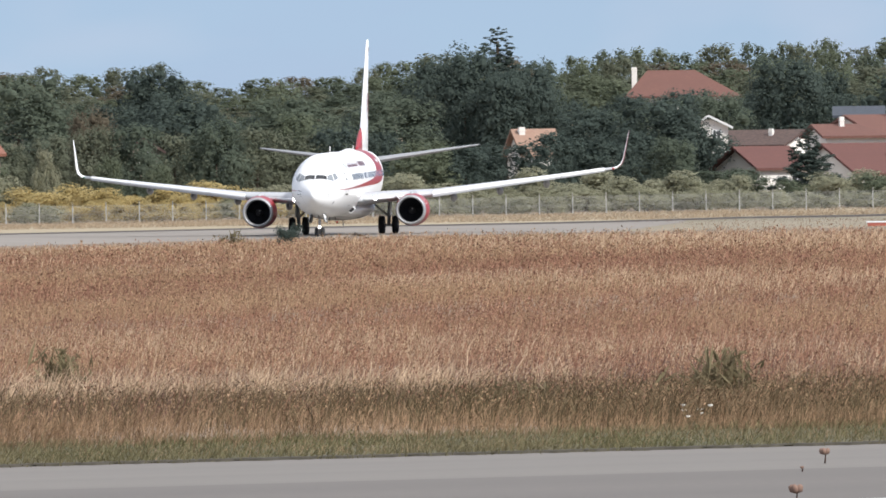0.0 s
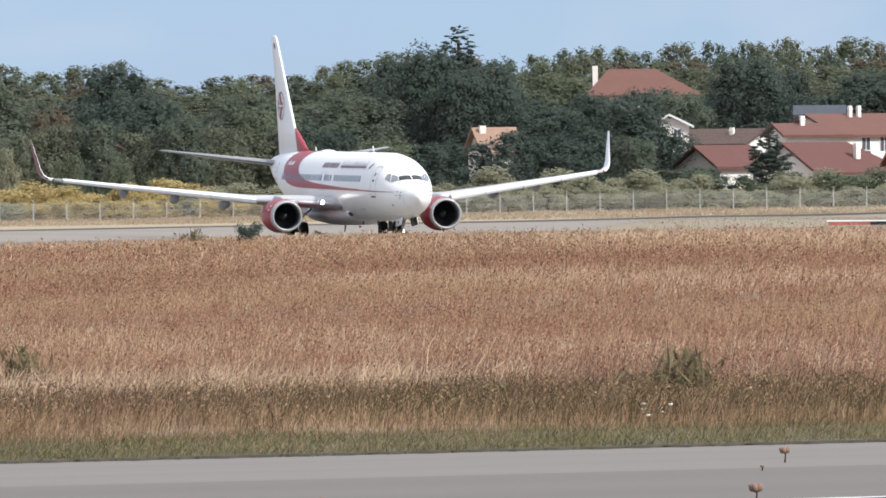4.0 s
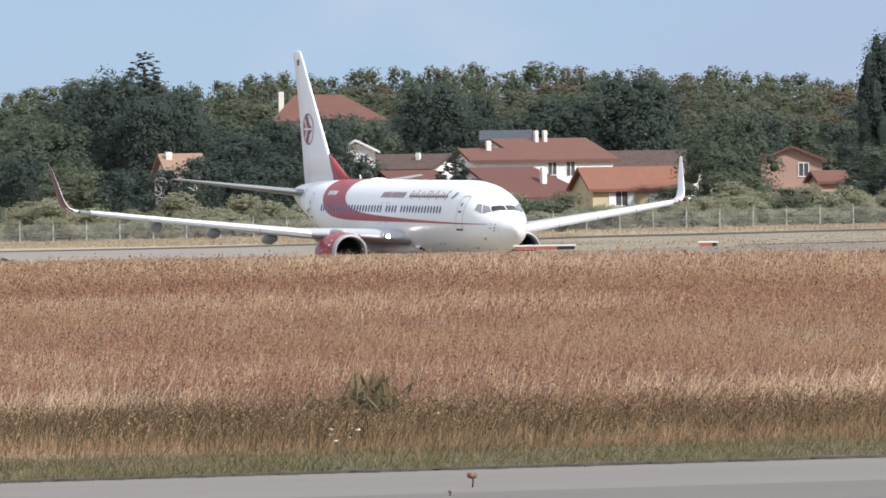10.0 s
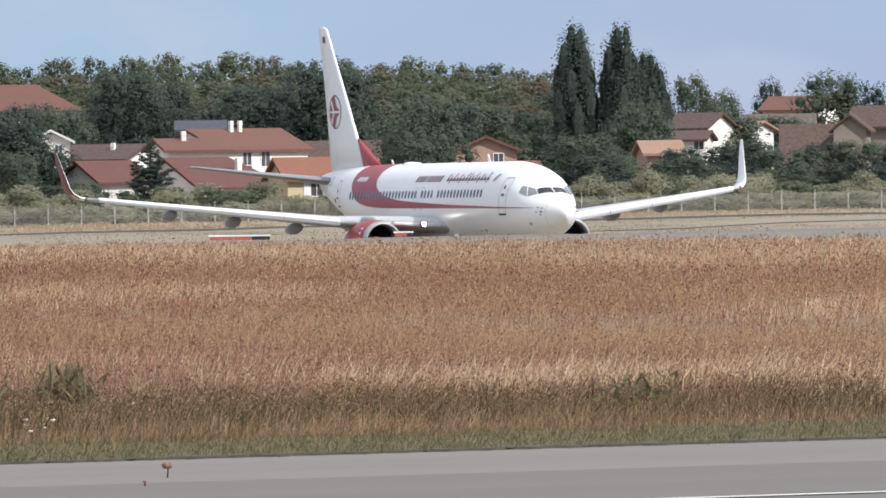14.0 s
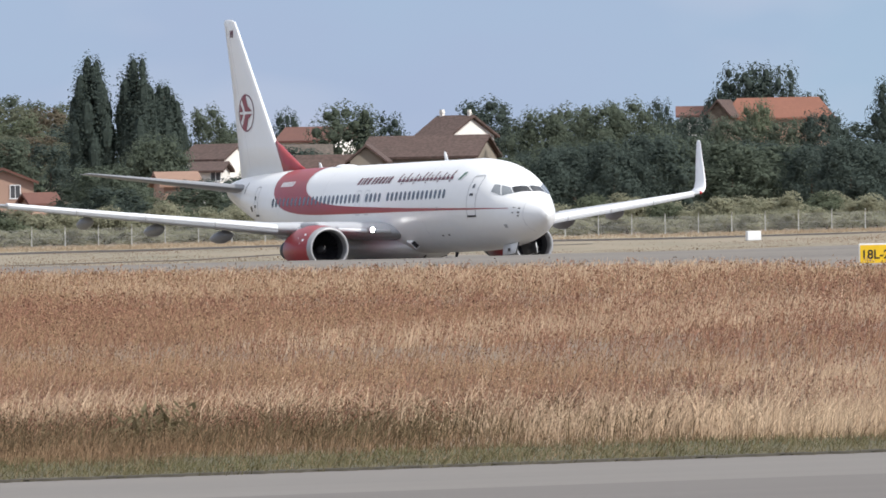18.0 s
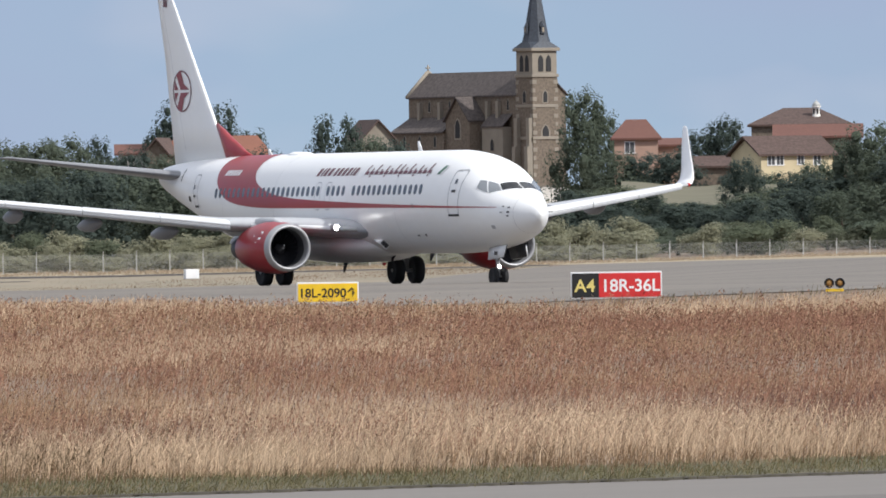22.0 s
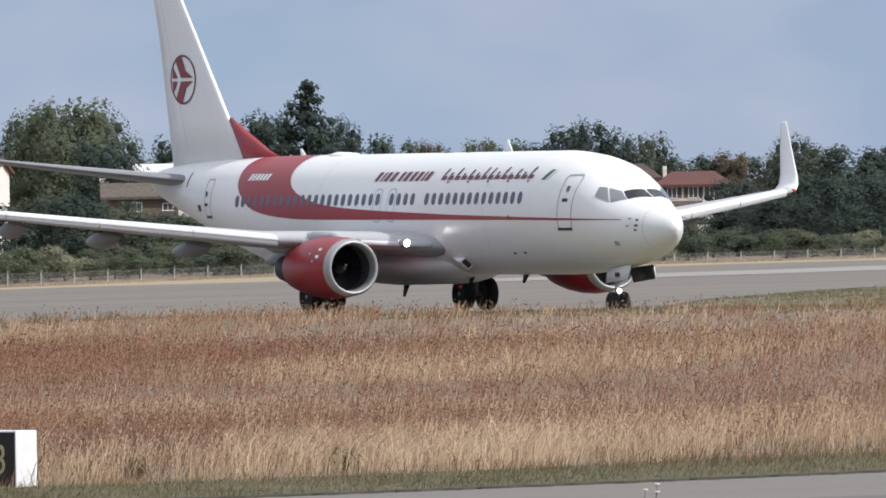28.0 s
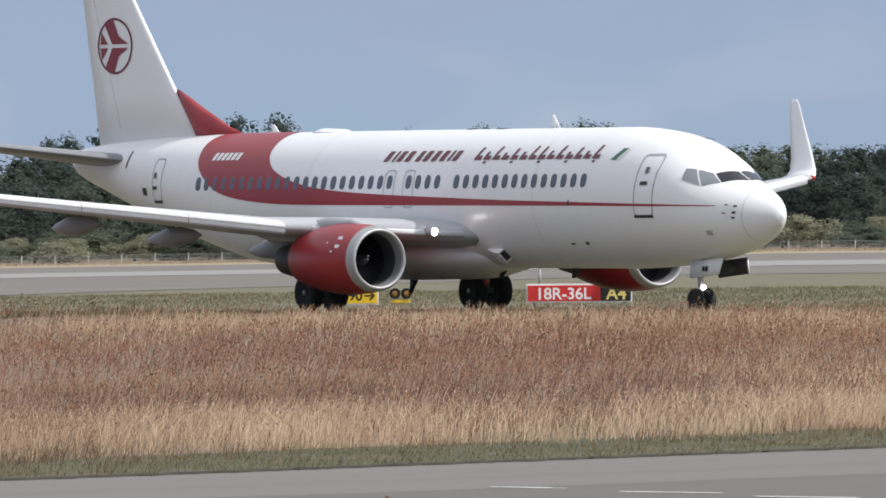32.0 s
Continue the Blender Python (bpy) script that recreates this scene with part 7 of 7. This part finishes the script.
for az, r, h, w in ((-1.31, 178, 0.95, 0.75), (-1.25, 177, 1.0, 0.6), (-1.2, 179, 0.7, 0.6), (-1.42, 180, 0.6, 0.8), (1.47, 177, 0.68, 0.95), (1.58, 178, 0.45, 0.7), (-2.23, 178, 0.5, 0.9), (-4.5, 190, 0.95, 0.6), (-4.42, 189, 0.8, 0.6), (-2.5, 176, 0.35, 0.9), (8.72, 188, 0.42, 0.5), (9.75, 192, 0.4, 0.4)):
    clump(az, r, h, w, M_clump, "dull green weed clump at the meadow's front")
for az0, n in ((-1.42, 7), (11.2, 3)):
    for i in range(n):
        p = at(az0 + spin.uniform(-0.06, 0.08), 167 + spin.uniform(-1, 2))
        fl = empty("flower", Matrix.Translation(p), "white umbel flower on a thin stalk", "flower", "white flowers")
        hh = spin.uniform(0.15, 0.36)
        bm = bmesh.new()
        tube(bm, (0, 0, 0), (0.03, 0, hh), 0.006, 0.004, 5)
        part("stalk", bm, M_weed, fl)
        bm = bmesh.new()
        lathe(bm, [(hh, 0.01), (hh + 0.02, 0.045), (hh + 0.03, 0.03)], axis="z", centre=(0.03, 0, 0), seg=9)
        part("umbel", bm, M_petal, fl)
for az, r, h in ((-0.79, 147.5, 0.2), (-0.9, 144.0, 0.07), (-0.93, 131.0, 0.24), (-3.02, 132, 0.1), (14.1, 166.5, 0.13), (14.05, 170, 0.1)):
    p = at(az, r)
    th = empty("dry_thistle", Matrix.Translation((p.x, p.y, p.z + 0.03)), "withered brown thistle in a pavement joint", "weed", "dry thistles")
    bm = bmesh.new()
    tube(bm, (0, 0, 0), (0.01, 0, h * 0.6), 0.012, 0.008, 6)
    part("stalk", bm, M_seed, th)
    for i in range(5):
        bm = bmesh.new()
        a = 2 * math.pi * i / 5
        c, sn = math.cos(a), math.sin(a)
        lathe(bm, [(0.0, 0.01), (h * 0.22, h * 0.21), (h * 0.46, h * 0.1)], axis="z", seg=7)
        bmesh.ops.rotate(bm, verts=bm.verts, matrix=Matrix.Rotation(0.7, 3, (sn, -c, 0)))
        bmesh.ops.translate(bm, verts=bm.verts, vec=(0, 0, h * 0.55))
        part("head", bm, M_thistle, th)


# ---- the tall dry grass ----
def tufts(name, label, material, count, place, height, blades, width, seed, lean=0.45, head=0.3, r_bias=1.0, bent=False, spread=0.2, float_at=0.0, r0=147.0, r1=470.0):
    """A meadow of blades: place(r, az) says what share stands there; height in metres. bent: blades of two pieces. float_at: heads alone, on the upper part of their stalks."""
    rng = np.random.default_rng(seed)
    n = count * 6
    r = r0 + (r1 - r0) * rng.uniform(0, 1, n) ** r_bias
    az = rng.uniform(-5.4, 17.2, n)
    keep = rng.uniform(0, 1, n) < place(r, az)
    r, az = r[keep][:count], az[keep][:count]
    n, k = len(r), blades
    x, y = r * np.sin(np.radians(az)), r * np.cos(np.radians(az))
    bx = np.repeat(x, k) + rng.normal(0, spread, n * k)
    by = np.repeat(y, k) + rng.normal(0, spread, n * k)
    bz = land(bx, by) - 0.03
    bh = np.repeat(height * rng.uniform(0.65, 1.2, n), k) * rng.uniform(0.5, 1.1, n * k)
    ang = rng.uniform(0, 2 * np.pi, n * k)
    ln = bh * lean * np.abs(rng.normal(0.6, 0.6, n * k))
    dx, dy = np.cos(ang) * ln + 0.22 * bh, np.sin(ang) * ln
    w = width * rng.uniform(0.6, 1.5, n * k) * np.maximum(0.8, np.repeat(r, k) / 240)
    side = rng.uniform(-0.7, 0.7, n * k)
    e = np.stack([np.cos(side) * w / 2, np.sin(side) * w / 2, 0 * w], -1)
    base = np.stack([bx, by, bz], -1)
    tip = base + np.stack([dx, dy, bh], -1)
    if float_at:
        base = base + (tip - base) * float_at
    i = np.arange(n * k)[:, None]
    if bent:
        mid = base + np.stack([dx * 0.3, dy * 0.3, bh * 0.65], -1)
        v = np.stack([base - e * 0.7, base + e * 0.7, mid + e, mid - e, tip + e * head, tip - e * head], 1).reshape(-1, 3)
        q = np.concatenate([i * 6 + np.array([[0, 1, 2, 3]]), i * 6 + np.array([[3, 2, 4, 5]])], 0)
    else:
        v = np.stack([base - e, base + e, tip + e * head, tip - e * head], 1).reshape(-1, 3)
        q = i * 4 + np.array([[0, 1, 2, 3]])
    me = bpy.data.meshes.new(name)
    numpy_mesh(me, v, q, False)
    me.materials.append(material)
    return tagged(new(name, me), label, "grass", kind="stuff")


def edge_of(az):
    return np.interp(az, AZ, EDGE_R)


def near_edge(az):
    return line_r(157.5, 0.57)(az)


def patchy(r, az, f, s):
    """Soft natural patches over the field, 0 to 1."""
    x, y = r * np.sin(np.radians(az)), r * np.cos(np.radians(az))
    return 0.5 + 0.25 * (np.sin(x * f + s + 1.7 * np.sin(y * f * 0.31 + s)) + np.sin(y * f * 0.37 - s * 2 + 1.3 * np.sin(x * f * 0.7)))


CUT_AZ, CUT = [4.4, 4.8, 7.6, 8.2, 9, 10.2, 11, 11.8, 12.6, 13.6, 14.5], [0, 8, 8, 2, 0, 6, 11, 8, 5, 3, 2]


def in_field(r, az, a, b):
    """a, b: metres beyond the verge and short of the far edge."""
    return (r > near_edge(az) + a) & (r < edge_of(az) - b - np.interp(az, CUT_AZ, CUT))


def inland(r, az, d):
    """0 at the meadow's far edge, 1 from d metres before it."""
    return np.clip((edge_of(az) - np.interp(az, CUT_AZ, CUT) - r) / d, 0, 1)


def before_sign(r, az):
    """The ground before the small sign is kept clear."""
    return 1.0 - ((az > 7.86) & (az < 8.3) & (r < 186.5))


def sprigs(name, label, material, count, place, height, k, size, seed, low=0.6):
    """Seed clusters: small diamonds at the heads of stalks that are too thin to see."""
    rng = np.random.default_rng(seed)
    n = count * 6
    r, az = rng.uniform(150, 470, n), rng.uniform(-5.4, 17.2, n)
    keep = rng.uniform(0, 1, n) < place(r, az)
    r, az = np.repeat(r[keep][:count], k), np.repeat(az[keep][:count], k)
    m = len(r)
    x, y = r * np.sin(np.radians(az)) + rng.normal(0, 0.06, m), r * np.cos(np.radians(az)) + rng.normal(0, 0.06, m)
    h = np.repeat(height * rng.uniform(0.6, 1.2, m // k), k)
    p = np.stack([x, y, land(x, y) + h * rng.uniform(low, 1.05, m)], -1)
    a = rng.normal(size=(m, 3)) + np.array([0, 0, 0.5])
    a /= np.linalg.norm(a, axis=1)[:, None]
    b = np.cross(a, rng.normal(size=(m, 3)))
    b /= np.linalg.norm(b, axis=1)[:, None]
    s = (size * rng.uniform(0.5, 1.5, m) * np.maximum(0.85, r / 260))[:, None]
    v = np.stack([p - a * s, p - b * s * 0.5, p + a * s, p + b * s * 0.5], 1).reshape(-1, 3)
    me = bpy.data.meshes.new(name)
    numpy_mesh(me, v, np.arange(4 * m).reshape(m, 4), False)
    me.materials.append(material)
    return tagged(new(name, me), label, "grass", kind="stuff")


tufts("meadow_grass", "tall straw-coloured dry grass of the meadow", M_straw, 44000, lambda r, az: in_field(r, az, 9, 0) * (0.12 + 0.88 * patchy(r, az, 0.25, 0.4) ** 2) * (1 - 0.75 * np.clip((az - 2) / 3, 0, 1)), 0.40, 6, 0.0095, 1, 0.7)
tufts("sorrel", "reddish-brown seeding sorrel among the dry grass", M_sorrel, 34000, lambda r, az: in_field(r, az, 18, 1) * (0.2 + 0.8 * patchy(r, az, 0.16, 2.0) ** 1.5) * (0.15 + 0.85 * inland(r, az, 60)), 0.42, 4, 0.010, 2, 0.6, 0.8)
sprigs("sorrel_seed", "reddish-brown seed clusters of the sorrel", M_sorrel, 34000, lambda r, az: in_field(r, az, 18, 1) * (0.15 + 0.85 * patchy(r, az, 0.16, 2.0)) * (0.12 + 0.88 * inland(r, az, 70)), 0.46, 6, 0.026, 12)
sprigs("straw_seed", "straw-coloured seed clusters of the grass", M_straw, 26000, lambda r, az: in_field(r, az, 14, 0) * (0.1 + 0.9 * patchy(r, az, 0.25, 0.4) ** 2) * (1 - 0.7 * np.clip((az - 2) / 3, 0, 1)), 0.46, 5, 0.022, 13)
sprigs("seed_head", "dark brown seed heads standing over the grass", M_seed, 11000, lambda r, az: in_field(r, az, 20, 0) * (0.15 + 0.85 * patchy(r, az, 0.2, 5.0)) * (0.1 + 0.9 * inland(r, az, 60)), 0.52, 2, 0.021, 3, 0.8)
tufts("pale_grass", "pale gold grass along the meadow's front", M_pale, 30000, lambda r, az: before_sign(r, az) * np.clip((az - 0.8) / 4, 0.015, 1) * (0.12 + 0.88 * patchy(r, az, 0.55, 7) ** 2) * (np.abs(r - near_edge(az) - 17 - 12 * np.clip((3.4 - az) / 2, 0, 1) - 4 * patchy(r, az, 0.3, 1)) < 9), 0.64, 7, 0.0105, 4, 0.6, 0.3, 2.0, bent=True)
sprigs("pale_seed", "pale nodding heads of the gold grass", M_pale, 9000, lambda r, az: before_sign(r, az) * np.clip((az - 0.8) / 4, 0.06, 1) * (np.abs(r - near_edge(az) - 19 - 12 * np.clip((3.4 - az) / 2, 0, 1)) < 10), 0.72, 4, 0.022, 14, 0.7)
tufts("pale_drift", "drifts of pale grass behind the green weeds", M_pale, 12000, lambda r, az: np.clip((3 - az) / 1.5, 0, 1) * (np.abs(r - near_edge(az) - 33) < 6) * np.clip(patchy(r, az, 0.3, 6.6) * 6 - 2.9, 0, 1), 0.6, 7, 0.012, 22, 0.6, 0.3, 2.0, bent=True)
tufts("pale_patch", "pale tufts scattered through the meadow", M_pale, 13000, lambda r, az: in_field(r, az, 22, 2) * np.clip(patchy(r, az, 0.21, 4.4) * 6 - 4.0, 0.015, 1), 0.48, 6, 0.011, 8, 0.6, 0.3)
tufts("crest_grass", "short pale grass along the meadow's far edge", M_pale, 17000, lambda r, az: in_field(r, az, 60, 0) * (1 - inland(r, az, 70)) * np.clip((6 - az) / 3, 0.15, 1), 0.40, 6, 0.014, 15, 0.7, 0.3)
tufts("dry_front", "browned bents at the meadow's front", M_bent, 9000, lambda r, az: before_sign(r, az) * (np.abs(r - near_edge(az) - 13) < 7) * (0.15 + 0.85 * patchy(r, az, 0.4, 6)), 0.34, 6, 0.011, 16, 0.8, 0.3, 2.0, bent=True)
tufts("green_growth", "dull green weeds at the meadow's front", M_weed, 30000, lambda r, az: np.clip(1 - (az - 0.8) / 4, 0.04, 1) * (np.abs(r - near_edge(az) - 20) < 9) * np.clip(patchy(r, az, 0.3, 3) * 2.2 - 0.5, 0.05, 1), 0.50, 6, 0.012, 5, 0.8, 0.3, 2.0, bent=True)
sprigs("weed_leaf", "dull green leaves of the weeds at the meadow's front", M_weed, 28000, lambda r, az: np.clip(1 - (az - 0.8) / 4, 0.04, 1) * (np.abs(r - near_edge(az) - 19) < 9) * np.clip(patchy(r, az, 0.3, 3) * 2.2 - 0.5, 0.05, 1), 0.50, 6, 0.024, 17, 0.2)
# real stalks, their dark colour doubling as shadow between the plants
tufts("dark_stalk", "bare dark stalks that also stand for shade among the sorrel", M_stalk, 15000, lambda r, az: (np.abs(r - near_edge(az) - 36) < 16) * (0.15 + 0.85 * patchy(r, az, 0.22, 9)), 0.5, 3, 0.009, 21, 0.6, 0.5, 1.6)
tufts("verge_grass", "short green mown verge beside the taxiway", M_verge, 26000, lambda r, az: (r > near_edge(az) + 0.1) * (r < near_edge(az) + 9 + 3 * patchy(r, az, 0.5, 2)), 0.17, 7, 0.015, 6, 1.1, 0.3, 2.6)
tufts("verge_straw", "dry stalks in the mown verge", M_straw, 7000, lambda r, az: (r > near_edge(az) + 1) * (r < near_edge(az) + 14) * patchy(r, az, 0.8, 4), 0.18, 5, 0.009, 18, 0.9, 0.3, 2.6)
tufts("fence_grass", "dry straw grass along the boundary fence", M_far_grass, 13000, lambda r, az: (r > np.where(az < 6.1, ROAD(az) + 17, 960)) * (0.3 + 0.7 * patchy(r, az, 0.12, 3)), 0.24, 6, 0.012, 19, 0.7, 0.3, spread=0.6, r0=900.0, r1=1014.0)
tufts("far_turf", "thin dry tufts on the turf before the fence", M_bent, 12000, lambda r, az: (az < 6) * (r > np.where(az < -1.45, 870, np.where(az < 0.4, 480, RUNWAY_FAR(az) + 4))) * (r < ROAD(az) - 3) * np.clip(patchy(r, az, 0.08, 5) * 3 - 1, 0.03, 1), 0.12, 5, 0.012, 20, 0.7, 0.3, spread=0.9, r0=480.0, r1=950.0)
tufts("mown_grass", "short half green grass beside the runway", M_mown, 16000, lambda r, az: (az > 9.8) * (r > edge_of(az) - 18) * (r < (RUNWAY_NEAR(az) - 2)), 0.12, 6, 0.016, 9, 0.6, 0.4, 0.9)
tufts("edge_weeds", "weeds along the pavement's edge", M_clump, 5000, lambda r, az: (np.abs(r - edge_of(az) + 2 + np.interp(az, CUT_AZ, CUT)) < 6) * patchy(r, az, 0.3, 8), 0.36, 5, 0.016, 7, 0.8)


# ---- what moves ----
def motions():
    walk(jet, [
        (0, pose(-40.90, 750.99, -1.840, 0.25, 0.54, -92.47)), (1, pose(-40.96, 740.03, -1.904, 0.26, 0.52, -85.27)),
        (2, pose(-39.73, 729.13, -1.868, 0.25, 0.42, -80.04)), (3, pose(-37.66, 718.09, -1.870, 0.23, 0.38, -76.33)),
        (5.5, pose(-29.94, 688.76, -2.154, 0.21, 0.34, -71.78)), (6, pose(-28.03, 682.73, -2.129, 0.21, 0.38, -71.05)),
        (6.5, pose(-26.15, 676.68, -2.164, 0.18, 0.36, -70.52)), (7, pose(-24.11, 670.61, -2.191, 0.15, 0.36, -70.13)),
        (7.5, pose(-22.07, 664.49, -2.202, 0.14, 0.36, -69.96)), (8, pose(-19.92, 658.33, -2.198, 0.14, 0.37, -69.96)),
        (8.5, pose(-17.81, 652.12, -2.209, 0.15, 0.37, -70.03)), (9, pose(-15.60, 645.85, -2.205, 0.16, 0.36, -70.27)),
        (9.5, pose(-13.47, 639.51, -2.215, 0.14, 0.36, -70.58)), (10, pose(-11.20, 633.11, -2.248, 0.12, 0.34, -70.93)),
        (10.5, pose(-9.01, 626.65, -2.250, 0.11, 0.29, -71.35)), (11, pose(-6.74, 620.13, -2.258, 0.10, 0.28, -71.80)),
        (11.5, pose(-4.58, 613.56, -2.258, 0.10, 0.19, -72.38)), (12, pose(-2.31, 606.92, -2.232, 0.09, 0.10, -72.96)),
        (12.5, pose(-0.19, 600.24, -2.200, 0.10, 0.03, -73.44)), (13, pose(2.06, 593.49, -2.175, 0.11, -0.09, -73.32)),
        (13.5, pose(4.22, 586.71, -2.141, 0.11, -0.18, -72.91)), (14, pose(6.50, 579.89, -2.047, 0.12, -0.33, -72.38)),
        (14.5, pose(8.65, 573.03, -1.988, 0.13, -0.48, -72.04)), (16.5, pose(17.81, 544.74, -1.455, -0.03, -0.77, -71.15)),
        (17, pose(20.22, 537.81, -1.280, -0.09, -0.87, -71.13)), (17.5, pose(22.48, 530.92, -1.106, -0.09, -0.90, -71.09)),
        (18, pose(24.92, 524.07, -0.903, -0.10, -0.88, -71.01)), (18.5, pose(27.20, 517.25, -0.681, -0.10, -0.88, -71.00)),
        (19, pose(29.64, 510.45, -0.473, -0.10, -0.94, -71.05)), (19.5, pose(31.87, 503.69, -0.273, -0.08, -0.94, -71.15)),
        (20, pose(34.30, 496.91, -0.046, -0.07, -0.93, -71.36)), (20.5, pose(36.48, 490.14, 0.157, -0.06, -0.88, -71.54)),
        (21, pose(38.86, 483.34, 0.336, -0.06, -0.80, -71.69)), (21.5, pose(40.98, 476.55, 0.568, -0.01, -0.57, -71.87)),
        (22, pose(43.29, 469.72, 0.655, 0.04, -0.10, -71.82)), (22.5, pose(45.40, 462.90, 0.789, 0.08, 0.35, -71.67)),
        (23, pose(47.73, 456.06, 0.776, 0.14, 0.57, -71.42)), (23.5, pose(49.85, 449.25, 0.823, 0.14, 0.64, -71.34)),
        (24, pose(52.19, 442.42, 0.756, 0.14, 0.73, -71.33)), (24.5, pose(54.36, 435.61, 0.770, 0.16, 0.65, -71.49)),
        (25, pose(56.73, 428.77, 0.715, 0.18, 0.53, -71.67)), (25.5, pose(58.88, 421.97, 0.759, 0.16, 0.40, -72.02)),
        (27.5, pose(67.81, 394.50, 0.933, 0.12, 0.19, -72.85)), (28, pose(70.08, 387.75, 1.006, 0.05, 0.16, -72.94)),
        (28.5, pose(72.09, 381.09, 1.031, 0.10, 0.12, -72.97)), (29, pose(74.27, 374.41, 1.083, 0.11, 0.12, -72.88)),
        (29.5, pose(76.20, 367.81, 1.099, 0.15, 0.09, -72.75)), (30, pose(78.31, 361.18, 1.167, 0.13, 0.08, -72.56)),
        (30.5, pose(80.22, 354.63, 1.205, 0.09, 0.10, -72.37)), (31, pose(82.34, 348.07, 1.281, 0.06, 0.06, -72.01)),
        (31.5, pose(84.25, 341.57, 1.324, 0.08, 0.04, -71.64)), (32, pose(86.39, 335.02, 1.350, 0.08, 0.05, -71.30)),
    ])
    # the wheels roll with the way covered
    bpy.context.view_layer.update()
    curves = {}
    bag = jet.animation_data.action.layers[0].strips[0].channelbag(jet.animation_data.action_slot)
    for c in bag.fcurves:
        if c.data_path == "location":
            curves[c.array_index] = c
    last, gone = None, 0.0
    steps = []
    for f in range(1, scene.frame_end + 1):
        p = Vector((curves[0].evaluate(f), curves[1].evaluate(f), 0))
        gone += (p - last).length if last else 0.0
        last = p
        steps.append(((f - 1) / FPS, gone))
    for hub, x, y, r in WHEELS:
        walk(hub, [(t, Matrix.Translation((x, y, r)) @ Matrix.Rotation(d / r, 4, "Y")) for t, d in steps])


motions()
